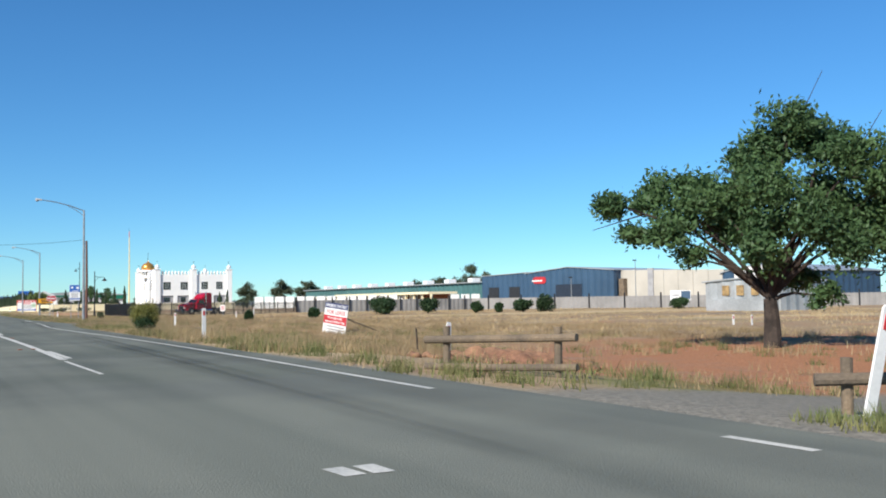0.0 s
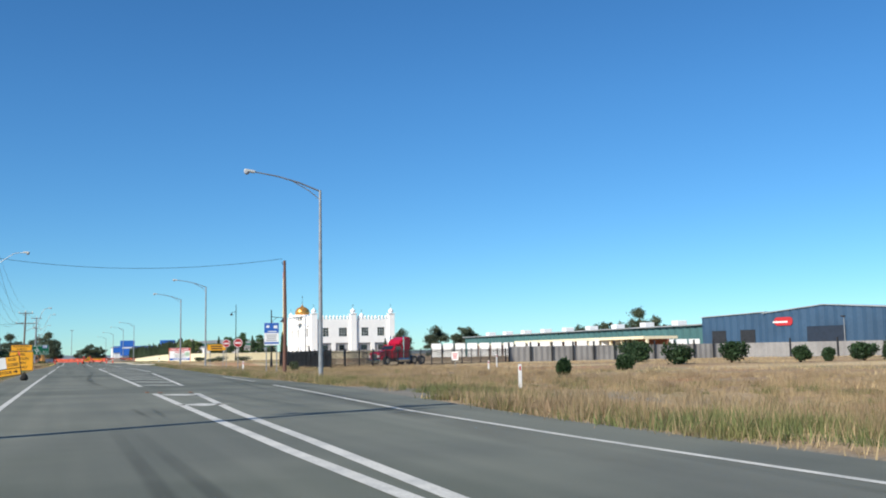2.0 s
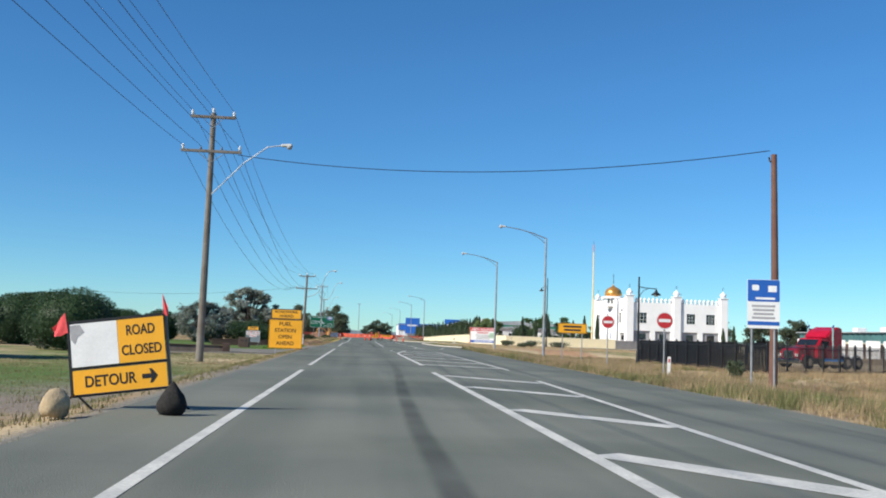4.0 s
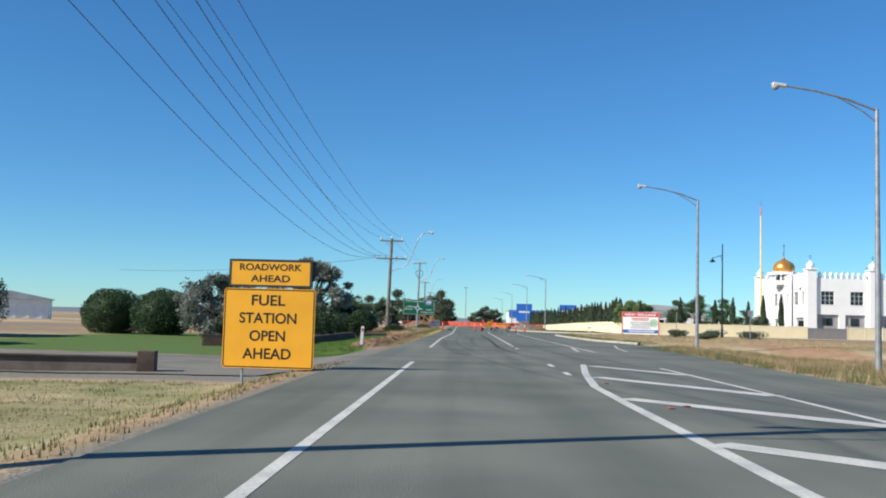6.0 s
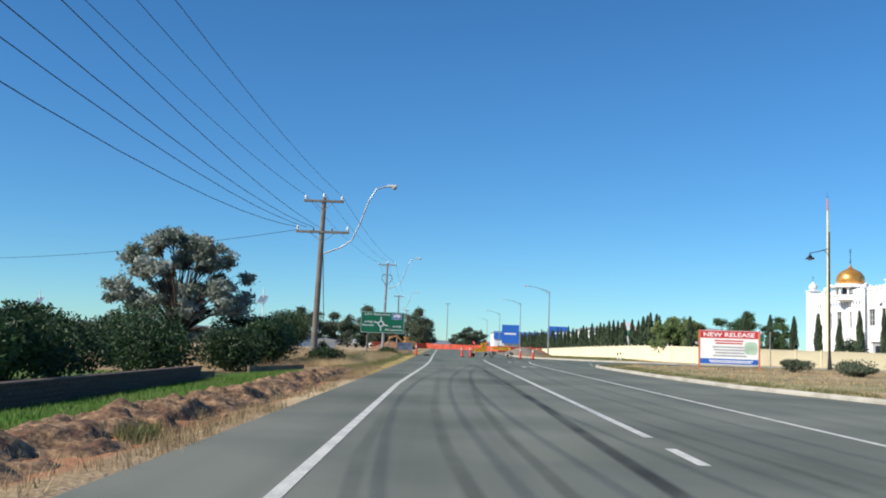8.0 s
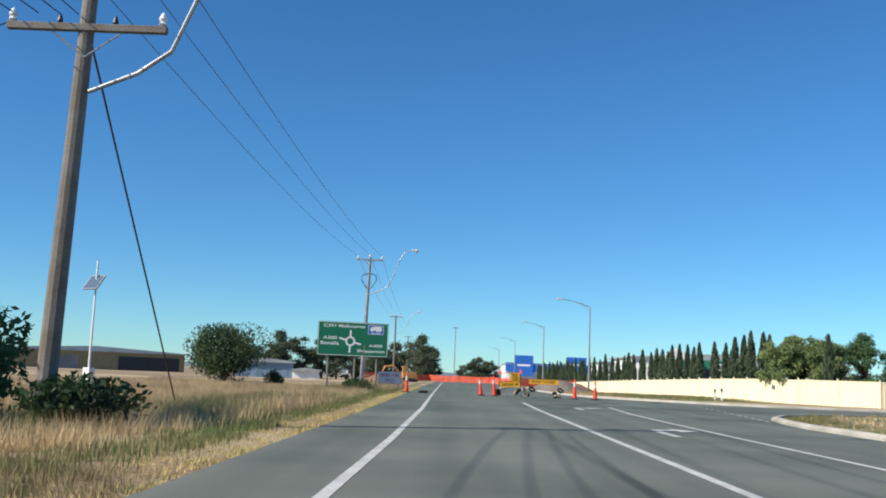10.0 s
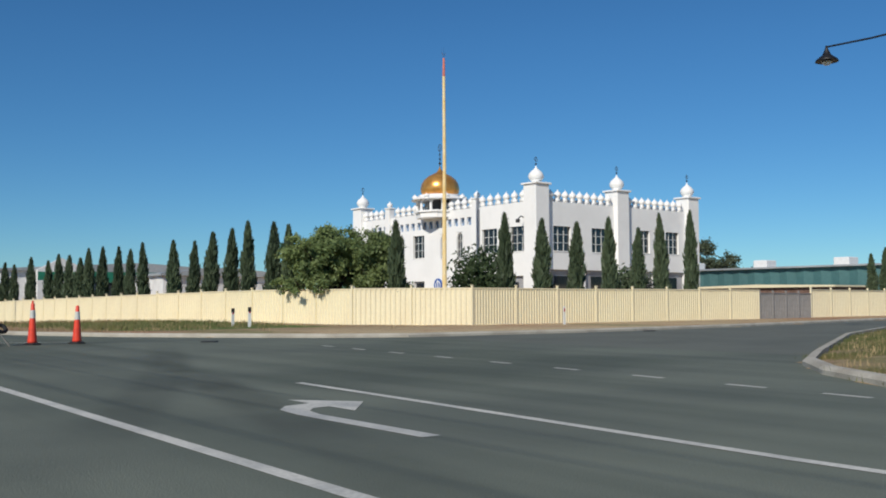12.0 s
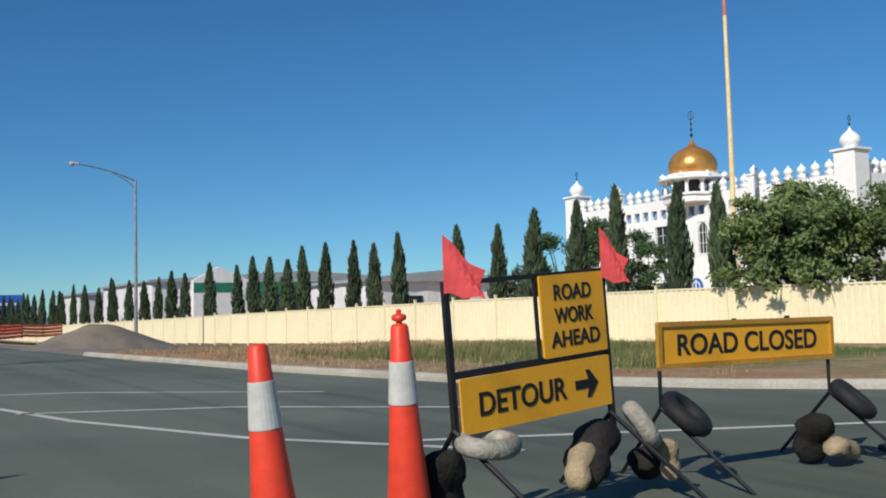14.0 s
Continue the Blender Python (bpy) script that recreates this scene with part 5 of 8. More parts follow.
FAR_SPOTS = [(-18.8, 353, 0.9, 0), (-15.9, 358, 0.8, 1), (-12.5, 352, 0.75, 2), (-6.2, 359, 0.85, 0), (-3.1, 369, 0.8, 1), (0.8, 419, 1.2, 1), (2.5, 429, 1.0, 0), (-1.5, 424, 1.1, 2), (-7.2, 395, 0.85, 0), (1.9, 395, 0.85, 1), (-27, 352, 0.6, 2), (-23.7, 352, 0.65, 0),
             (14.6, 470, 0.75, 2), (17.2, 469, 0.8, 0), (19.6, 474, 0.7, 2), (16.5, 476, 0.8, 1), (12, 520, 0.6, 2), (125.3, 351, 1.15, 2), (128.8, 339, 1.2, 0), (132, 338, 1.05, 2), (184.6, 358, 1.15, 2), (194.7, 352, 1.4, 0), (202, 371, 1.3, 2), (188, 362, 1.1, 0),
             (214, 364, 1.85, 1), (220, 360, 1.55, 2), (217, 350, 1.3, 0), (209, 368, 1.3, 2), (85, 300, 0.7, 2), (-62, 330, 0.5, 0), (-78, 250, 0.5, 2), (-92, 260, 0.5, 0), (70, 330, 0.7, 0), (96, 345, 0.9, 2)]
for k, (x, y, s, kind) in enumerate(FAR_SPOTS):
    c = copy_thing(FAR[kind], pose(x, y, -0.4, 0, 0, rng.uniform(0, 360)))
    c.scale = (s * rng.uniform(0.9, 1.15), s * rng.uniform(0.9, 1.15), s)


# ---- grasses ----
def grass(name, spots, blades, tall, spread, material, label, lean=0.45, width=0.012):
    """Tufts of thin blades at the spots (x, y)."""
    spots = np.asarray(spots)
    n = len(spots) * blades
    base = np.repeat(spots, blades, axis=0)
    h = np.repeat(rng.uniform(0.45, 1.3, len(spots)), blades) * rng.uniform(0.5, 1.1, n) * tall
    off = rng.normal(0, spread, (n, 2))
    root = np.column_stack([base + off, np.repeat([height(x, y) - 0.03 for x, y in spots], blades)])
    a = rng.uniform(0, 2 * math.pi, n)
    tip = root + np.column_stack([np.cos(a) * h * lean * rng.uniform(0, 1, n), np.sin(a) * h * lean * rng.uniform(0, 1, n), h])
    side = np.column_stack([-np.sin(a), np.cos(a), np.zeros(n)]) * (width * rng.uniform(0.6, 1.5, n))[:, None]
    verts = np.stack([root - side, root + side, tip], 1).reshape(-1, 3)
    return tagged(new(name, np_mesh(name, verts, np.arange(3 * n).reshape(-1, 3), material)), label, "grass", kind="stuff")


def scatter(n, x0, x1, y0, y1, keep):
    out = []
    while len(out) < n:
        x, y = rng.uniform(x0, x1), rng.uniform(y0, y1)
        if rng.uniform() < keep(x, y):
            out.append((x, y))
    return out


def right_verge(x, y):
    d = -on_road(x, y)
    if d < 0.12 or zones(x, y)[2] > 0.7:
        return 0.0
    clump = 0.45 + 0.9 * noise.noise(Vector((x * 0.3, y * 0.25, 31)))
    return max(0.03, clump) * (1.0 if d < 9 else 0.35) * (0.1 if y < 24 or (y < 34 and d > 6) else 1.0)


def left_verge(x, y):
    d = -on_road(x, y)
    if d < 0.7:
        return 0.0
    return max(0.05, 0.6 + 0.8 * noise.noise(Vector((x * 0.4, y * 0.3, 12))))


grass("dry_grass", scatter(11500, 12, 40, 3, 168, right_verge), 20, 0.24, 0.17, M_DRY, "tall dry straw-coloured grass along the road", 0.9, 0.007)
grass("russet_grass", scatter(5200, 12, 45, 18, 140, lambda x, y: right_verge(x, y) * smooth(-0.1, 0.4, noise.noise(Vector((x * 0.15, y * 0.12, 77))))), 18, 0.3, 0.16, M_DRYRED, "russet dry weeds among the grass", 0.8, 0.008)
grass("green_weeds", scatter(3000, 12, 30, 12, 165, lambda x, y: right_verge(x, y) * smooth(0.0, 0.4, noise.noise(Vector((x * 0.25, y * 0.15, 55)))) * (1 if -on_road(x, y) < 5 else 0.15)), 18, 0.26, 0.14, M_GREENGRASS, "patches of green weeds at the road's edge", 0.8, 0.009)
grass("field_grass", scatter(7000, 30, 110, 30, 150, lambda x, y: 0.9 if noise.noise(Vector((x * 0.05, y * 0.09, 4))) > -0.1 else 0.15), 9, 0.2, 0.3, M_DRY, "dry grass over the field", 0.9, 0.02)
grass("dry_grass", scatter(11500, -16, 3.6, 192, 262, left_verge), 20, 0.36, 0.17, M_PALEGRASS, "tall dry straw-coloured grass along the road", 0.8, 0.007)
grass("russet_grass", scatter(5500, -16, 3.8, 192, 262, lambda x, y: left_verge(x, y) * smooth(-0.15, 0.3, noise.noise(Vector((x * 0.2, y * 0.15, 7))))), 18, 0.44, 0.17, M_DRYRED, "russet dry weeds among the grass", width=0.008)
grass("verge_grass", scatter(2600, 4.1, 5.15, 183, 262, lambda x, y: 1.0 if -on_road(x, y) > 0.05 else 0.0), 14, 0.07, 0.08, M_STRAW, "short straw-yellow mown grass at the asphalt's edge", 0.9, 0.008)
grass("green_weeds", scatter(2600, 2.9, 4.4, 186, 250, left_verge), 16, 0.16, 0.12, M_GREENGRASS, "patches of green weeds at the road's edge", width=0.008)
grass("lawn", scatter(11000, -6, 4.7, 60, 136, lambda x, y: 1.0 if -on_road(x, y) > 0.25 else 0.05), 9, 0.09, 0.1, M_DRYLAWN, "dull dry mown lawn beside the road", width=0.01)
grass("lawn", scatter(8000, 0.5, 3.4, 149.6, 190, lambda x, y: 1.0 if zones(x, y)[1] > 0.5 else 0.0), 10, 0.11, 0.09, M_LAWN, "bright green lawn beside the low wall", width=0.01)
grass("bank_weeds", scatter(900, 2.7, 4.75, 154, 192, lambda x, y: 0.15 + 0.75 * smooth(3.5, 4.3, x) * smooth(-0.3, 0.3, noise.noise(Vector((x, y * 0.5, 31))))), 16, 0.2, 0.1, M_DRY, "dry weeds on the bare bank", 0.9, 0.005)
grass("corner_grass", scatter(3800, 16, 40, 172, 226, lambda x, y: (0.8 + noise.noise(Vector((x * 0.4, y * 0.4, 1)))) if -on_road(x, y) > 0.5 else 0.0), 8, 0.15, 0.11, M_DRY, "sparse dry grass on the corner verge")
grass("fence_grass", scatter(1700, 14.6, 28, 236, 262, lambda x, y: (0.75 + noise.noise(Vector((x * 0.3, y * 0.3, 1)))) * (0.06 + 0.94 * smooth(239, 244, y - 0.35 * (x - 20))) if -on_road(x, y) > 0.8 and x < 26.5 + (y < 250) * 3 else 0.0), 9, 0.17, 0.11, M_DRY, "dry grass before the cream fence")
grass("green_patch", scatter(1600, 16, 26, 240, 254, lambda x, y: zones(x, y)[1] * smooth(239, 244, y - 0.35 * (x - 20))), 10, 0.22, 0.1, M_GREENGRASS, "olive green grass before the cream fence")

grass("bank_weeds", scatter(12, 3.85, 4.1, 160.3, 160.9, lambda x, y: 1.0), 60, 0.27, 0.09, M_GREENGRASS, "clump of green weeds on the bare bank", 0.8, 0.008)
grass("kerb_grass", scatter(2600, 14, 40, 172, 226, lambda x, y: 1.0 if 0.16 < -on_road(x, y) < 1.6 and noise.noise(Vector((x * 0.5, y * 0.5, 8))) > -0.2 else 0.0), 16, 0.13, 0.11, M_GREENGRASS, "low olive weeds along the kerb", 0.9, 0.006)
grass("verge_weeds", scatter(800, -6, 3.6, 195, 240, lambda x, y: max(0.0, 1.6 * noise.noise(Vector((x * 0.35, y * 0.2, 51))) - 0.1) if 0.9 < -on_road(x, y) < 5 else 0.0), 40, 0.46, 0.2, M_GREENGRASS, "olive green weeds in the dry verge", 0.9, 0.007)
# fuller tufts, standing above the stubble
def tuft_here(x, y):
    d = -on_road(x, y)
    if d < 0.3 or zones(x, y)[2] > 0.5:
        return 0.0
    return max(0.0, 0.15 + 1.1 * noise.noise(Vector((x * 0.22, y * 0.16, 63)))) * (1.0 if d < 7 else 0.3) * (0.2 if y < 26 and x > 9 else 1.0)


grass("grass_tufts", scatter(2600, 12.5, 40, 8, 168, tuft_here), 70, 0.34, 0.14, M_DRY, "pale dry grass tufts on the verge", 0.9, 0.004)
grass("grass_tufts", scatter(1700, 12.1, 30, 14, 165, lambda x, y: tuft_here(x, y + 40) + (0.5 if 0.1 < -on_road(x, y) < 1.2 and zones(x, y)[2] < 0.7 else 0)), 60, 0.27, 0.13, M_GREENGRASS, "olive green weed tufts on the verge", 1.0, 0.007)
grass("grass_tufts", scatter(900, 13, 34, 24, 150, lambda x, y: tuft_here(x + 30, y) if -on_road(x, y) > 0.6 else 0.0), 54, 0.36, 0.12, M_DRYRED, "russet seeding weed tufts on the verge", 0.7, 0.005)
grass("grass_tufts", scatter(2200, -14, 3.4, 192, 262, lambda x, y: 1.0 if -on_road(x, y) > 1.7 and noise.noise(Vector((x * 0.25, y * 0.2, 15))) > -0.1 else 0.1), 66, 0.44, 0.16, M_PALEGRASS, "pale dry grass tufts on the verge", 1.2, 0.004)

# clods of dug earth beside the lawn and by the driveway
def clods(name, spots, size, material, label):
    base = bmesh.new()
    bmesh.ops.create_icosphere(base, subdivisions=1, radius=1)
    bv = np.array([v.co for v in base.verts])
    bf = np.array([[v.index for v in f.verts] for f in base.faces])
    base.free()
    out = []
    for x, y in spots:
        r = size * rng.uniform(0.35, 1.3)
        v = bv * rng.uniform(0.6, 1.2, (len(bv), 1)) * np.array([1, 1, 0.6]) * r
        out.append((v + np.array([x, y, height(x, y) + r * 0.2]), bf))
    return tagged(new(name, np_mesh(name, *merged(out), material)), label, "soil", kind="stuff")


bank_bm = bmesh.new()
bank_rows = []
for j in range(440):
    y = 153.2 + 0.08 * j
    row = []
    for k in range(31):
        x = 2.55 + 0.0625 * k
        e = smooth(0, 6, k) * (1 - smooth(18, 30, k)) * smooth(0, 21, j) * (1 - smooth(400, 439, j))
        h = 0.05 + 0.05 * noise.noise(Vector((x * 1.2, y * 0.5, 4))) - 0.3 * max(0.0, noise.noise(Vector((x * 1.9, y * 1.3, 7))) - 0.12) + 0.07 * noise.noise(Vector((x * 6, y * 6, 5))) + 0.045 * noise.noise(Vector((x * 14, y * 14, 2)))
        row.append(bank_bm.verts.new((x, y, height(x, y) - 0.05 + e * max(0.0, h + 0.1))))
    bank_rows.append(row)
for a, b in zip(bank_rows, bank_rows[1:]):
    for k in range(30):
        bank_bm.faces.new((a[k], a[k + 1], b[k + 1], b[k]))
solid("earth_bank", bank_bm, M_BANK, "rough dug bank of red-brown earth beside the lawn", "earth bank", kind="structure", smooth=True)
clods("earth_clods", scatter(380, 2.8, 4.2, 153, 188, lambda x, y: 0.3 + noise.noise(Vector((x, y * 0.6, 3)))), 0.06, M_BANK, "clods of dug red-brown earth beside the lawn")
clods("earth_clods", scatter(260, 15, 20, 18.5, 25.5, lambda x, y: max(0.0, 1 - math.hypot((x - 17.5) / 2.2, (y - 22.0) / 2.8))), 0.12, M_SOIL, "clods of dug red earth by the driveway")
clods("loose_gravel", scatter(700, 2.4, 5.3, 136.0, 139.6, lambda x, y: 0.2 + 0.6 * (x < 4.7)), 0.028, M_GRAVEL, "loose grey stones at the driveway's edge")

# ---- signs ----
def rounded(x0, z0, x1, z1, r, n=4):
    out = []
    for cx, cz, a0 in ((x1 - r, z1 - r, 0), (x0 + r, z1 - r, 90), (x0 + r, z0 + r, 180), (x1 - r, z0 + r, 270)):
        out += [(cx + r * math.cos(radians(a0 + 90 * k / n)), cz + r * math.sin(radians(a0 + 90 * k / n))) for k in range(n + 1)]
    return out


def ringed(bm, x0, z0, x1, z1, r, w, y0, y1, n=4):
    """A thin border round a board."""
    a, b = rounded(x0, z0, x1, z1, r, n), rounded(x0 + w, z0 + w, x1 - w, z1 - w, max(0.005, r - w), n)
    va, vb = [bm.verts.new((x, y0, z)) for x, z in a], [bm.verts.new((x, y0, z)) for x, z in b]
    vc, vd = [bm.verts.new((x, y1, z)) for x, z in a], [bm.verts.new((x, y1, z)) for x, z in b]
    k = len(a)
    for i in range(k):
        j = (i + 1) % k
        bm.faces.new((va[i], va[j], vb[j], vb[i]))
        bm.faces.new((va[i], vc[i], vc[j], va[j]))
        bm.faces.new((vb[i], vb[j], vd[j], vd[i]))
    return bm


def arrow_right(bm, x, z, w, h, y0, y1):
    return prism(bm, [(x - w / 2, z - h * 0.16), (x + w * 0.08, z - h * 0.16), (x - w * 0.02, z - h / 2), (x + w * 0.14, z - h / 2), (x + w / 2, z), (x + w * 0.14, z + h / 2), (x - w * 0.02, z + h / 2), (x + w * 0.08, z + h * 0.16), (x - w / 2, z + h * 0.16)], y0, y1)


def plate(name, parent, x0, z0, x1, z1, material, r=0.02, y=0.0, thick=0.012, border=0.0, label=""):
    b = part(name, prism(bmesh.new(), rounded(x0, z0, x1, z1, r), y, y + thick), material, parent, label)
    if border:
        m = 0.018
        part("border", ringed(bmesh.new(), x0 + m, z0 + m, x1 - m, z1 - m, max(0.01, r - m), border, y - 0.003, y), M_BLACK, b)
    return b


def leg(parent, x, z0, z1, r=0.03, y=0.05, material=M_STEEL, name="post"):
    return part(name, tube(bmesh.new(), [(x, y, z0), (x, y, z1)], r, n=10), material, parent)


# fuel station sign on two posts
g = thing("roadwork_sign", 3.385, 134.72, -0.45, -2.0, "tall yellow roadwork and fuel station sign on two steel posts", "road sign")
b = plate("lower_board", g, -0.985, 0.44, 0.975, 2.13, M_YELLOW, 0.07, border=0.022)
for k, (s, w) in enumerate((("FUEL", 0.72), ("STATION", 1.22), ("OPEN", 0.76), ("AHEAD", 1.03))):
    words("lettering", s, M_BLACK, b, -0.03, 1.88 - 0.375 * k, 0.0, w, 0.225)
b = plate("upper_board", g, -0.89, 2.17, 0.87, 2.74, M_YELLOW, 0.015)
part("board_edge", ringed(bmesh.new(), -0.9, 2.16, 0.88, 2.75, 0.015, 0.045, -0.006, 0.02), M_DARK, b)
words("lettering", "ROADWORK", M_BLACK, b, -0.01, 2.585, 0.0, 1.33, 0.145)
words("lettering", "AHEAD", M_BLACK, b, -0.01, 2.345, 0.0, 0.84, 0.145)
leg(g, -0.55, -0.4, 2.4)
leg(g, 0.5, -0.4, 2.4)


def flag(parent, x, z, s=1.0, turn=0.0):
    """A crumpled warning flag on a frame's corner."""
    bm = bmesh.new()
    rows2 = []
    for i in range(7):
        u = i / 6
        rows2.append([bm.verts.new((x + s * (0.18 * u + 0.02 * (j / 5)), 0.022 * math.sin(5 * u + 1.1 * j) * u - 0.02 - s * turn * u, z - 0.04 * u + (0.3 - 0.13 * u) * (j / 5) * (1 - 0.25 * u * j / 5) + 0.01 * math.sin(9 * u + j))) for j in range(6)])
    for a, c in zip(rows2, rows2[1:]):
        for j in range(5):
            bm.faces.new((a[j], a[j + 1], c[j + 1], c[j]))
    ob = part("warning_flag", bm, M_REDFLAG, parent, "red cloth flag")
    mod = ob.modifiers.new("thickness", "SOLIDIFY")
    mod.thickness = 0.004
    return ob


def swing_stand(name, x, y, z, rz, roll, w, label):
    """A tilting steel frame of square tube with splayed feet."""
    t = thing(name, x, y, z, rz, label, "road sign")
    t.matrix_world = pose(x, y, z, 0, 0, rz)
    return t


# frame with a blank panel, road closed and detour plates
g = swing_stand("detour_sign", 4.725, 89.4, -0.053, -4, 0, 1.36, "yellow road closed and detour plates on a flagged stand")
TILT_A = Matrix.Rotation(radians(-7.8), 4, "Y")


def tilted(ob, m):
    ob.matrix_basis = m @ ob.matrix_basis
    return ob


fr = bmesh.new()
for x in (-0.69, 0.69):
    box(fr, x - 0.02, -0.01, 0.28, x + 0.02, 0.03, 1.36)
box(fr, -0.69, 0.0, 0.66, 0.69, 0.03, 0.70)
box(fr, -0.69, 0.0, 1.32, 0.69, 0.03, 1.36)
box(fr, -0.69, 0.0, 0.28, 0.69, 0.03, 0.315)
tilted(part("stand_frame", fr, M_BLACK, g), TILT_A)
p = tilted(plate("blank_panel", g, -0.66, 0.705, 0.0, 1.315, M_SIGNWHITE, 0.01, -0.02, label="blank white panel with a torn corner"), TILT_A)
part("torn_patch", prism(bmesh.new(), [(-0.66, 1.3), (-0.52, 1.3), (-0.46, 1.19), (-0.56, 1.13), (-0.6, 1.03), (-0.65, 1.1)], -0.024, -0.02), M_GREYBAND, p)
p = tilted(plate("road_closed_panel", g, 0.005, 0.705, 0.66, 1.315, M_YELLOW, 0.01, -0.02), TILT_A)
words("lettering", "ROAD", M_BLACK, p, 0.33, 1.16, -0.02, 0.4, 0.145)
words("lettering", "CLOSED", M_BLACK, p, 0.33, 0.88, -0.02, 0.56, 0.145)
p = tilted(plate("detour_panel", g, -0.66, 0.32, 0.66, 0.655, M_YELLOW, 0.01, -0.02), TILT_A)
words("lettering", "DETOUR", M_BLACK, p, -0.13, 0.49, -0.02, 0.72, 0.16)
part("arrow", arrow_right(bmesh.new(), 0.42, 0.49, 0.22, 0.2, -0.024, -0.02), M_BLACK, p)
for x, z0 in ((-0.69, 0.3), (0.69, 0.3)):
    z0 += 0.042 * (1 if x < 0 else -1) * -1
    bm = tube(bmesh.new(), [(x, 0, z0 + 0.1), (x - 0.02, 0.0, z0 - 0.02), (x + 0.02, -0.95, -0.02)], 0.016, n=6)
    tube(bm, [(x, 0, z0), (x + 0.2 * (1 if x > 0 else 0.7), 0.35, 0.0)], 0.016, n=6)
    part("splayed_foot", bm, M_BLACK, g)
tilted(flag(g, -0.69, 1.2, -1.15, 0.05), TILT_A)
tilted(flag(g, 0.67, 1.34, 0.35), TILT_A)
g.scale = (0.851, 0.851, 0.851)


def sack(name, x, y, z, w, d, h, material, label):
    bm = bmesh.new()
    bmesh.ops.create_icosphere(bm, subdivisions=3, radius=1)
    for v in bm.verts:
        n = 1 + 0.18 * noise.noise(v.co * 1.7 + Vector((x, y, 0)))
        v.co = Vector((v.co.x * w / 2 * n, v.co.y * d / 2 * n, max(-0.72, v.co.z) * h / 1.72 * n))
    low = min(v.co.z for v in bm.verts)
    for v in bm.verts:
        v.co.z -= low
    ob = solid(name, bm, material, label, "sandbag", smooth=True)
    ob.matrix_world = pose(x, y, z, 0, 0, rng.uniform(0, 180))
    return ob


sack("sandbag", 4.25, 88.3, height(4.25, 88.3), 0.34, 0.3, 0.3, M_SACK, "tan sandbag weighing down the sign stand")
bm = bmesh.new()
bmesh.ops.create_icosphere(bm, subdivisions=3, radius=1)
for v in bm.verts:
    u = (v.co.z + 1) / 2
    q = 1 + 0.15 * noise.noise(v.co * 2.0)
    v.co = Vector((v.co.x * 0.24 * (1.05 - 0.85 * u) * q, v.co.y * 0.16 * (1.05 - 0.8 * u) * q, max(0.04, u) * 0.4 - 0.016))
ob = solid("sandbag", bm, M_RUBBER, "black peaked sandbag hung from the sign stand's foot", "sandbag", smooth=True)
ob.matrix_world = pose(5.42, 88.7, 0.0)

# swing stand before the closed road
g = swing_stand("detour_sign", 10.585, 233.42, 0.02, 6, 0, 1.14, "yellow road work and detour plates on a flagged frame")
fr = bmesh.new()
TILT_B = Matrix.Translation((0, 0, 0.8)) @ Matrix.Rotation(radians(-4.0), 4, "Y") @ Matrix.Translation((0, 0, -0.8))
for x in (-0.57, 0.57):
    box(fr, x - 0.015, -0.005, 0.34, x + 0.015, 0.025, 1.25)
box(fr, -0.57, 0.0, 0.765, 0.57, 0.03, 0.8)
box(fr, -0.57, 0.0, 1.225, 0.57, 0.028, 1.25)
box(fr, 0.035, 0.0, 0.77, 0.048, 0.02, 1.25)
tilted(part("stand_frame", fr, M_BLACK, g), TILT_B)
p = plate("road_work_panel", g, 0.05, 0.795, 0.545, 1.235, M_YELLOW, 0.01, -0.022)
tilted(p, TILT_B)
for k, (s, w) in enumerate((("ROAD", 0.29), ("WORK", 0.3), ("AHEAD", 0.38))):
    words("lettering", s, M_BLACK, p, 0.295, 1.14 - 0.125 * k, -0.022, w, 0.085)
p = tilted(plate("detour_panel", g, -0.545, 0.49, 0.545, 0.765, M_YELLOW, 0.01, -0.022), TILT_B)
words("lettering", "DETOUR", M_BLACK, p, -0.12, 0.628, -0.022, 0.62, 0.12)
part("arrow", arrow_right(bmesh.new(), 0.35, 0.628, 0.18, 0.15, -0.026, -0.022), M_BLACK, p)
for x in (-0.57, 0.57):
    bm = tube(bmesh.new(), [(x, 0, 0.6), (x, 0, 0.48), (x + 0.26, -0.46, 0.0)], 0.014, n=6)
    tube(bm, [(x, 0, 0.48), (x + 0.2, 0.6, 0.0)], 0.014, n=6)
    part("splayed_foot", bm, M_BLACK, g)
tilted(flag(g, -0.6, 1.19, 0.8, 0.15), TILT_B)
tilted(flag(g, 0.54, 1.19, 0.6, 0.15), TILT_B)

# road closed board
g = swing_stand("road_closed_sign", 12.405, 233.54, 0.0, -2, 0, 1.56, "long yellow road closed board on two thin legs")
p = plate("board", g, -0.79, 0.72, 0.79, 0.98, M_YELLOW, 0.01, -0.02)
words("lettering", "ROAD CLOSED", M_BLACK, p, 0.0, 0.85, -0.02, 1.27, 0.13)
part("board_lip", ringed(bmesh.new(), -0.8, 0.71, 0.8, 0.99, 0.012, 0.03, -0.035, -0.008), mat("board_lip_paint", (0.5, 0.25, 0.03), 0.5, 0.1), p)
for x in (-0.77, 0.77):
    bm = tube(bmesh.new(), [(x, 0, 0.7), (x, 0, 0.48), (x + 0.28, -0.44, 0.0)], 0.013, n=6)
    tube(bm, [(x, 0, 0.48), (x + 0.2, 0.6, 0.0)], 0.013, n=6)
    part("splayed_leg", bm, M_BLACK, g)


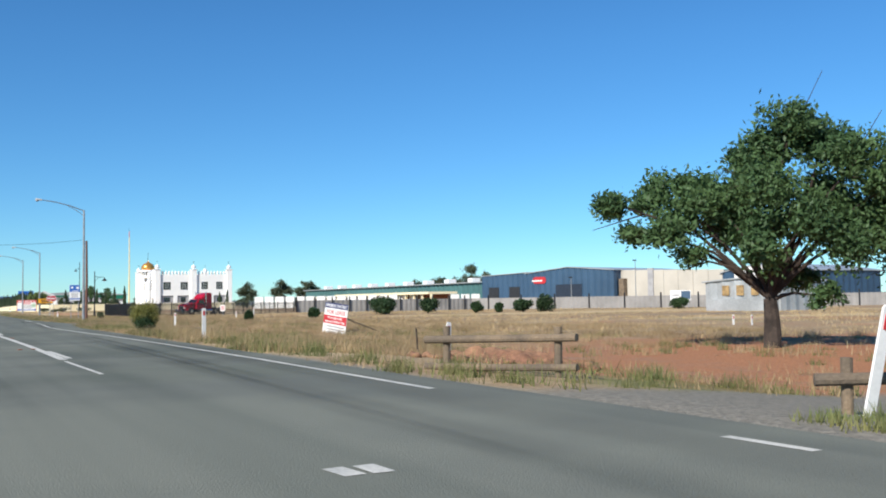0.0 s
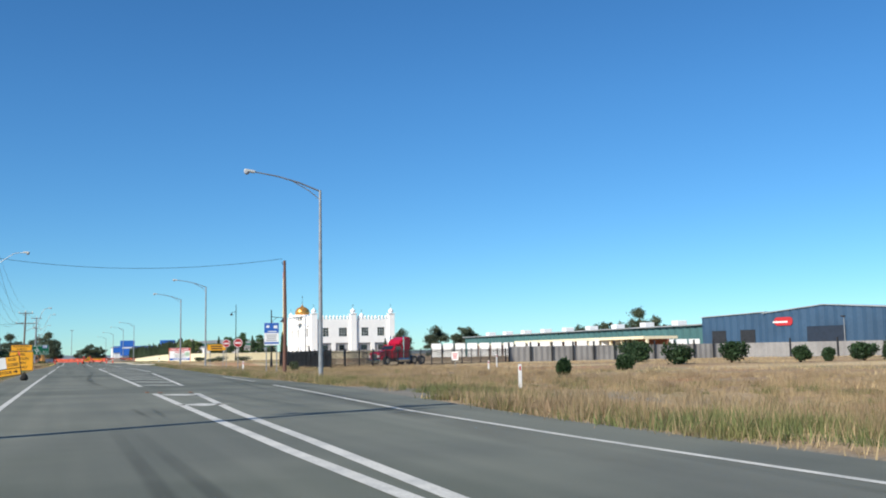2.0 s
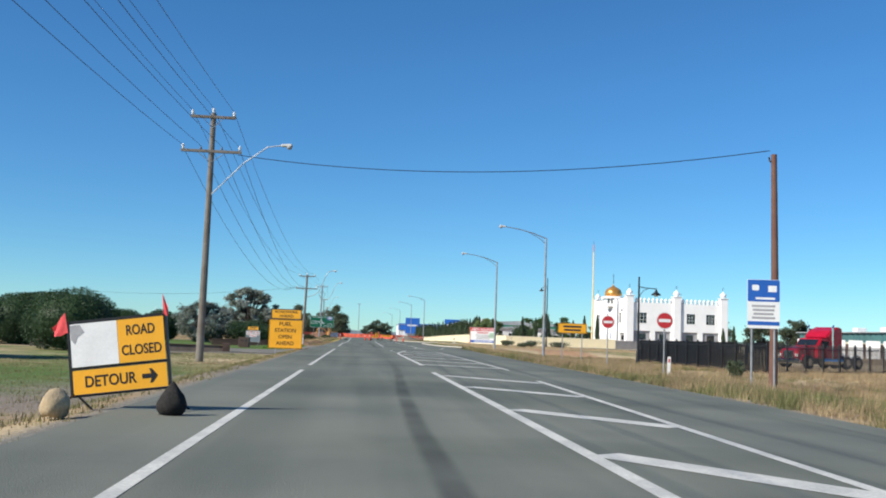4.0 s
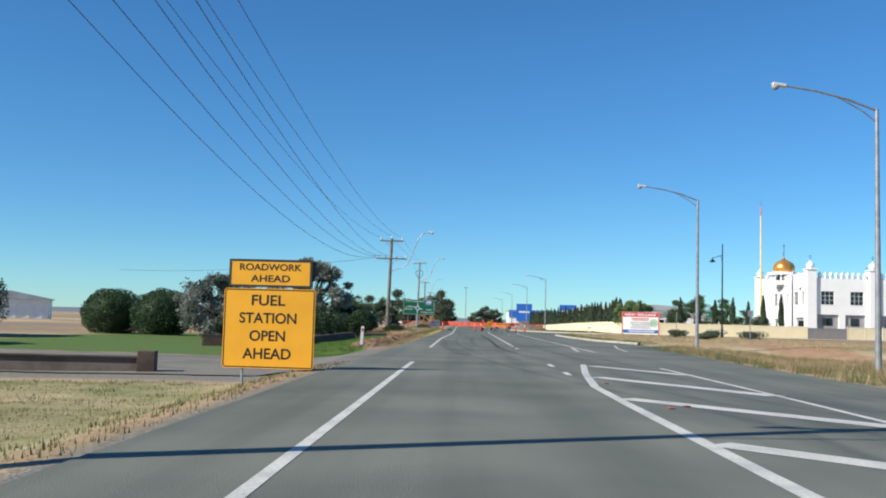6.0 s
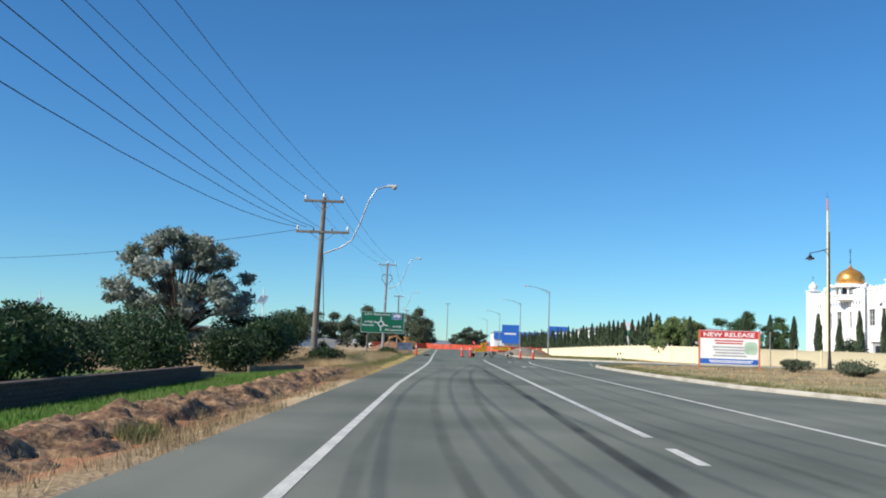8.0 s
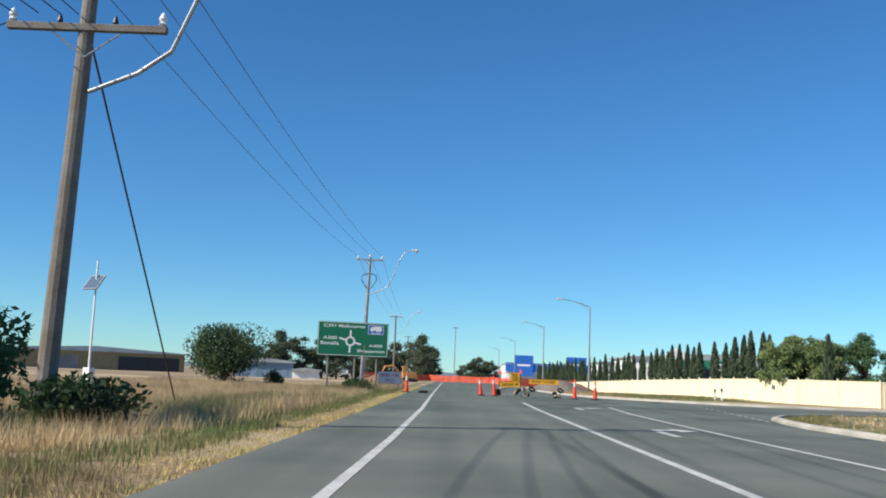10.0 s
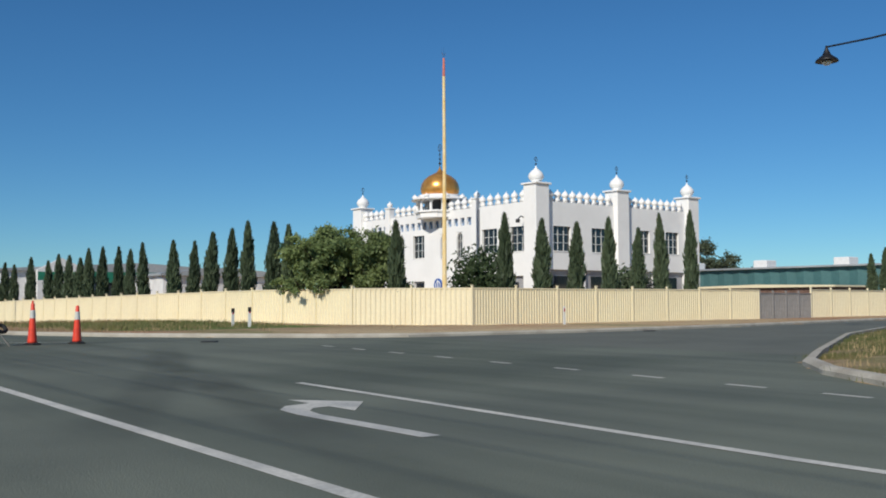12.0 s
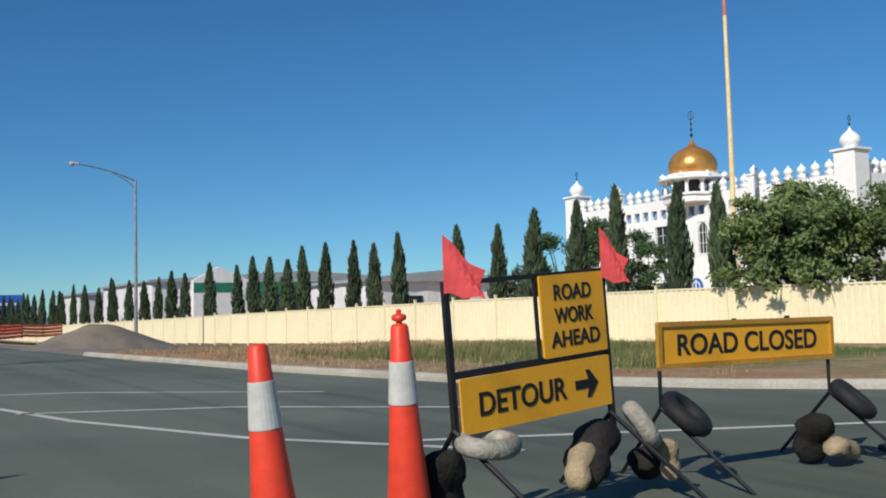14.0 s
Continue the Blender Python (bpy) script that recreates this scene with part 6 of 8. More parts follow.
def slung_bag(x, y, z, length, r, tilt, rz, material, label):
    """A long half-filled bag lying over a sign leg, pinched where it hangs."""
    bm = bmesh.new()
    bmesh.ops.create_icosphere(bm, subdivisions=3, radius=1)
    for v in bm.verts:
        u = v.co.x
        waist = 1 - 0.3 * math.exp(-(u * 4) ** 2)
        n = 1 + 0.2 * noise.noise(v.co * 2.3 + Vector((x * 3, y * 3, 0)))
        flat_end = math.copysign(min(abs(u), 0.88), u)
        v.co = Vector((flat_end * length / 2, v.co.y * r * waist * n, v.co.z * r * 0.8 * waist * n - 0.12 * length * u * u))
    ob = solid("sandbag", bm, material, label, "sandbag", "sandbags on the sign legs", smooth=True)
    ob.matrix_world = pose(x, y, z, 0, tilt, rz)
    return ob


M_OLDTYRE = mat("dusty_tyre", (0.36, 0.34, 0.29), 0.95, 0.2, 4.0, 40.0, 0.5)


def slung_tyre(material, label, r=0.185, w=0.05):
    """An old tyre with a blocky tread, flat on its side."""
    bm = bmesh.new()
    n, m = 26, 10
    rings = []
    for i in range(n):
        a = 2 * math.pi * i / n
        ring = []
        for j in range(m):
            c = 2 * math.pi * j / m
            q = r - 0.045 + 0.045 * math.cos(c) * (1.0 + 0.04 * (i % 2))
            ring.append(bm.verts.new((q * 1.05 * math.cos(a), q * 0.92 * math.sin(a), w * math.sin(c))))
        rings.append(ring)
    for i in range(n):
        a, b2 = rings[i], rings[(i + 1) % n]
        for j in range(m):
            bm.faces.new((a[j], b2[j], b2[(j + 1) % m], a[(j + 1) % m]))
    ob = solid("old_tyre", bm, material, label, "tyre", "tyres on sign legs", smooth=True)
    return ob


PALE_TYRE, BLACK_TYRE = "dusty pale tyre slung over a sign leg", "old black tyre slung over a sign leg"
# (place, how the tyre lies, size)
for x, y, z, lie, turn, r, pale in ((10.18, 233.3, 0.43, 82, 10, 0.17, True), (11.33, 233.42, 0.42, 32, 55, 0.165, True), (11.78, 233.5, 0.44, 48, 30, 0.19, False), (13.3, 233.42, 0.43, 48, 30, 0.19, False)):
    ob = slung_tyre(M_OLDTYRE if pale else M_TYRE, PALE_TYRE if pale else BLACK_TYRE, r)
    ob.matrix_world = Matrix.Translation((x, y, z)) @ Matrix.Rotation(radians(turn), 4, "Z") @ Matrix.Rotation(radians(90 - lie), 4, "X")
for x, y, z, length, r, tilt, rz in ((10.0, 233.46, 0.24, 0.4, 0.14, 70, 70), (11.02, 233.5, 0.3, 0.46, 0.15, -48, 20), (11.55, 233.62, 0.17, 0.36, 0.12, 20, 40), (13.02, 233.55, 0.2, 0.4, 0.14, 60, 60)):
    slung_bag(x, y, z, length, r, tilt, rz, M_RUBBER, "black rubber sandbag slung over a sign leg")
for x, y, z, length, r, tilt, rz in ((10.88, 233.44, 0.24, 0.3, 0.085, -60, 20), (11.52, 233.4, 0.22, 0.28, 0.07, 70, 30), (13.12, 233.4, 0.13, 0.42, 0.09, 12, 10)):
    slung_bag(x, y, z, length, r, tilt, rz, M_SACK, "tan cloth sandbag slung over a sign leg")

# for-lease board leaning on a prop
g = thing("lease_sign", 24.25, 48.15, -0.56, -86, "leaning white, navy and red for-lease board propped in dry grass", "billboard")
LEAN_M = Matrix.Rotation(radians(4.0), 4, "Y") @ Matrix.Rotation(radians(-6), 4, "X")
for ob in (plate("board", g, -1.22, 0.0, 1.22, 1.55, M_SIGNWHITE, 0.005, 0, 0.02), plate("navy_band", g, -1.22, 1.3, 1.22, 1.55, mat("navy_print", (0.02, 0.03, 0.12), 0.5, 0.05), 0.004, -0.004, 0.003), plate("red_band", g, -1.22, 0.55, 1.22, 0.95, M_REDPRINT, 0.004, -0.004, 0.003),
           words("lettering", "EXPRESSIONS OF INTEREST", M_SIGNWHITE, g, 0, 1.425, -0.004, 2.25, 0.14), words("lettering", "FOR LEASE", M_REDPRINT, g, 0.05, 1.12, 0.0, 1.95, 0.2),
           words("lettering", "Prime high traffic", M_SIGNWHITE, g, 0.0, 0.83, -0.004, 1.55, 0.14), words("lettering", "exposure 9,000m\u00b2 Site", M_SIGNWHITE, g, 0.0, 0.65, -0.004, 2.1, 0.14), bars("small_print", M_GREYBAND, g, 0.1, 0.3, 0.0, 1.9, 0.4, 3)):
    ob.matrix_basis = LEAN_M @ ob.matrix_basis
part("prop", tube(bmesh.new(), [(1.05, 0.12, 0.85), (1.3, 2.3, 0.0)], 0.035, n=6), M_TIMBER, g)

# small site notice in the grass
g = thing("site_notice", 38.1, 117.4, height(38.1, 117.4), -40, "small white site notice on a post", "sign")
b = plate("board", g, -0.3, 0.75, 0.3, 1.45, M_SIGNWHITE)
bars("small_print", M_REDPRINT, b, 0, 1.1, 0.0, 0.45, 0.5, 4)
leg(g, 0, -0.2, 1.2)

# release billboard
g = thing("release_billboard", 24.8, 208.8, 0.06, -18, "white and red new release billboard with orange posts", "billboard")
b = plate("board", g, -1.72, 0.35, 1.72, 2.42, M_SIGNWHITE, 0.01, 0, 0.03)
plate("header_band", g, -1.7, 1.95, 1.7, 2.4, M_REDPRINT, 0.005, -0.006, 0.004)
words("lettering", "NEW RELEASE", M_SIGNWHITE, g, 0, 2.17, -0.006, 3.0, 0.26)
plate("footer_band", g, -1.7, 0.38, 1.7, 0.7, M_BLUESIGN, 0.005, -0.006, 0.004)
bars("small_print", M_REDPRINT, b, 0, 1.72, 0.0, 1.7, 0.3, 2)
bars("small_print", M_GREYBAND, b, 0.05, 1.15, 0.0, 2.0, 0.7, 4)
bars("footer_print", M_SIGNWHITE, b, 0.1, 0.54, -0.006, 2.6, 0.18, 2)
plate("map_patch", g, 0.9, 1.0, 1.65, 1.75, mat("pale_green_print", (0.4, 0.55, 0.4), 0.5, 0.1), 0.2, -0.005, 0.004)
for x in (-1.76, 1.76):
    part("post", box(bmesh.new(), x - 0.05, -0.02, -0.3, x + 0.05, 0.08, 2.45), mat("orange_post", (0.6, 0.17, 0.08), 0.6, 0.1), g)

# orchard price board and brick letterbox
g = thing("orchard_board", -0.55, 154.3, -0.22, -8, "grey roadside fruit board with red words and a yellow header", "sign")
b = plate("board", g, -0.55, 0.32, 0.55, 1.18, mat("slate_board", (0.16, 0.2, 0.22), 0.6, 0.08), 0.01, 0, 0.04)
part("board_edge", ringed(bmesh.new(), -0.57, 0.3, 0.57, 1.2, 0.012, 0.03, -0.012, 0.04), M_STEEL, b)
for x, z, w, s in ((-0.24, 1.06, 0.52, "APPLES"), (0.29, 1.06, 0.44, "PEARS"), (-0.25, 0.9, 0.52, "PEACHES"), (0.29, 0.9, 0.48, "PLUMS"), (0.02, 0.76, 0.56, "NECTARINES")):
    s2 = plate("name_slat", g, x - w / 2, z - 0.065, x + w / 2, z + 0.065, M_SIGNWHITE, 0.004, -0.012, 0.011)
    words("lettering", s, M_REDPRINT, s2, x, z, -0.012, w * 0.84, 0.09)
h2 = plate("header", g, -0.4, 1.22, 0.4, 1.48, M_YELLOW, 0.004, 0, 0.02)
bars("small_print", M_DARK, h2, 0, 1.41, 0.0, 0.5, 0.11, 1)
words("lettering", "ORCHARD", M_DARK, h2, 0.0, 1.29, 0.0, 0.62, 0.085)
for x in (-0.5, 0.5):
    bm = tube(bmesh.new(), [(x, 0.03, 0.35), (x - 0.1, -0.15, -0.05)], 0.018, n=6)
    tube(bm, [(x, 0.03, 0.35), (x + 0.1, 0.3, -0.05)], 0.018, n=6)
    part("trestle_leg", bm, M_STEEL, g)
part("wheel", tube(bmesh.new(), [(-0.5, -0.1, 0.1), (-0.4, -0.1, 0.1)], 0.1, n=12), M_TYRE, g)

g = thing("brick_letterbox", -0.98, 152.4, -0.32, -4, "brown brick letterbox with a dark slot", "letterbox")
body = part("core", box(bmesh.new(), -0.39, -0.24, 0, 0.39, 0.24, 0.7), M_MORTAR, g)
brick = finish("brick", box(bmesh.new(), -0.112, -0.01, -0.035, 0.112, 0.01, 0.035), M_BRICK)
for row in range(8):
    for k in range(4 if row % 2 else 3):
        x = -0.355 + 0.236 * k + (0.0 if row % 2 else 0.118)
        if abs(x) < 0.3 or row % 2:
            piece("brick", brick, body, pose(min(0.275, max(-0.275, x)), -0.245, 0.05 + 0.086 * row))
    for k in range(2):
        piece("brick", brick, body, pose(0.395, -0.12 + 0.24 * k, 0.05 + 0.086 * row, 0, 0, 90))
part("cap", box(bmesh.new(), -0.42, -0.27, 0.7, 0.42, 0.27, 0.76, 0.01), M_BRICK, g)
part("slot", box(bmesh.new(), -0.25, -0.262, 0.48, 0.0, -0.256, 0.54), M_BLACK, g)
part("box_door", box(bmesh.new(), 0.1, -0.262, 0.4, 0.3, -0.256, 0.58), M_DARK, g)

# green direction sign with the roundabout diagram
g = thing("direction_sign", 2.02, 234.2, height(2.02, 234.2), 9, "large green direction sign with a white roundabout diagram", "road sign")
ZB = 1.95
b = plate("board", g, -1.92, ZB, 1.92, ZB + 1.84, M_GREENSIGN, 0.06, 0, 0.03)
part("border", ringed(bmesh.new(), -1.9, ZB + 0.02, 1.9, ZB + 1.82, 0.05, 0.025, -0.004, 0.0), M_SIGNWHITE, b)
for s, x, z, w, h in (("C391 Melbourne", -0.5, 1.62, 2.25, 0.17), ("A300", -1.25, 0.96, 0.75, 0.17), ("Benalla", -1.25, 0.67, 1.0, 0.18), ("A300", 1.25, 0.6, 0.75, 0.15), ("Shepparton", 1.0, 0.28, 1.5, 0.2)):
    words("lettering", s, M_SIGNWHITE, b, x, ZB + z, 0.0, w, h)
bm = bmesh.new()
cx, cz = -0.15, ZB + 0.8
ringed(bm, cx - 0.27, cz - 0.27, cx + 0.27, cz + 0.27, 0.268, 0.1, -0.006, 0.0, 6)
for ang, ln in ((90, 0.6), (165, 0.62), (-15, 0.62), (-92, 0.62)):
    d, s2 = Vector((math.cos(radians(ang)), 0, math.sin(radians(ang)))), Vector((-math.sin(radians(ang)), 0, math.cos(radians(ang)))) * 0.05
    q0, q1 = Vector((cx, -0.007, cz)) + d * 0.24, Vector((cx, -0.007, cz)) + d * ln
    bm.faces.new([bm.verts.new(v) for v in (q0 - s2, q1 - s2, q1 + s2, q0 + s2)])
part("roundabout_diagram", bm, M_SIGNWHITE, b)
b2 = plate("truck_panel", g, 0.78, ZB + 1.2, 1.66, ZB + 1.74, M_BLUESIGN, 0.03, -0.008, 0.007)
part("panel_border", ringed(bmesh.new(), 0.8, ZB + 1.22, 1.64, ZB + 1.72, 0.02, 0.02, -0.011, -0.008), M_SIGNWHITE, b2)
bm = prism(bmesh.new(), [(0.92, ZB + 1.42), (0.92, ZB + 1.55), (0.98, ZB + 1.62), (1.12, ZB + 1.62), (1.12, ZB + 1.66), (1.54, ZB + 1.66), (1.54, ZB + 1.42)], -0.012, -0.008)
for x in (1.0, 1.3, 1.45):
    prism(bm, [(x + 0.05 * math.cos(k), ZB + 1.4 + 0.05 * math.sin(k)) for k in [2 * math.pi * i / 10 for i in range(10)]], -0.0125, -0.008)
part("truck_symbol", bm, M_SIGNWHITE, b2)
bars("panel_print", M_SIGNWHITE, b2, 1.22, ZB + 1.28, -0.008, 0.5, 0.06, 1)
for x in (-1.3, 0.15, 1.35):
    leg(g, x, -0.3, ZB + 1.6, 0.06, 0.1, M_POLEWOOD)
bm = tube(bmesh.new(), [(0.45, -0.4, -0.2), (0.62, -0.35, ZB + 0.65)], 0.03, 0.025, 6)
part("bracing_stake", bm, M_TIMBER, g)

g = thing("diesel_sign", 4.05, 235.3, height(4.05, 235.3), 4, "white diesel fuel only board with red letters", "sign")
b = plate("board", g, -0.63, 0.45, 0.63, 1.1, M_SIGNWHITE, 0.01, 0, 0.02)
part("board_edge", ringed(bmesh.new(), -0.64, 0.44, 0.64, 1.11, 0.012, 0.02, -0.004, 0.02), M_REDPRINT, b)
words("lettering", "DIESEL FUEL", M_REDPRINT, b, 0, 0.9, 0.0, 1.08, 0.17)
words("lettering", "ONLY", M_REDPRINT, b, 0, 0.63, 0.0, 0.5, 0.17)
leg(g, -0.45, -0.2, 0.9, 0.025)
leg(g, 0.45, -0.2, 0.9, 0.025)

# blue project board, no-entry discs, second roadwork board
g = thing("project_board", 20.32, 107.0, -0.26, -12, "blue and white government project board on steel posts", "road sign")
b = plate("board", g, -0.5, 1.9, 0.5, 3.45, M_SIGNWHITE, 0.05, 0, 0.02)
plate("blue_header", g, -0.49, 2.75, 0.49, 3.44, M_BLUESIGN, 0.04, -0.005, 0.004)
plate("blue_footer", g, -0.49, 2.0, 0.49, 2.12, M_BLUESIGN, 0.01, -0.005, 0.004)
bars("header_print", M_SIGNWHITE, b, 0.05, 2.85, -0.005, 0.6, 0.12, 1)
plate("crest", g, -0.36, 3.1, -0.14, 3.28, M_SIGNWHITE, 0.05, -0.007, 0.003)
plate("state_mark", g, 0.14, 3.06, 0.4, 3.26, M_SIGNWHITE, 0.01, -0.007, 0.003)
bars("small_print", M_GREYBAND, b, 0, 2.42, 0.0, 0.72, 0.5, 4)
leg(g, -0.35, -0.3, 3.2, 0.035)
leg(g, 0.35, -0.3, 3.2, 0.035)
for x, y, z in ((19.8, 124.0, 2.03), (18.94, 112.6, 1.91)):
    h0 = height(x, y)
    g = thing("no_entry_sign", x, y, h0, -5, "round red and white no-entry sign on a post", "road sign", "no-entry signs")
    p = part("disc", prism(bmesh.new(), [(0.33 * math.cos(a), z - h0 + 0.33 * math.sin(a)) for a in [2 * math.pi * k / 28 for k in range(28)]], 0, 0.015), M_SIGNWHITE, g)
    part("red_disc", prism(bmesh.new(), [(0.29 * math.cos(a), z - h0 + 0.29 * math.sin(a)) for a in [2 * math.pi * k / 28 for k in range(28)]], -0.004, 0), M_REDPRINT, p)
    part("white_bar", box(bmesh.new(), -0.22, -0.008, z - h0 - 0.06, 0.22, -0.004, z - h0 + 0.06), M_SIGNWHITE, p)
    leg(g, 0, -0.3, z - h0, 0.03, 0.05, M_STEEL)
g = thing("roadwork_board", 20.57, 135.2, -0.24, -4, "low yellow roadwork board on two posts", "road sign")
b = plate("board", g, -0.88, 1.75, 0.88, 2.35, M_YELLOW, 0.02, 0, 0.02, 0.02)
bars("small_print", M_DARK, b, 0, 2.05, 0.0, 1.1, 0.42, 2)
leg(g, -0.6, -0.3, 2.2, 0.03)
leg(g, 0.6, -0.3, 2.2, 0.03)
# grey back of a sign at the corner, and a bare sign post on the verge
g = thing("give_way_sign", 30.2, 217.2, 0.1, 70, "grey back of a give-way sign on a steel post", "road sign")
leg(g, 0, -0.3, 2.6, 0.03)
part("plate", prism(bmesh.new(), [(-0.38, 2.55), (0.38, 2.55), (0.0, 1.9)], 0.0, 0.012), M_STEEL, g)
g = thing("street_sign", 29.0, 187.0, 0.0, 0, "slim steel sign post with a small plate", "road sign")
leg(g, 0, -0.3, 2.5, 0.03)
plate("plate", g, -0.2, 2.05, 0.2, 2.5, M_STEEL, 0.03)

# ---- poles, lamps, wires ----
def lamp_head(parent, x, y, z, d):
    """A flat street-light head on the end of an arm that points along d."""
    d = Vector(d).normalized()
    bm = bmesh.new()
    box(bm, -0.06, -0.09, -0.07, 0.42, 0.09, 0.05, 0.03)
    ob = part("lamp_housing", bm, M_SILVER, parent)
    ob.matrix_basis = Matrix.Translation((x, y, z)) @ d.to_track_quat("X", "Z").to_matrix().to_4x4()
    g2 = lathe(bmesh.new(), [(0.03, -0.13), (0.09, -0.1), (0.12, -0.04), (0.12, 0.0)], 12, (0.3, 0, -0.06))
    part("lens", g2, M_GREYBAND, ob, "pale glass lens", True)
    return ob


def street_lamp(x, y, z=None, high=8.4):
    z = height(x, y) if z is None else z
    t = thing("street_lamp", x, y, z, 0, "tall galvanised street lamp with a raked arm", "street lamp", "street lamps")
    top = high - z
    part("pole", tube(bmesh.new(), [(0, 0, -0.1), (0, 0, top)], 0.11, 0.06, 12), M_STEEL, t)
    part("base_plate", box(bmesh.new(), -0.2, -0.2, -0.05, 0.2, 0.2, 0.03), M_STEEL, t)
    pts = [(0, 0, top - 0.05), (-1.0, -0.05, top + 0.3), (-2.0, -0.1, top + 0.53), (-3.1, -0.15, top + 0.68)]
    part("arm", tube(bmesh.new(), pts, 0.04, 0.03, 8), M_STEEL, t)
    part("strut", tube(bmesh.new(), [(0, 0, top - 0.45), (-0.5, -0.02, top - 0.06), (-1.3, -0.06, top + 0.36)], 0.022, n=6), M_STEEL, t)
    lamp_head(t, -3.05, -0.15, top + 0.68, (-1, -0.05, 0.12))
    return t


for x, y, high in ((17.82, 83.0, 8.4), (20.88, 145.75, 8.4), (20.77, 169.35, 8.4), (21.8, 282.2, 8.75), (21.95, 333.0, 9.2), (22.0, 400, 9.4), (22, 470, 9.4)):
    street_lamp(x, y, None, high)

g = thing("light_mast", 8.2, 352, 0, 0, "slender far light mast beyond the works", "street lamp")
part("pole", tube(bmesh.new(), [(0, 0, 0), (0, 0, 9.5)], 0.1, 0.07, 8), M_STEEL, g)
part("crosshead", box(bmesh.new(), -0.5, -0.1, 9.4, 0.5, 0.1, 9.55), M_STEEL, g)


def heritage_lamp(x, y, tall, reach, ang):
    t = thing("heritage_lamp", x, y, height(x, y), ang, "black heritage street lamp with a curved bracket", "street lamp", "heritage lamps")
    part("pole", tube(bmesh.new(), [(0, 0, -0.1), (0, 0, tall * 0.5), (0, 0, tall)], 0.1, 0.06, 12), M_BLACK, t)
    zz = tall * 0.87
    part("bracket", tube(bmesh.new(), [(0, 0, zz + 0.1), (reach * 0.5, 0, zz + 0.02), (reach, 0, zz)], 0.035, 0.03, 8), M_BLACK, t)
    part("scroll", tube(bmesh.new(), [(0, 0, zz - 0.9), (0.12, 0, zz - 0.45), (0.4, 0, zz - 0.12), (0.8, 0, zz + 0.03)], 0.025, n=6), M_BLACK, t)
    sh = lathe(bmesh.new(), [(0.03, 0.1), (0.05, 0.0), (0.1, -0.12), (0.14, -0.2), (0.34, -0.36), (0.36, -0.42), (0.3, -0.4)], 18, (reach, 0, zz - 0.06))
    part("shade", sh, M_BLACK, t, smooth=True)
    part("lamp_glass", lathe(bmesh.new(), [(0.06, -0.3), (0.16, -0.44), (0.1, -0.52)], 12, (reach, 0, zz - 0.06)), M_SIGNWHITE, t)
    part("collar", lathe(bmesh.new(), [(0.16, 0), (0.17, 0.1), (0.12, 0.9), (0.1, 1.0)], 12), M_BLACK, t)
    return t


heritage_lamp(36.3, 222.2, 10.4, 2.8, 98)
heritage_lamp(28.14, 146.9, 6.4, 1.3, 0)


def power_pole(x, y, tall, z=-0.3, lean=0.0, wood=M_POLEWOOD, arms=2, lamp=True, kit=False):
    t = thing("power_pole", x, y, z, 0, "weathered wooden power pole with crossarms and a lamp bracket" if lamp else "weathered wooden power pole with crossarms", "power pole", "power poles")
    H = tall - z
    part("pole", tube(bmesh.new(), [(-lean, 0, -0.3), (0, 0, H)], 0.17, 0.11, 12), wood, t)
    for k in range(arms):
        zz, w = (H - 0.18, 0.97) if k == 0 else (H - 1.7, 1.3)
        a = part("crossarm", box(bmesh.new(), -w, -0.14, zz - 0.06, w, -0.03, zz + 0.06, 0.01), wood, t)
        for s in ((-1, 1) if k else (-1, 0, 1)):
            xx = s * (w - 0.08) if s else 0
            part("insulator", lathe(bmesh.new(), [(0.02, 0), (0.07, 0.04), (0.04, 0.08), (0.07, 0.12), (0.04, 0.2), (0.01, 0.24)], 10, (xx, -0.085, zz + 0.06 if s else H)), M_SIGNWHITE, a)
            if k:
                part("insulator", lathe(bmesh.new(), [(0.02, 0), (0.05, 0.04), (0.03, 0.12), (0.01, 0.16)], 8, (s * 0.45, -0.085, zz + 0.06)), M_DARK, a)
        part("brace", tube(bmesh.new(), [(-w * 0.45, -0.1, zz - 0.06), (0, -0.12, zz - 0.5)], 0.015, n=5), M_STEEL, a)
        part("brace", tube(bmesh.new(), [(w * 0.45, -0.1, zz - 0.06), (0, -0.12, zz - 0.5)], 0.015, n=5), M_STEEL, a)
    if lamp == "straight":
        part("lamp_arm", tube(bmesh.new(), [(0.1, -0.1, H - 3.6), (1.5, -0.5, H - 2.2), (2.5, -0.8, H - 1.52), (3.2, -1.0, H - 1.45)], 0.025, n=8), M_STEEL, t)
        lamp_head(t, 3.15, -1.0, H - 1.45, (1, -0.2, 0.02))
    elif lamp:
        part("lamp_arm", tube(bmesh.new(), [(0.1, -0.05, H - 2.75), (0.9, -0.15, H - 2.45), (1.45, -0.25, H - 2.1), (1.85, -0.35, H - 1.2), (2.25, -0.45, H - 0.1), (2.6, -0.5, H + 0.45), (3.2, -0.55, H + 0.6)], 0.036, n=8), M_STEEL, t)
        lamp_head(t, 3.15, -0.55, H + 0.6, (1, -0.1, 0.02))
    if kit:
        for s in (-1, 1):
            part("switch_loop", tube(bmesh.new(), [(s * 0.12, -0.1, H - 1.2), (s * 0.5, -0.15, H - 1.35), (s * 0.55, -0.15, H - 1.7), (s * 0.15, -0.1, H - 2.3)], 0.035, n=6), M_DARK, t)
    return t


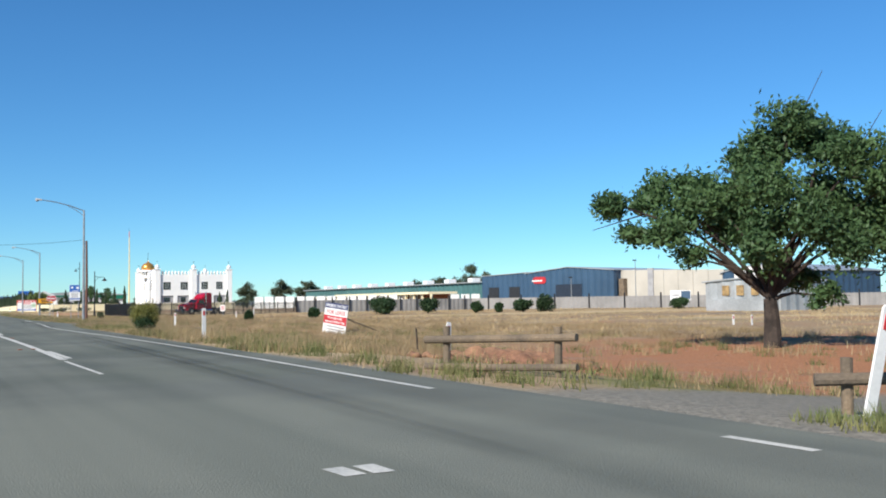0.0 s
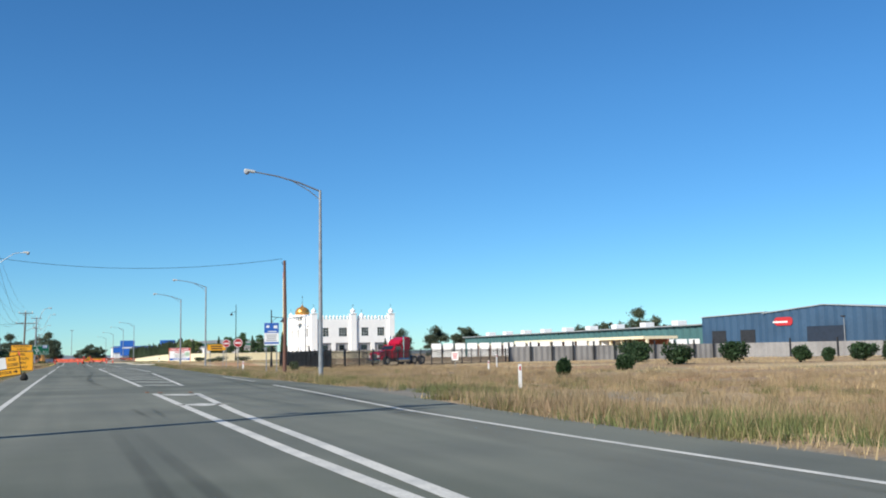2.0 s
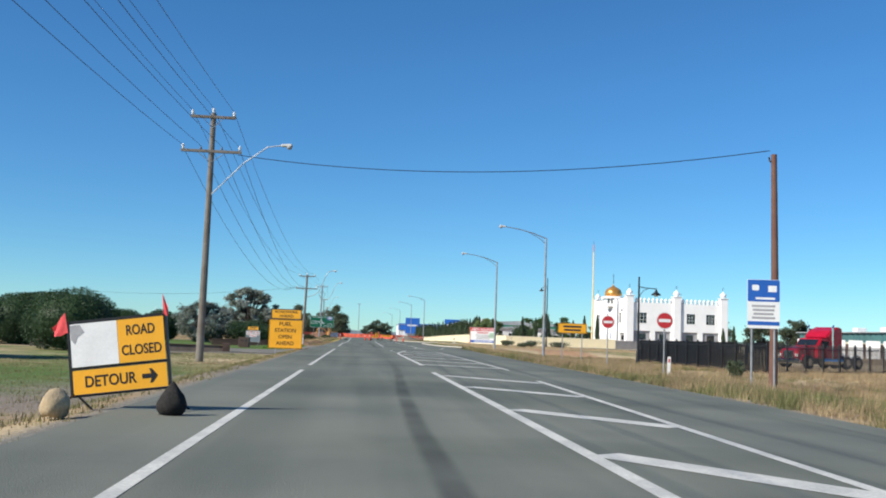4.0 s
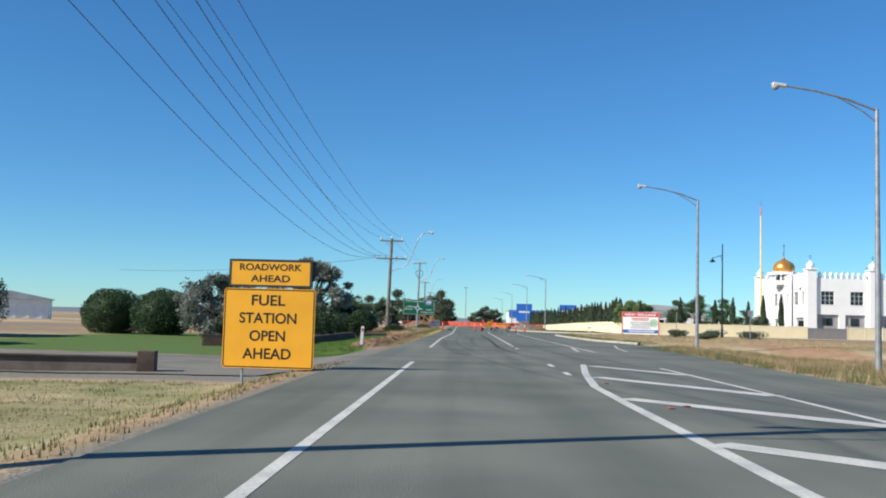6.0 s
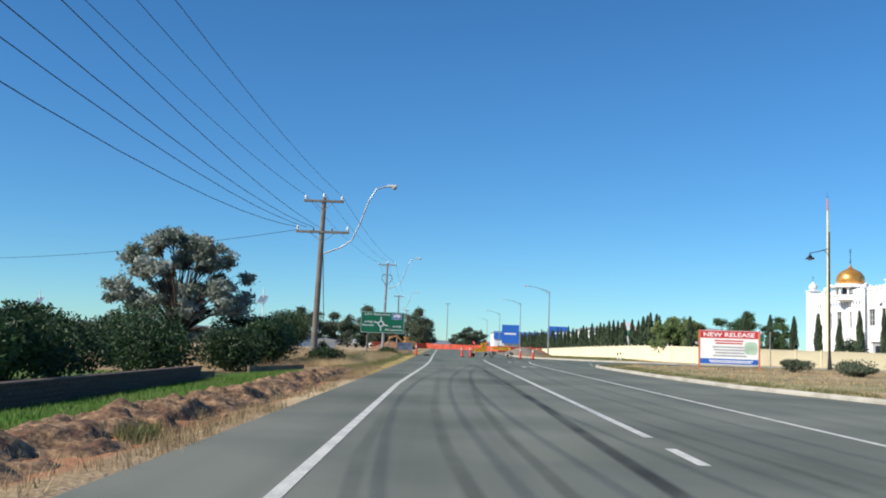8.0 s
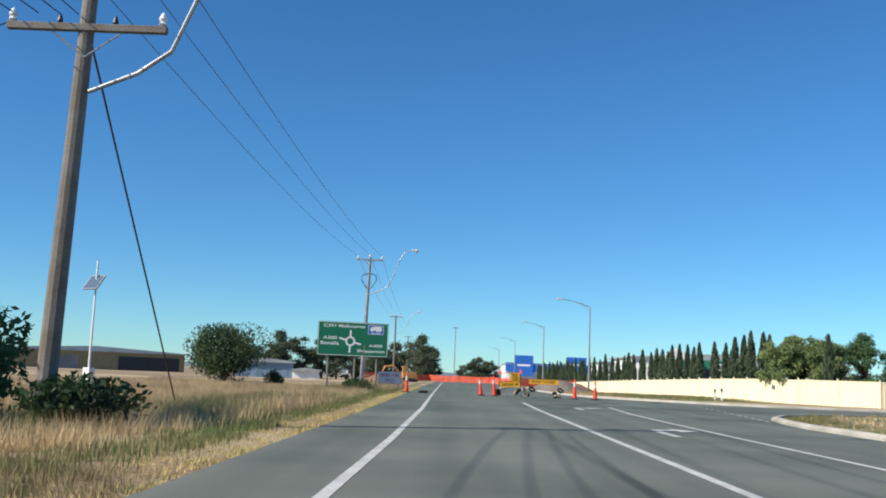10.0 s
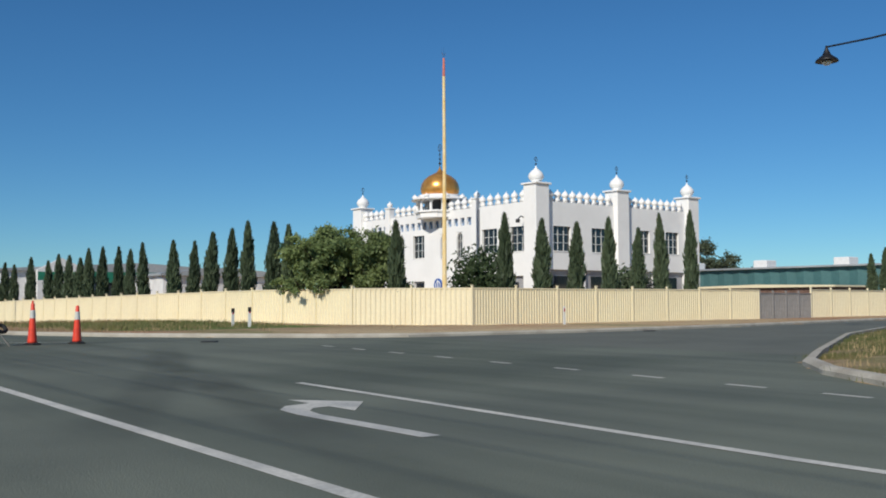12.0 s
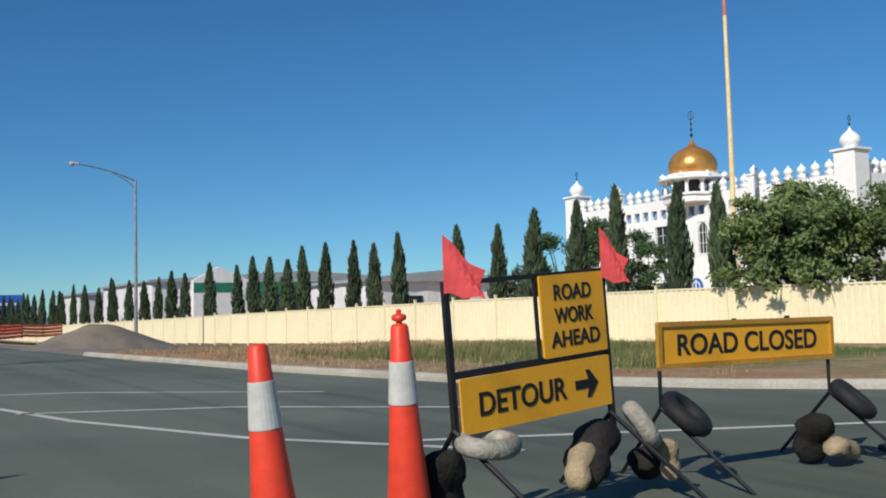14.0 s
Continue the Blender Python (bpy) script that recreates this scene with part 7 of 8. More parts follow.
power_pole(0.3, 50.4, 10.4, -0.3, lamp="straight")
power_pole(0.84, 119.75, 10.4, -0.45, 0.0, lamp="straight")
power_pole(1.26, 196.5, 8.0, -0.25, 0.2)
power_pole(1.15, 252.4, 9.45, -0.3, 0.2, M_STEEL, arms=1, kit=True)
power_pole(-0.9, 325, 9.6, -0.3, arms=1, lamp=True)
power_pole(-2.2, 400, 9.6, -0.3, arms=1, lamp=False)
power_pole(-2.6, 470, 9.4, -0.3, arms=1, lamp=True)

g = thing("service_pole", 21.75, 109.5, height(21.75, 109.5), 0, "red-brown stained timber service pole", "power pole")
part("pole", tube(bmesh.new(), [(0, 0, -0.3), (0.05, 0, 4), (0, 0, 8.2)], 0.15, 0.1, 12), M_REDWOOD, g)
part("cable_bracket", tube(bmesh.new(), [(0, 0, 7.9), (-0.15, 0, 7.95), (-0.18, 0, 8.1)], 0.03, n=6), M_DARK, g)


def wire(p, q, sag, r=0.011, label="dark overhead wire strung between poles"):
    pts = [Vector(p).lerp(Vector(q), k / 18) - Vector((0, 0, 4 * sag * (k / 18) * (1 - k / 18))) for k in range(19)]
    return solid("overhead_wire", tube(bmesh.new(), pts, r, n=4), M_BLACK, label, "cable", "overhead wires")


top_offs = (-0.89, 0.0, 0.89)
spans = [((0.3, 50.3), 10.4, (0.84, 119.65), 10.4), ((0.84, 119.65), 10.4, (1.26, 196.4), 8.0), ((1.26, 196.4), 8.0, (1.15, 252.3), 9.45), ((1.15, 252.3), 9.45, (-0.9, 324.9), 9.6), ((-0.9, 324.9), 9.6, (-2.2, 399.9), 9.6)]
for (ax, ay), ah, (bx, by), bh in spans:
    for o in top_offs:
        z0, z1 = (ah + (0.22 if o == 0 else 0.08)), (bh + (0.22 if o == 0 else 0.08))
        wire((ax + o, ay, z0), (bx + o, by, z1), 1.7 if 190 < by < 200 else 0.75 if by < 190 else 0.5)
for o in (-1.22, -0.45, 0.45, 1.22):
    wire((0.3 + o, 50.3, 8.92), (0.84 + o, 119.65, 8.92), 0.9, 0.012)
# at the third pole the low wires close up on one half of the arm
for o, e, sag in ((-1.22, -1.22, 2.45), (-0.45, -0.81, 2.1), (0.45, -0.46, 2.0), (1.22, -0.16, 1.65)):
    wire((0.84 + o, 119.65, 8.85), (1.26 + e, 196.4, 6.52), sag, 0.012)
wire((2.0, 119.7, 8.6), (21.6, 109.5, 7.9), 0.75, 0.015)
wire((0.05, 196.4, 6.38), (-28, 213, 5.5), 0.5, 0.012)
wire((1.26, 196.6, 6.15), (0.4, 206.5, -0.25), 0.0, 0.02, "taut stay wire from the pole to the ground")


def solar_post(x, y, tall):
    t = thing("solar_post", x, y, height(x, y), -30, "slim white post with a tilted solar panel", "solar panel post", "solar posts")
    part("post", tube(bmesh.new(), [(0, 0, -0.2), (0, 0, tall + 0.5)], 0.045, 0.03, 8), M_WHITEPAINT, t)
    p = part("solar_panel", box(bmesh.new(), -0.33, -0.02, -0.28, 0.33, 0.02, 0.28, 0.006), M_NAVY, t)
    p.matrix_basis = pose(0, -0.08, tall - 0.25, -35)
    part("panel_rim", ringed(bmesh.new(), -0.35, -0.3, 0.35, 0.3, 0.01, 0.03, -0.026, 0.024), M_STEEL, p)
    part("cabinet", box(bmesh.new(), -0.16, -0.12, 0.5, 0.16, 0.12, 1.1, 0.01), M_WHITEPAINT, t)
    part("base", box(bmesh.new(), -0.2, -0.18, -0.1, 0.2, 0.18, 0.12), M_CONCRETE, t)


solar_post(-4.7, 213.8, 4.2)
solar_post(-20.7, 216.5, 3.6)


# ---- cones, posts, rails ----
def bollard(x, y, turn, capped, lean=0.0):
    t = thing("traffic_cone", x, y, 0, turn, "orange traffic bollard with a silver band and black foot" if capped else "orange traffic bollard with a broken-off handle and silver band", "traffic cone", "traffic bollards")
    part("foot", lathe(bmesh.new(), [(0.0, 0.0), (0.2, 0), (0.205, 0.02), (0.2, 0.035), (0.14, 0.055), (0.125, 0.06)], 8), M_TYRE, t)
    up = 0.065 if capped else 0.0
    body = part("body", lathe(bmesh.new(), [(0.118, 0.05), (0.112, 0.1), (0.078, 0.5), (0.042, 0.955 + up), (0.034, 0.968 + up), (0.0, 0.972 + up)], 24), M_ORANGE, t, smooth=True)
    part("reflective_sleeve", lathe(bmesh.new(), [(0.0715, 0.615 + up * 0.7), (0.0725, 0.62 + up * 0.7), (0.0575 + up * 0.03, 0.81 + up * 0.7), (0.0565 + up * 0.03, 0.815 + up * 0.7)], 24), M_SILVER, body)
    if capped:
        part("handle", lathe(bmesh.new(), [(0.018, 1.03), (0.014, 1.045), (0.034, 1.055), (0.036, 1.066), (0.032, 1.077), (0.012, 1.085), (0.013, 1.1), (0.0, 1.106)], 14), M_ORANGE, body)
    body.matrix_basis = pose(0, 0, 0, 0, lean, 0)
    return t


for x, y, a, capped, lean in ((9.06, 233.25, 10, False, -6.0), (9.79, 233.4, 40, True, -6.0), (14.07, 233.52, 80, True, 0.5), (15.17, 233.58, 120, False, 0.0), (5.05, 234.2, 10, True, 0.0)):
    bollard(x, y, a, capped, lean)


def guide_post(x, y, rx=0.0, tall=1.0):
    t = thing("guide_post", x, y, height(x, y), 0, "white roadside guide post with a red reflector", "guide post", "guide posts")
    bm = prism(bmesh.new(), [(-0.06, -0.2), (0.06, -0.2), (0.06, tall - 0.03), (0.04, tall), (-0.04, tall), (-0.06, tall - 0.03)], -0.012, 0.012)
    p = part("post", bm, M_WHITEPAINT, t)
    part("reflector", box(bmesh.new(), -0.03, -0.018, tall - 0.22, 0.03, -0.012, tall - 0.08), M_REDPRINT, p)
    if x > 24 and y > 240:
        part("cap", box(bmesh.new(), -0.064, -0.02, tall - 0.16, 0.064, 0.02, tall + 0.012, 0.006), M_BLACK, p, "black cap")
    p.matrix_basis = pose(0, 0, 0, 0, rx, rng.uniform(-10, 10))
    return t


for x, y, rx, h in ((14.5, 34.2, 0, 0.95), (17.6, 24.5, 2, 0.8), (14.2, 10.72, 17, 1.0), (22.1, 71.4, 0, 0.92), (36.8, 107.4, 0, 0.75), (3.3, 154.4, 3, 0.85), (41.5, 116.3, 0, 1.2), (24.35, 243.8, 0, 0.7), (24.4, 242.45, 0, 0.75), (35.75, 236.75, 0, 0.75), (19.5, 113.8, 2, 0.9)):
    guide_post(x, y, rx, h)
for x, y in ((44.0, 42.0), (44.9, 41.6)):
    guide_post(x, y, 0, 0.55)
g = thing("steel_stake", 18.1, 27.0, height(18.1, 27.0), 0, "rusty steel stake in the grass", "stake")
part("stake", tube(bmesh.new(), [(0, 0, -0.2), (-0.05, 0, 0.68)], 0.025, n=6), M_BARK, g)


def rail_fence(x, y, rz, w, z):
    t = thing("rail_fence", x, y, z, rz, "weathered two-rail timber barrier beside the driveway", "fence", "timber barriers")
    for k in (-1, 1):
        part("post", tube(bmesh.new(), [(k * w * 0.37, 0, -0.3), (k * w * 0.37 + 0.01, 0, 0.66)], 0.055, n=10), M_TIMBER, t)
    part("rail", tube(bmesh.new(), [(-w / 2, -0.07, 0.46), (0, -0.08, 0.49), (w / 2, -0.07, 0.52)], 0.06, 0.055, 10), M_TIMBER, t)
    part("rail", tube(bmesh.new(), [(-w / 2, -0.07, 0.06), (0, -0.08, 0.08), (w / 2, -0.07, 0.12)], 0.055, 0.05, 10), M_TIMBER, t)


rail_fence(14.3, 16.9, -66, 2.6, height(14.3, 16.9))
grass("green_weeds", scatter(60, 13.2, 15.2, 9.3, 10.6, lambda x, y: 1.0), 50, 0.16, 0.12, M_GREENGRASS, "green weeds at the foot of the timber barrier", 0.8, 0.008)
rail_fence(15.05, 10.6, -40, 2.2, height(15.0, 10.7) - 0.1)

# heap of dug soil and stones by the driveway
bm = bmesh.new()
bmesh.ops.create_grid(bm, x_segments=44, y_segments=30, size=1)
for v in bm.verts:
    x, y = v.co.x, v.co.y
    e = max(0.0, 1 - (x * x + y * y))
    v.co = Vector((x * 1.9, y * 1.0, -0.06 + 0.34 * e + 0.16 * e * noise.noise(Vector((x * 3, y * 3, 1))) + 0.1 * min(1, e * 3) * noise.noise(Vector((x * 9, y * 8, 5)))))
ob = solid("soil_mound", bm, M_SOIL, "low mound of freshly dug red soil", "soil mound")
ob.matrix_world = pose(17.4, 22.0, height(17.4, 22.0) - 0.02, 0, 0, -55)


def heap(x, y, r, h, material, label, name="spoil_mound"):
    bm = bmesh.new()
    bmesh.ops.create_grid(bm, x_segments=26, y_segments=26, size=1)
    for v in bm.verts:
        a, b = v.co.x, v.co.y
        e = max(0.0, 1 - math.hypot(a, b))
        v.co = Vector((a * r, b * r * 0.7, -0.05 + h * min(1, e * 1.15) + 0.15 * e * noise.noise(Vector((a * 4, b * 4, x)))))
    ob = solid(name, bm, material, label, "heap")
    ob.matrix_world = pose(x, y, height(x, y), 0, 0, 20)


heap(17.6, 272.5, 4.0, 1.15, M_GRAVEL, "heap of grey-brown gravel by the works")
heap(20.5, 281.0, 3.4, 1.4, M_SOIL, "heap of brown soil by the lamp")
heap(-1.5, 322.0, 5.0, 1.6, M_SOIL, "heap of brown soil by the road")

# stormwater grates and raised markers
for x, y in ((18.1, 232.1), (33.5, 230.4)):
    bm = box(bmesh.new(), -0.2, -0.13, 0.002, 0.2, 0.13, 0.03, 0.008)
    for k in range(4):
        box(bm, -0.165 + 0.09 * k, -0.1, 0.03, -0.115 + 0.09 * k, 0.1, 0.036)
    ob = solid("drain_grate", bm, M_DARK, "dark iron drain grate at the kerb", "drain")
    ob.matrix_world = pose(x, y, 0.0, 0, 0, -40)
marker = finish("road_stud", box(bmesh.new(), -0.045, -0.04, 0, 0.045, 0.04, 0.016, 0.006), mat("stud_amber", (0.4, 0.14, 0.06), 0.5, 0.15))
for k, (x, y) in enumerate(((9.02, 29.5), (9.32, 29.6), (9.17, 39.0), (9.56, 38.9), (9.25, 67.6), (9.55, 67.2), (10.3, 66.9), (10.3, 127.4), (10.6, 127.8), (10.2, 132.6))):
    ob = new("road_stud", marker)
    ob.matrix_world = pose(x, y, 0.005, 0, 0, 15)
    tagged(ob, "small orange raised road stud on the asphalt", "road stud", "road studs")
ob = solid("shredded_tyre", box(bmesh.new(), -0.25, -0.1, 0, 0.25, 0.1, 0.13, 0.04), M_TYRE, "scrap of black tyre on the road's edge", "tyre scrap")
ob.matrix_world = pose(5.95, 234.2, 0, 0, 0, 20)

# low brick garden wall and red kerb wall
brick_w = finish("brick", box(bmesh.new(), -0.11, -0.05, -0.036, 0.11, 0.05, 0.036), M_BRICK)


def brick_wall(x0, y0, x1, y1, z, rows3, label, pieces=True):
    d = Vector((x1 - x0, y1 - y0, 0))
    ang = math.degrees(math.atan2(d.y, d.x))
    t = thing("brick_wall", x0, y0, z, ang, label, "wall")
    L = d.length
    part("core", box(bmesh.new(), 0, 0.03, -0.3, L, 0.19, rows3 * 0.086), M_MORTAR, t)
    for r in range(rows3 if pieces else 0):
        x = 0.12 if r % 2 else 0.0
        while x < L:
            piece("brick", brick_w, t, pose(min(x + 0.11, L - 0.11), 0.03, 0.043 + 0.086 * r))
            x += 0.235
    part("capping", box(bmesh.new(), -0.03, -0.04, rows3 * 0.086, L + 0.03, 0.24, rows3 * 0.086 + 0.05, 0.008), M_BRICK, t)
    return t


brick_wall(0.35, 158.2, 0.45, 177.3, -0.44, 7, "low dark brick garden wall beside the lawn")
brick_wall(-4.2, 157.6, 0.3, 158.2, -0.44, 7, "low brown brick garden wall facing the driveway")
brick_wall(-12, 137.5, -0.75, 138.9, -0.32, 3, "low red brick edging by the driveway", False)
bm = box(bmesh.new(), -0.22, -0.22, -0.2, 0.22, 0.22, 0.45, 0.01)
ob = solid("brick_pier", bm, M_BRICK, "short red brick pier ending the edging", "pier")
ob.matrix_world = pose(-0.55, 138.95, -0.32, 0, 0, 8)
for x, y, w in ((0.9, 187.5, 5.0), (-0.2, 178.5, 3.0)):
    ob = solid("timber_edging", box(bmesh.new(), -w / 2, -0.05, 0, w / 2, 0.05, 0.28, 0.01), M_TIMBER, "pale timber edging in the garden", "edging")
    ob.matrix_world = pose(x, y, height(x, y) - 0.05, 0, 0, 75)


# ---- black palisade fence and the red truck ----
def palisade(x0, y0, x1, y1, tall=1.8, gap=0.16, material=M_BLACK, label="black steel palisade fence"):
    d = Vector((x1 - x0, y1 - y0, 0))
    z = height((x0 + x1) / 2, (y0 + y1) / 2)
    t = thing("palisade_fence", x0, y0, z, math.degrees(math.atan2(d.y, d.x)), label, "fence")
    bar = finish("picket", box(bmesh.new(), -0.02, -0.02, -0.1, 0.02, 0.02, tall), material)
    post = finish("post", box(bmesh.new(), -0.045, -0.045, -0.2, 0.045, 0.045, tall + 0.12), material)
    n = int(d.length / gap)
    for k in range(n):
        piece("picket", bar, t, pose(k * gap, 0, 0))
    for k in range(int(d.length / 2.4) + 1):
        piece("post", post, t, pose(k * 2.4, 0.05, 0))
    for zz in (0.2, tall - 0.2):
        part("rail", box(bmesh.new(), 0, -0.015, zz - 0.02, d.length, 0.035, zz + 0.02), material, t)


palisade(30.4, 129.5, 31.2, 157.0)
palisade(31.2, 157.0, 47.0, 163.0, 1.8, 0.2)
palisade(30.4, 129.5, 60.5, 154.6, 1.8, 0.22)


def red_truck():
    t = thing("prime_mover", 43.6, 150.6, height(43.6, 150.6), 205, "red bonneted prime mover parked behind the fence", "truck")
    # +x is forward
    hood = prism(bmesh.new(), [(1.2, 0.75), (1.2, 1.75), (1.6, 1.7), (2.9, 1.5), (3.2, 1.35), (3.25, 0.8)], -0.85, 0.85)
    bmesh.ops.bevel(hood, geom=list(hood.edges), offset=0.08, segments=2, affect="EDGES")
    part("bonnet", hood, M_REDTRUCK, t)
    cab = prism(bmesh.new(), [(-0.5, 0.8), (-0.5, 2.35), (0.75, 2.35), (1.22, 1.75), (1.22, 0.8)], -1.05, 1.05)
    bmesh.ops.bevel(cab, geom=list(cab.edges), offset=0.07, segments=2, affect="EDGES")
    c = part("cab", cab, M_REDTRUCK, t)
    part("windscreen", prism(bmesh.new(), [(0.82, 2.25), (1.2, 1.82), (1.24, 1.82), (0.86, 2.27)], -0.9, 0.9), M_GLASS, c)
    for s in (-1, 1):
        part("side_window", box(bmesh.new(), -0.15, s * 1.05 - 0.01, 1.65, 0.75, s * 1.05 + 0.012, 2.15), M_GLASS, c)
    sl = prism(bmesh.new(), [(-1.7, 0.8), (-1.7, 3.2), (-1.2, 3.3), (-0.3, 2.95), (0.25, 2.4), (-0.5, 2.33), (-0.5, 0.8)], -1.08, 1.08)
    bmesh.ops.bevel(sl, geom=list(sl.edges), offset=0.09, segments=2, affect="EDGES")
    part("sleeper", sl, M_REDTRUCK, t)
    for s in (-1, 1):
        part("exhaust_stack", tube(bmesh.new(), [(-0.45, s * 1.15, 0.8), (-0.45, s * 1.15, 3.2), (-0.55, s * 1.15, 3.4)], 0.08, n=10), M_CHROME, t)
        part("fuel_tank", tube(bmesh.new(), [(-1.6, s * 0.95, 0.6), (0.6, s * 0.95, 0.6)], 0.28, n=14), M_CHROME, t)
        part("front_guard", prism(bmesh.new(), [(1.6, 0.6), (1.75, 1.05), (2.2, 1.2), (2.7, 1.05), (3.0, 0.6), (2.85, 0.6), (2.55, 0.95), (2.2, 1.08), (1.9, 0.95), (1.75, 0.6)], s * 0.8 - 0.2, s * 0.8 + 0.2), M_REDTRUCK, t)
        part("headlight", box(bmesh.new(), 3.1, s * 0.75 - 0.14, 0.9, 3.28, s * 0.75 + 0.14, 1.12, 0.02), M_SILVER, t)
    part("grille", box(bmesh.new(), 3.2, -0.5, 0.75, 3.27, 0.5, 1.35, 0.02), M_CHROME, t)
    part("bumper", box(bmesh.new(), 3.15, -1.1, 0.35, 3.4, 1.1, 0.7, 0.05), M_CHROME, t)
    ch = bmesh.new()
    for s in (-1, 1):
        box(ch, -4.0, s * 0.42 - 0.06, 0.6, 1.5, s * 0.42 + 0.06, 0.85)
    part("chassis_rails", ch, M_DARK, t)
    part("turntable", box(bmesh.new(), -3.3, -0.45, 0.86, -2.3, 0.45, 1.0, 0.05), M_DARK, t)
    for x in (2.25, -2.2, -3.5):
        for s in (-1, 1):
            w = part("wheel", tube(bmesh.new(), [(x, s * 1.05 - 0.16, 0.5), (x, s * 1.05 + 0.16, 0.5)], 0.5, n=20), M_TYRE, t)
            part("rim", tube(bmesh.new(), [(x, s * 1.05 - 0.175, 0.5), (x, s * 1.05 + 0.175, 0.5)], 0.28, n=14), M_CHROME, w)
        if x < 0:
            for s in (-1, 1):
                part("mudguard", tube(bmesh.new(), [(x - 0.6, s, 0.8), (x - 0.3, s, 1.08), (x + 0.3, s, 1.08), (x + 0.6, s, 0.8)], 0.05, n=6), M_CHROME, t)


red_truck()

# ---- industrial sheds and the distance ----
def ribbed_wall(bm, p, q, z0, z1a, z1b=None, step=1.5, depth=0.12):
    """Cladding from p to q with upright ribs; the top runs from z1a to z1b."""
    p, q = Vector((*p, 0)), Vector((*q, 0))
    z1b = z1a if z1b is None else z1b
    d = q - p
    n = max(2, int(d.length / step))
    out = Vector((d.y, -d.x, 0)).normalized() * depth
    prev = None
    for k in range(n * 2 + 1):
        u = k / (2 * n)
        o = out if k % 2 else Vector((0, 0, 0))
        top = z1a + (z1b - z1a) * u
        cur = (bm.verts.new(p + d * u + o + Vector((0, 0, z0))), bm.verts.new(p + d * u + o + Vector((0, 0, top))))
        if prev:
            bm.faces.new((prev[0], cur[0], cur[1], prev[1]))
        prev = cur
    return bm


def gable_shed(name, front_l, front_r, depth, eave, ridge, material, label, base=-0.4, roof=None, category="shed"):
    """A steel shed; the gable stands between front_l and front_r."""
    a, b = Vector((*front_l, 0)), Vector((*front_r, 0))
    w = (b - a).length
    t = thing(name, a.x, a.y, base, math.degrees(math.atan2(b.y - a.y, b.x - a.x)), label, category)
    e, r = eave - base, ridge - base
    bm = ribbed_wall(bmesh.new(), (0, 0), (w / 2, 0), 0, e, r)
    ribbed_wall(bm, (w / 2, 0), (w, 0), 0, r, e)
    part("gable_wall", bm, material, t)
    part("side_wall", ribbed_wall(bmesh.new(), (0, depth), (0, 0), 0, e), material, t)
    part("side_wall", ribbed_wall(bmesh.new(), (w, 0), (w, depth), 0, e), material, t)
    bm = ribbed_wall(bmesh.new(), (w, depth), (w / 2, depth), 0, e, r)
    ribbed_wall(bm, (w / 2, depth), (0, depth), 0, r, e)
    part("rear_wall", bm, material, t)
    for x0, z0, x1, z1 in ((-0.3, e - 0.05, w / 2, r), (w / 2, r, w + 0.3, e - 0.05)):
        bm = bmesh.new()
        vs = [(x0, -0.3, z0), (x1, -0.3, z1), (x1, depth + 0.3, z1), (x0, depth + 0.3, z0)]
        f = [bm.verts.new(v) for v in vs] + [bm.verts.new((x, y, z + 0.15)) for x, y, z in vs]
        for q in ((0, 1, 2, 3), (7, 6, 5, 4), (0, 4, 5, 1), (1, 5, 6, 2), (2, 6, 7, 3), (3, 7, 4, 0)):
            bm.faces.new([f[i] for i in q])
        part("roof", bm, roof or M_ZINC, t)
    return t, w


def shed_door(t, x0, x1, h, y=-0.16, material=M_DARK, name="roller_door"):
    part(name, box(bmesh.new(), x0, y, 0, x1, y + 0.05, h), material, t)


# dark blue warehouse
t, w = gable_shed("blue_warehouse", (119.0, 175.6), (123.6, 152.2), 30, 6.7, 7.6, M_NAVY, "dark blue steel warehouse with a red company panel")
shed_door(t, w * 0.36, w * 0.66, 4.6, material=mat("blue_door", (0.025, 0.035, 0.055), 0.4, 0.1))
b = plate("name_panel", t, 2.2, 4.9, 5.9, 6.3, M_REDPRINT, 0.6, -0.22, 0.06)
bars("panel_mark", M_SIGNWHITE, b, 3.4, 5.5, -0.22, 3.0, 0.5, 1)
part("annex_wall", ribbed_wall(bmesh.new(), (-14.5, 0.4), (-0.02, 0.4), 0, 6.9, 7.3), M_NAVY, t)
part("annex_side", ribbed_wall(bmesh.new(), (-14.5, 12), (-14.5, 0.4), 0, 6.9), M_NAVY, t)
part("annex_roof", prism(bmesh.new(), [(-14.7, 6.9), (-14.7, 7.05), (-0.05, 7.45), (-0.05, 7.3)], 0.1, 12), M_ZINC, t)
for x0 in (-12, -5.5):
    part("side_door", box(bmesh.new(), x0, 0.16, 0, x0 + 3.2, 0.24, 4.4), M_DARK, t)
part("stair_tower", box(bmesh.new(), w + 0.4, 1, 0, w + 1.6, 3, 5.4), M_TIMBER, t)

# pale tilt-panel warehouse, in slabs
g = thing("pale_warehouse", 125.0, 155.3, -0.4, -77.5, "long pale concrete panel warehouse", "warehouse")
for k in range(8):
    part("wall_panel", box(bmesh.new(), 3.2 * k + 0.03, 0, 0, 3.2 * k + 3.17, 0.2, 7.1 - 0.09 * k, 0.02), M_TILT, g)
part("downpipe", box(bmesh.new(), 9.4, -0.3, 0, 10.6, -0.02, 7.2), M_GREYBAND, g)
part("flat_roof", box(bmesh.new(), 0, 0.2, 6.2, 25.6, 24, 6.4), M_ZINC, g)
part("side_wall", box(bmesh.new(), 0, 0.2, 0, 0.2, 24, 6.9), M_TILT, g)
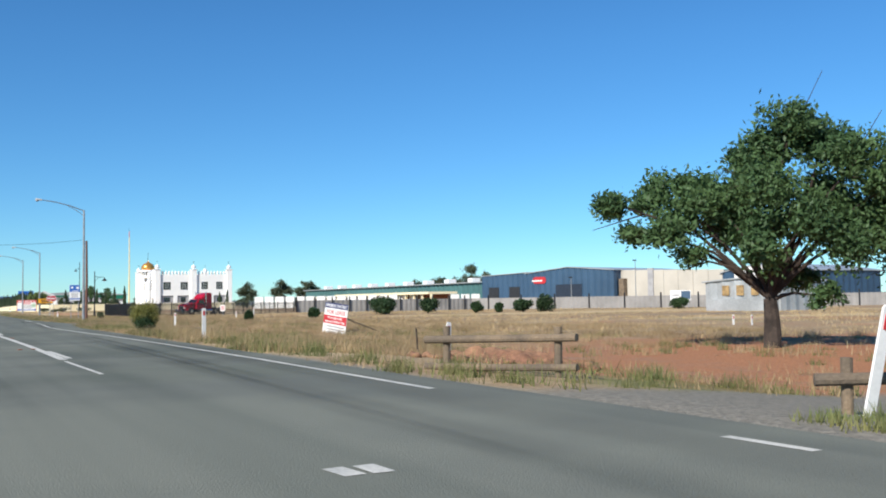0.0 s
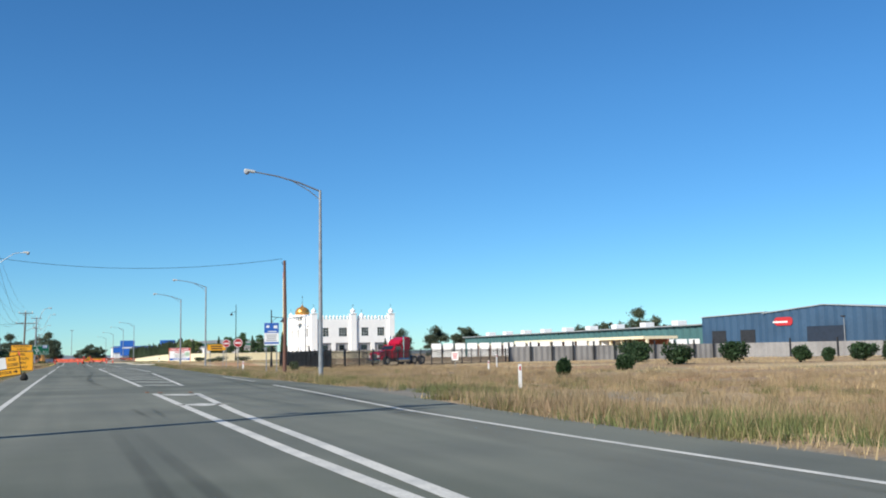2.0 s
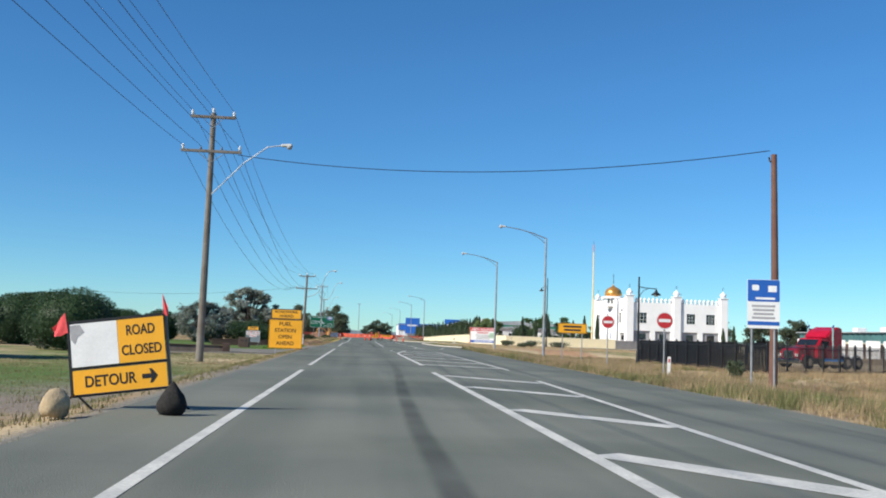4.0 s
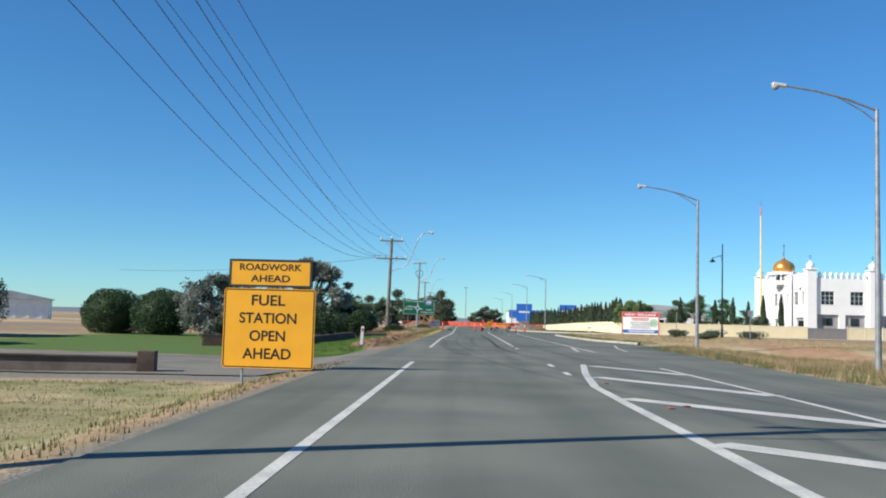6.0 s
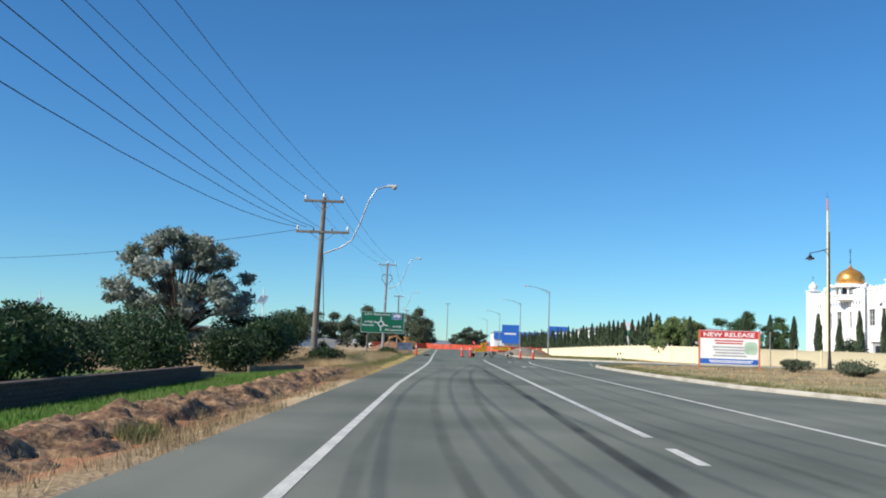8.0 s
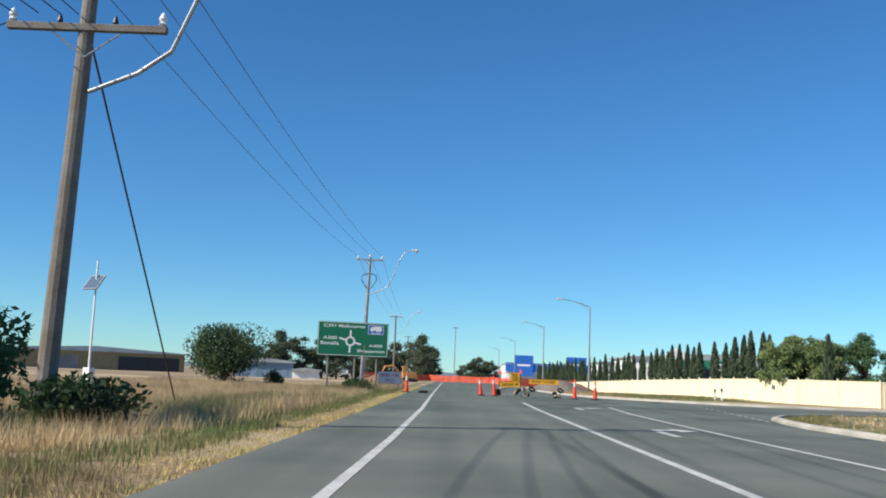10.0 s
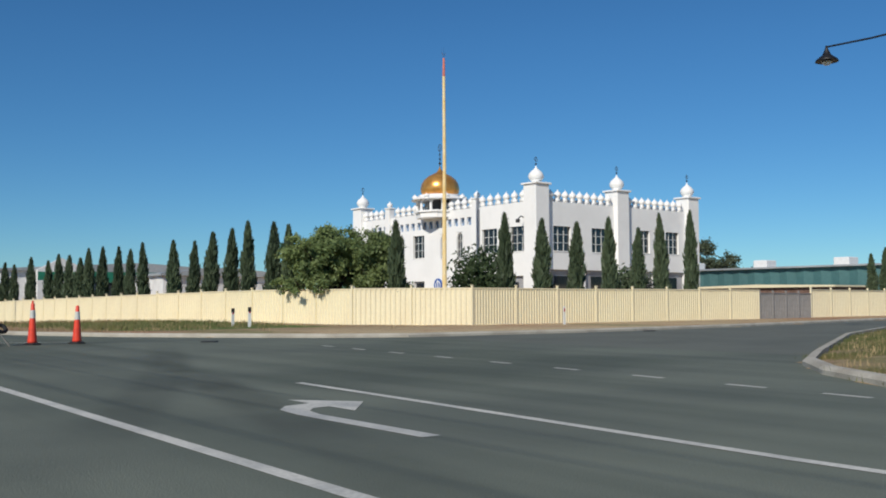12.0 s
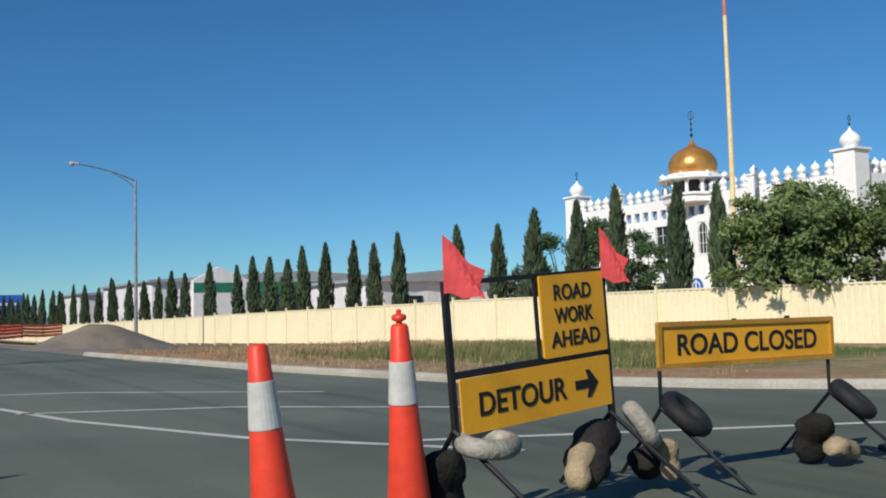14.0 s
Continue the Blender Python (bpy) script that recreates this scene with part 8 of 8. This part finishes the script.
part("side_wall", box(bmesh.new(), 25.4, 0.2, 0, 25.6, 24, 6.4), M_TILT, g)

# white-fronted shed with a dark wordmark
t, w = gable_shed("white_front_shed", (127.0, 127.0), (127.6, 112.5), 22, 5.3, 6.4, M_NAVY, "navy steel shed with a white gable front")
b = part("white_front", prism(bmesh.new(), [(2.8, 2.2), (2.8, 6.0), (w / 2 + 0.4, 6.75), (w - 1.6, 6.0), (w - 1.6, 2.2)], -0.3, -0.2), M_SIGNWHITE, t)
bars("wordmark", M_NAVY, b, w / 2 + 0.5, 4.1, -0.3, 8.5, 0.9, 1)
shed_door(t, 1.5, w * 0.45, 2.2, -0.35)

# weathered tin shed in the field
t, w = gable_shed("tin_shed", (84.2, 86.2), (85.4, 76.6), 8, 2.75, 3.05, M_ZINC, "weathered zinc field shed with rust patches", -0.5)
for k in range(4):
    part("rusted_sheet", box(bmesh.new(), 2.4 + 1.9 * k, -0.2, 1.75, 3.3 + 1.9 * k, -0.13, 2.85), mat("rusted_zinc", (0.4, 0.27, 0.12), 0.7, 0.2), t)
part("low_sheet", box(bmesh.new(), 0.2, -0.2, 0.0, w - 0.2, -0.14, 1.35), M_ZINC, t)

# long teal packing shed
g = thing("packing_shed", 125.0, 325.0, -0.4, -90, "long teal packing shed with roof vents", "shed")
part("front_wall", ribbed_wall(bmesh.new(), (0, 0), (124, 0), 0, 5.9, 5.9, 2.5, 0.2), M_TEAL, g)
part("roof", box(bmesh.new(), -0.5, -0.8, 5.92, 124.5, 40, 6.15), M_ZINC, g)
part("side_wall", ribbed_wall(bmesh.new(), (124, 0), (124, 40), 0, 5.9, 5.9, 2.5, 0.2), M_TEAL, g)
part("side_wall", ribbed_wall(bmesh.new(), (0, 40), (0, 0), 0, 5.9, 5.9, 2.5, 0.2), M_TEAL, g)
for k in range(9):
    part("roof_vent", box(bmesh.new(), 9.5 + 12.4 * k, 3, 6.15, 11.7 + 12.4 * k, 5.5, 7.3, 0.1), M_SIGNWHITE, g)
g = thing("loading_canopy", 100, 236, -0.4, -90, "cream loading canopy over dark bays", "canopy")
part("canopy_roof", box(bmesh.new(), 0, 0, 3.1, 52, 7, 3.6), M_CREAM, g)
for k in range(14):
    part("bay_post", box(bmesh.new(), 4 * k - 0.2, 0.5, 0, 4 * k + 0.2, 0.9, 3.1), M_CREAM, g)
part("bay_back", box(bmesh.new(), 0, 5, 0, 52, 5.2, 3.1), mat("bay_brick", (0.28, 0.1, 0.06), 0.8, 0.2), g)
# stacked white fruit bins
binm = finish("fruit_bin", box(bmesh.new(), 0, 0, 0, 1.9, 1.4, 1.5, 0.05), M_SIGNWHITE)
g = thing("fruit_bins", 72, 214, -0.35, -28, "row of stacked white fruit bins", "fruit bins")
for k in range(22):
    for j in range(2):
        piece("fruit_bin", binm, g, pose(2.3 * k, 0, 1.52 * j))

# grey sheet fence across the back of the field
g = thing("sheet_fence", 0, 0, -0.4, 0, "long grey steel sheet fence across the field", "fence")
for p, q in (((60.5, 154.6), (92, 152)), ((92, 152), (132, 104)), ((132, 104), (165, 60))):
    bm = ribbed_wall(bmesh.new(), p, q, 0, 1.95, None, 0.8, 0.06)
    part("fence_run", bm, M_GREYFENCE, g)
for k in range(22):
    u = k / 21
    x, y = (60.5 + 31.5 * u * 2, 154.6 - 2.6 * u * 2) if u < 0.5 else (92 + 40 * (2 * u - 1), 152 - 48 * (2 * u - 1))
    part("post", box(bmesh.new(), x - 0.1, y - 0.25, 0, x + 0.1, y - 0.1, 2.5), M_DARK, g)
g = thing("name_board", 112, 121, -0.4, -55, "white and navy board standing by the fence", "sign")
b = plate("board", g, -1.6, 1.2, 1.6, 2.7, M_SIGNWHITE, 0.02, 0, 0.05)
plate("navy_half", g, 0.1, 1.3, 1.55, 2.6, M_NAVY, 0.02, -0.01, 0.008)
bars("wordmark", M_GREYBAND, b, -0.75, 1.95, 0.0, 1.2, 0.5, 1)
leg(g, -1.2, -0.2, 2.0, 0.06)
leg(g, 1.2, -0.2, 2.0, 0.06)
for x, y, h in ((118, 139, 8.2), (112, 150, 5.5), (124, 124, 5.3), (128, 118, 8.0)):
    g = thing("yard_light", x, y, -0.4, 0, "slim steel yard light mast", "street lamp", "yard lights")
    part("pole", tube(bmesh.new(), [(0, 0, 0), (0, 0, h)], 0.09, 0.06, 8), M_STEEL, g)
    part("lamp_housing", box(bmesh.new(), -0.5, -0.15, h, 0.2, 0.15, h + 0.2, 0.03), M_DARK, g)


def simple_building(name, x, y, rz, w, d, h, material, label, base=-0.4, roof=M_ZINC, pitch=0.0):
    t = thing(name, x, y, base, rz, label, "building")
    part("front_wall", ribbed_wall(bmesh.new(), (0, 0), (w, 0), 0, h - base, None, 2.0, 0.08), material, t)
    part("side_wall", ribbed_wall(bmesh.new(), (0, d), (0, 0), 0, h - base, None, 2.0, 0.08), material, t)
    part("side_wall", ribbed_wall(bmesh.new(), (w, 0), (w, d), 0, h - base, None, 2.0, 0.08), material, t)
    bm = prism(bmesh.new(), [(-0.4, 0), (-0.4, 0.2), (w / 2, 0.2 + pitch), (w + 0.4, 0.2), (w + 0.4, 0)], -0.5, d)
    ob = part("roof", bm, roof, t)
    ob.location.z = h - base
    return t


# blue and white store beyond the works
M_STOREBLUE = mat("store_blue", (0.025, 0.15, 0.55), 0.5, 0.06, 0.1, 3.0)
t = simple_building("blue_store", 27, 520, 0, 30, 25, 6.0, M_SIGNWHITE, "large blue and white store beyond the roadworks")
part("blue_fascia", box(bmesh.new(), -0.1, -0.4, 4.0, 30.1, -0.2, 7.0), M_STOREBLUE, t)
b = part("blue_tower", box(bmesh.new(), 3, -0.8, 2.5, 9.5, -0.42, 9.6), M_STOREBLUE, t)
bars("store_mark", M_SIGNWHITE, b, 6.2, 6.2, -0.8, 4.5, 1.2, 1)
b = part("blue_tower", box(bmesh.new(), 21, -0.8, 2.5, 28, -0.42, 9.6), M_STOREBLUE, t)
bars("store_mark", M_SIGNWHITE, b, 24.5, 7.0, -0.8, 5.0, 1.2, 1)
# service buildings behind the pencil pines
t = simple_building("service_shed", 33, 318, 0, 30, 18, 4.6, M_SIGNWHITE, "white service shed behind the pencil pines", 0, M_ZINC, 0.9)
part("green_fascia", box(bmesh.new(), 8, -0.5, 3.4, 30, -0.2, 4.6), mat("fascia_green", (0.02, 0.2, 0.12), 0.5, 0.08), t)
# a dark slab on the closed wall stands for the shade inside a bay
part("open_bay", box(bmesh.new(), 10, -0.3, 0.2, 24, -0.1, 3.3), M_DARK, t)
part("white_gable", prism(bmesh.new(), [(3.5, 0.0), (3.5, 4.7), (6.0, 6.0), (9.0, 4.7), (9.0, 0.0)], -1.2, -0.3), M_SIGNWHITE, t)
part("gable_stripe", box(bmesh.new(), 3.5, -1.24, 3.6, 7.6, -1.2, 4.5), mat("gable_green", (0.02, 0.2, 0.12), 0.5, 0.08), t)
t = simple_building("white_house", 39, 288, 0, 12, 9, 3.4, M_SIGNWHITE, "low white outbuilding behind the fence", 0, M_ZINC, 0.6)
part("window", box(bmesh.new(), 2, -0.15, 1.0, 4.5, -0.09, 2.4), M_GLASS, t)
t = simple_building("white_house", 34, 352, 0, 24, 12, 4.4, M_SIGNWHITE, "low white outbuilding behind the fence", 0, M_ZINC, 0.6)
t = simple_building("tan_shed", -72, 352, 25, 32, 14, 2.9, mat("tan_cladding", (0.33, 0.25, 0.12), 0.6, 0.08), "tan steel shed behind the dry grass", -0.4, M_ZINC, 0.8)
shed_door(t, 8, 13, 2.4, -0.12, M_GREYFENCE)
shed_door(t, 20, 31, 2.6, -0.12, M_DARK)
t = simple_building("blue_shed", -26, 332, 10, 9, 8, 2.0, mat("pale_blue_cladding", (0.18, 0.27, 0.36), 0.6, 0.08), "pale blue shed behind the dry grass", -0.4, M_ZINC, 0.5)
t = simple_building("white_shed", -17, 333, 10, 4, 3, 0.9, M_SIGNWHITE, "small white site hut", -0.4, M_ZINC, 0.3)
t = simple_building("low_shed", -100, 262, 20, 20, 8, 2.4, M_ZINC, "low pale shed behind the garden", -0.4, M_ZINC, 0.5)
t = simple_building("farm_house", -72, 268, 20, 12, 8, 2.8, M_SIGNWHITE, "pale farmhouse behind the clipped trees", -0.4, M_ZINC, 1.2)
t = simple_building("yard_canopy", 112, 289, -90, 20, 9, 2.7, mat("bay_shade", (0.2, 0.12, 0.09), 0.8, 0.2), "low cream canopy building beside the yard", -0.4, M_CREAM, 0.2)

# works: orange mesh, barriers, digger
M_MESH = mat("orange_mesh", (0.8, 0.11, 0.05), 0.6, 0.15, 1.0, 12.0)
g = thing("safety_mesh", 0, 0, 0, 0, "orange safety mesh strung across the closed road", "barrier")
for p, q in (((-6, 332), (4, 344)), ((4, 344), (14, 341)), ((14, 341), (24, 330)), ((16, 300), (24, 312))):
    bm = bmesh.new()
    d = Vector((q[0] - p[0], q[1] - p[1], 0))
    n = 14
    for k in range(n):
        for j in range(4):
            a, b2 = Vector((*p, 0)) + d * (k / n), Vector((*p, 0)) + d * ((k + 1) / n)
            sg = -0.08 * math.sin(math.pi * ((k % 7) / 7))
            f = [a + Vector((0, 0, 0.1 + 0.25 * j + sg)), b2 + Vector((0, 0, 0.1 + 0.25 * j + sg)), b2 + Vector((0, 0, 0.32 + 0.25 * j + sg)), a + Vector((0, 0, 0.32 + 0.25 * j + sg))]
            bm.faces.new([bm.verts.new(v) for v in f])
    part("mesh_run", bm, M_MESH, g)
    for k in range(5):
        a = Vector((*p, 0)) + d * (k / 4)
        part("star_post", tube(bmesh.new(), [a, a + Vector((0, 0, 1.25))], 0.03, n=5), M_DARK, g)
g = thing("excavator", 1.2, 322, height(1.2, 322), 200, "ochre tracked excavator at the road's edge", "excavator")
M_DIGGER = mat("digger_paint", (0.55, 0.28, 0.08), 0.5, 0.12)
for s in (-1, 1):
    bm = prism(bmesh.new(), [(-1.4, 0.1), (-1.2, 0.0), (1.2, 0.0), (1.4, 0.1), (1.4, 0.45), (1.2, 0.55), (-1.2, 0.55), (-1.4, 0.45)], s * 0.8 - 0.22, s * 0.8 + 0.22)
    part("track", bm, M_DARK, g)
part("house", box(bmesh.new(), -1.3, -0.9, 0.6, 0.9, 0.9, 1.5, 0.08), M_DIGGER, g)
c = part("cab", box(bmesh.new(), 0.1, 0.1, 1.5, 0.9, 0.85, 2.3, 0.06), M_DIGGER, g)
part("cab_glass", box(bmesh.new(), 0.88, 0.2, 1.6, 0.92, 0.75, 2.2), M_GLASS, c)
part("boom", tube(bmesh.new(), [(0.8, -0.2, 1.2), (2.0, -0.2, 2.4), (3.2, -0.2, 2.2)], 0.18, 0.14, 6), M_DIGGER, g)
part("stick", tube(bmesh.new(), [(3.2, -0.2, 2.3), (3.8, -0.2, 0.9)], 0.13, 0.1, 6), M_DIGGER, g)
part("bucket", prism(bmesh.new(), [(3.5, 0.2), (3.9, 0.0), (4.2, 0.3), (4.0, 0.9), (3.7, 0.9)], -0.6, 0.2), M_DARK, g)
for x, y, rz in ((-15, 398, 10), (-21, 404, 30), (-10, 408, -10)):
    g = thing("work_ute", x, y, height(x, y), rz, "white work utility parked in the dry grass", "car", "parked utes")
    bm = prism(bmesh.new(), [(-2.4, 0.4), (-2.4, 0.95), (-0.6, 1.0), (-0.4, 1.6), (0.6, 1.6), (1.1, 1.0), (2.2, 0.9), (2.3, 0.4)], -0.85, 0.85)
    bmesh.ops.bevel(bm, geom=list(bm.edges), offset=0.06, segments=2, affect="EDGES")
    b = part("body", bm, M_WHITEPAINT, g)
    part("side_glass", box(bmesh.new(), -0.3, -0.87, 1.08, 0.7, 0.87, 1.48), M_GLASS, b)
    for xx in (-1.5, 1.5):
        for s in (-1, 1):
            part("wheel", tube(bmesh.new(), [(xx, s * 0.8 - 0.1, 0.34), (xx, s * 0.8 + 0.1, 0.34)], 0.34, n=14), M_TYRE, g)

# low blue hills on the horizon
bm = bmesh.new()
prev = None
for k in range(121):
    a = radians(20 + 140 * k / 120)
    x, y = 3000 * math.cos(a), 3000 * math.sin(a)
    h = 12 + 6 * noise.noise(Vector((k * 0.4, 4, 0)))
    cur = (bm.verts.new((x, y, -5)), bm.verts.new((x * 1.02, y * 1.02, max(6, h))))
    if prev:
        bm.faces.new((prev[0], cur[0], cur[1], prev[1]))
    prev = cur
solid("backdrop", bm, mat("far_hills", (0.16, 0.2, 0.22), 0.95, 0.05, 0.002, 0.02), "low hazy blue hills along the horizon", "hills", kind="structure")
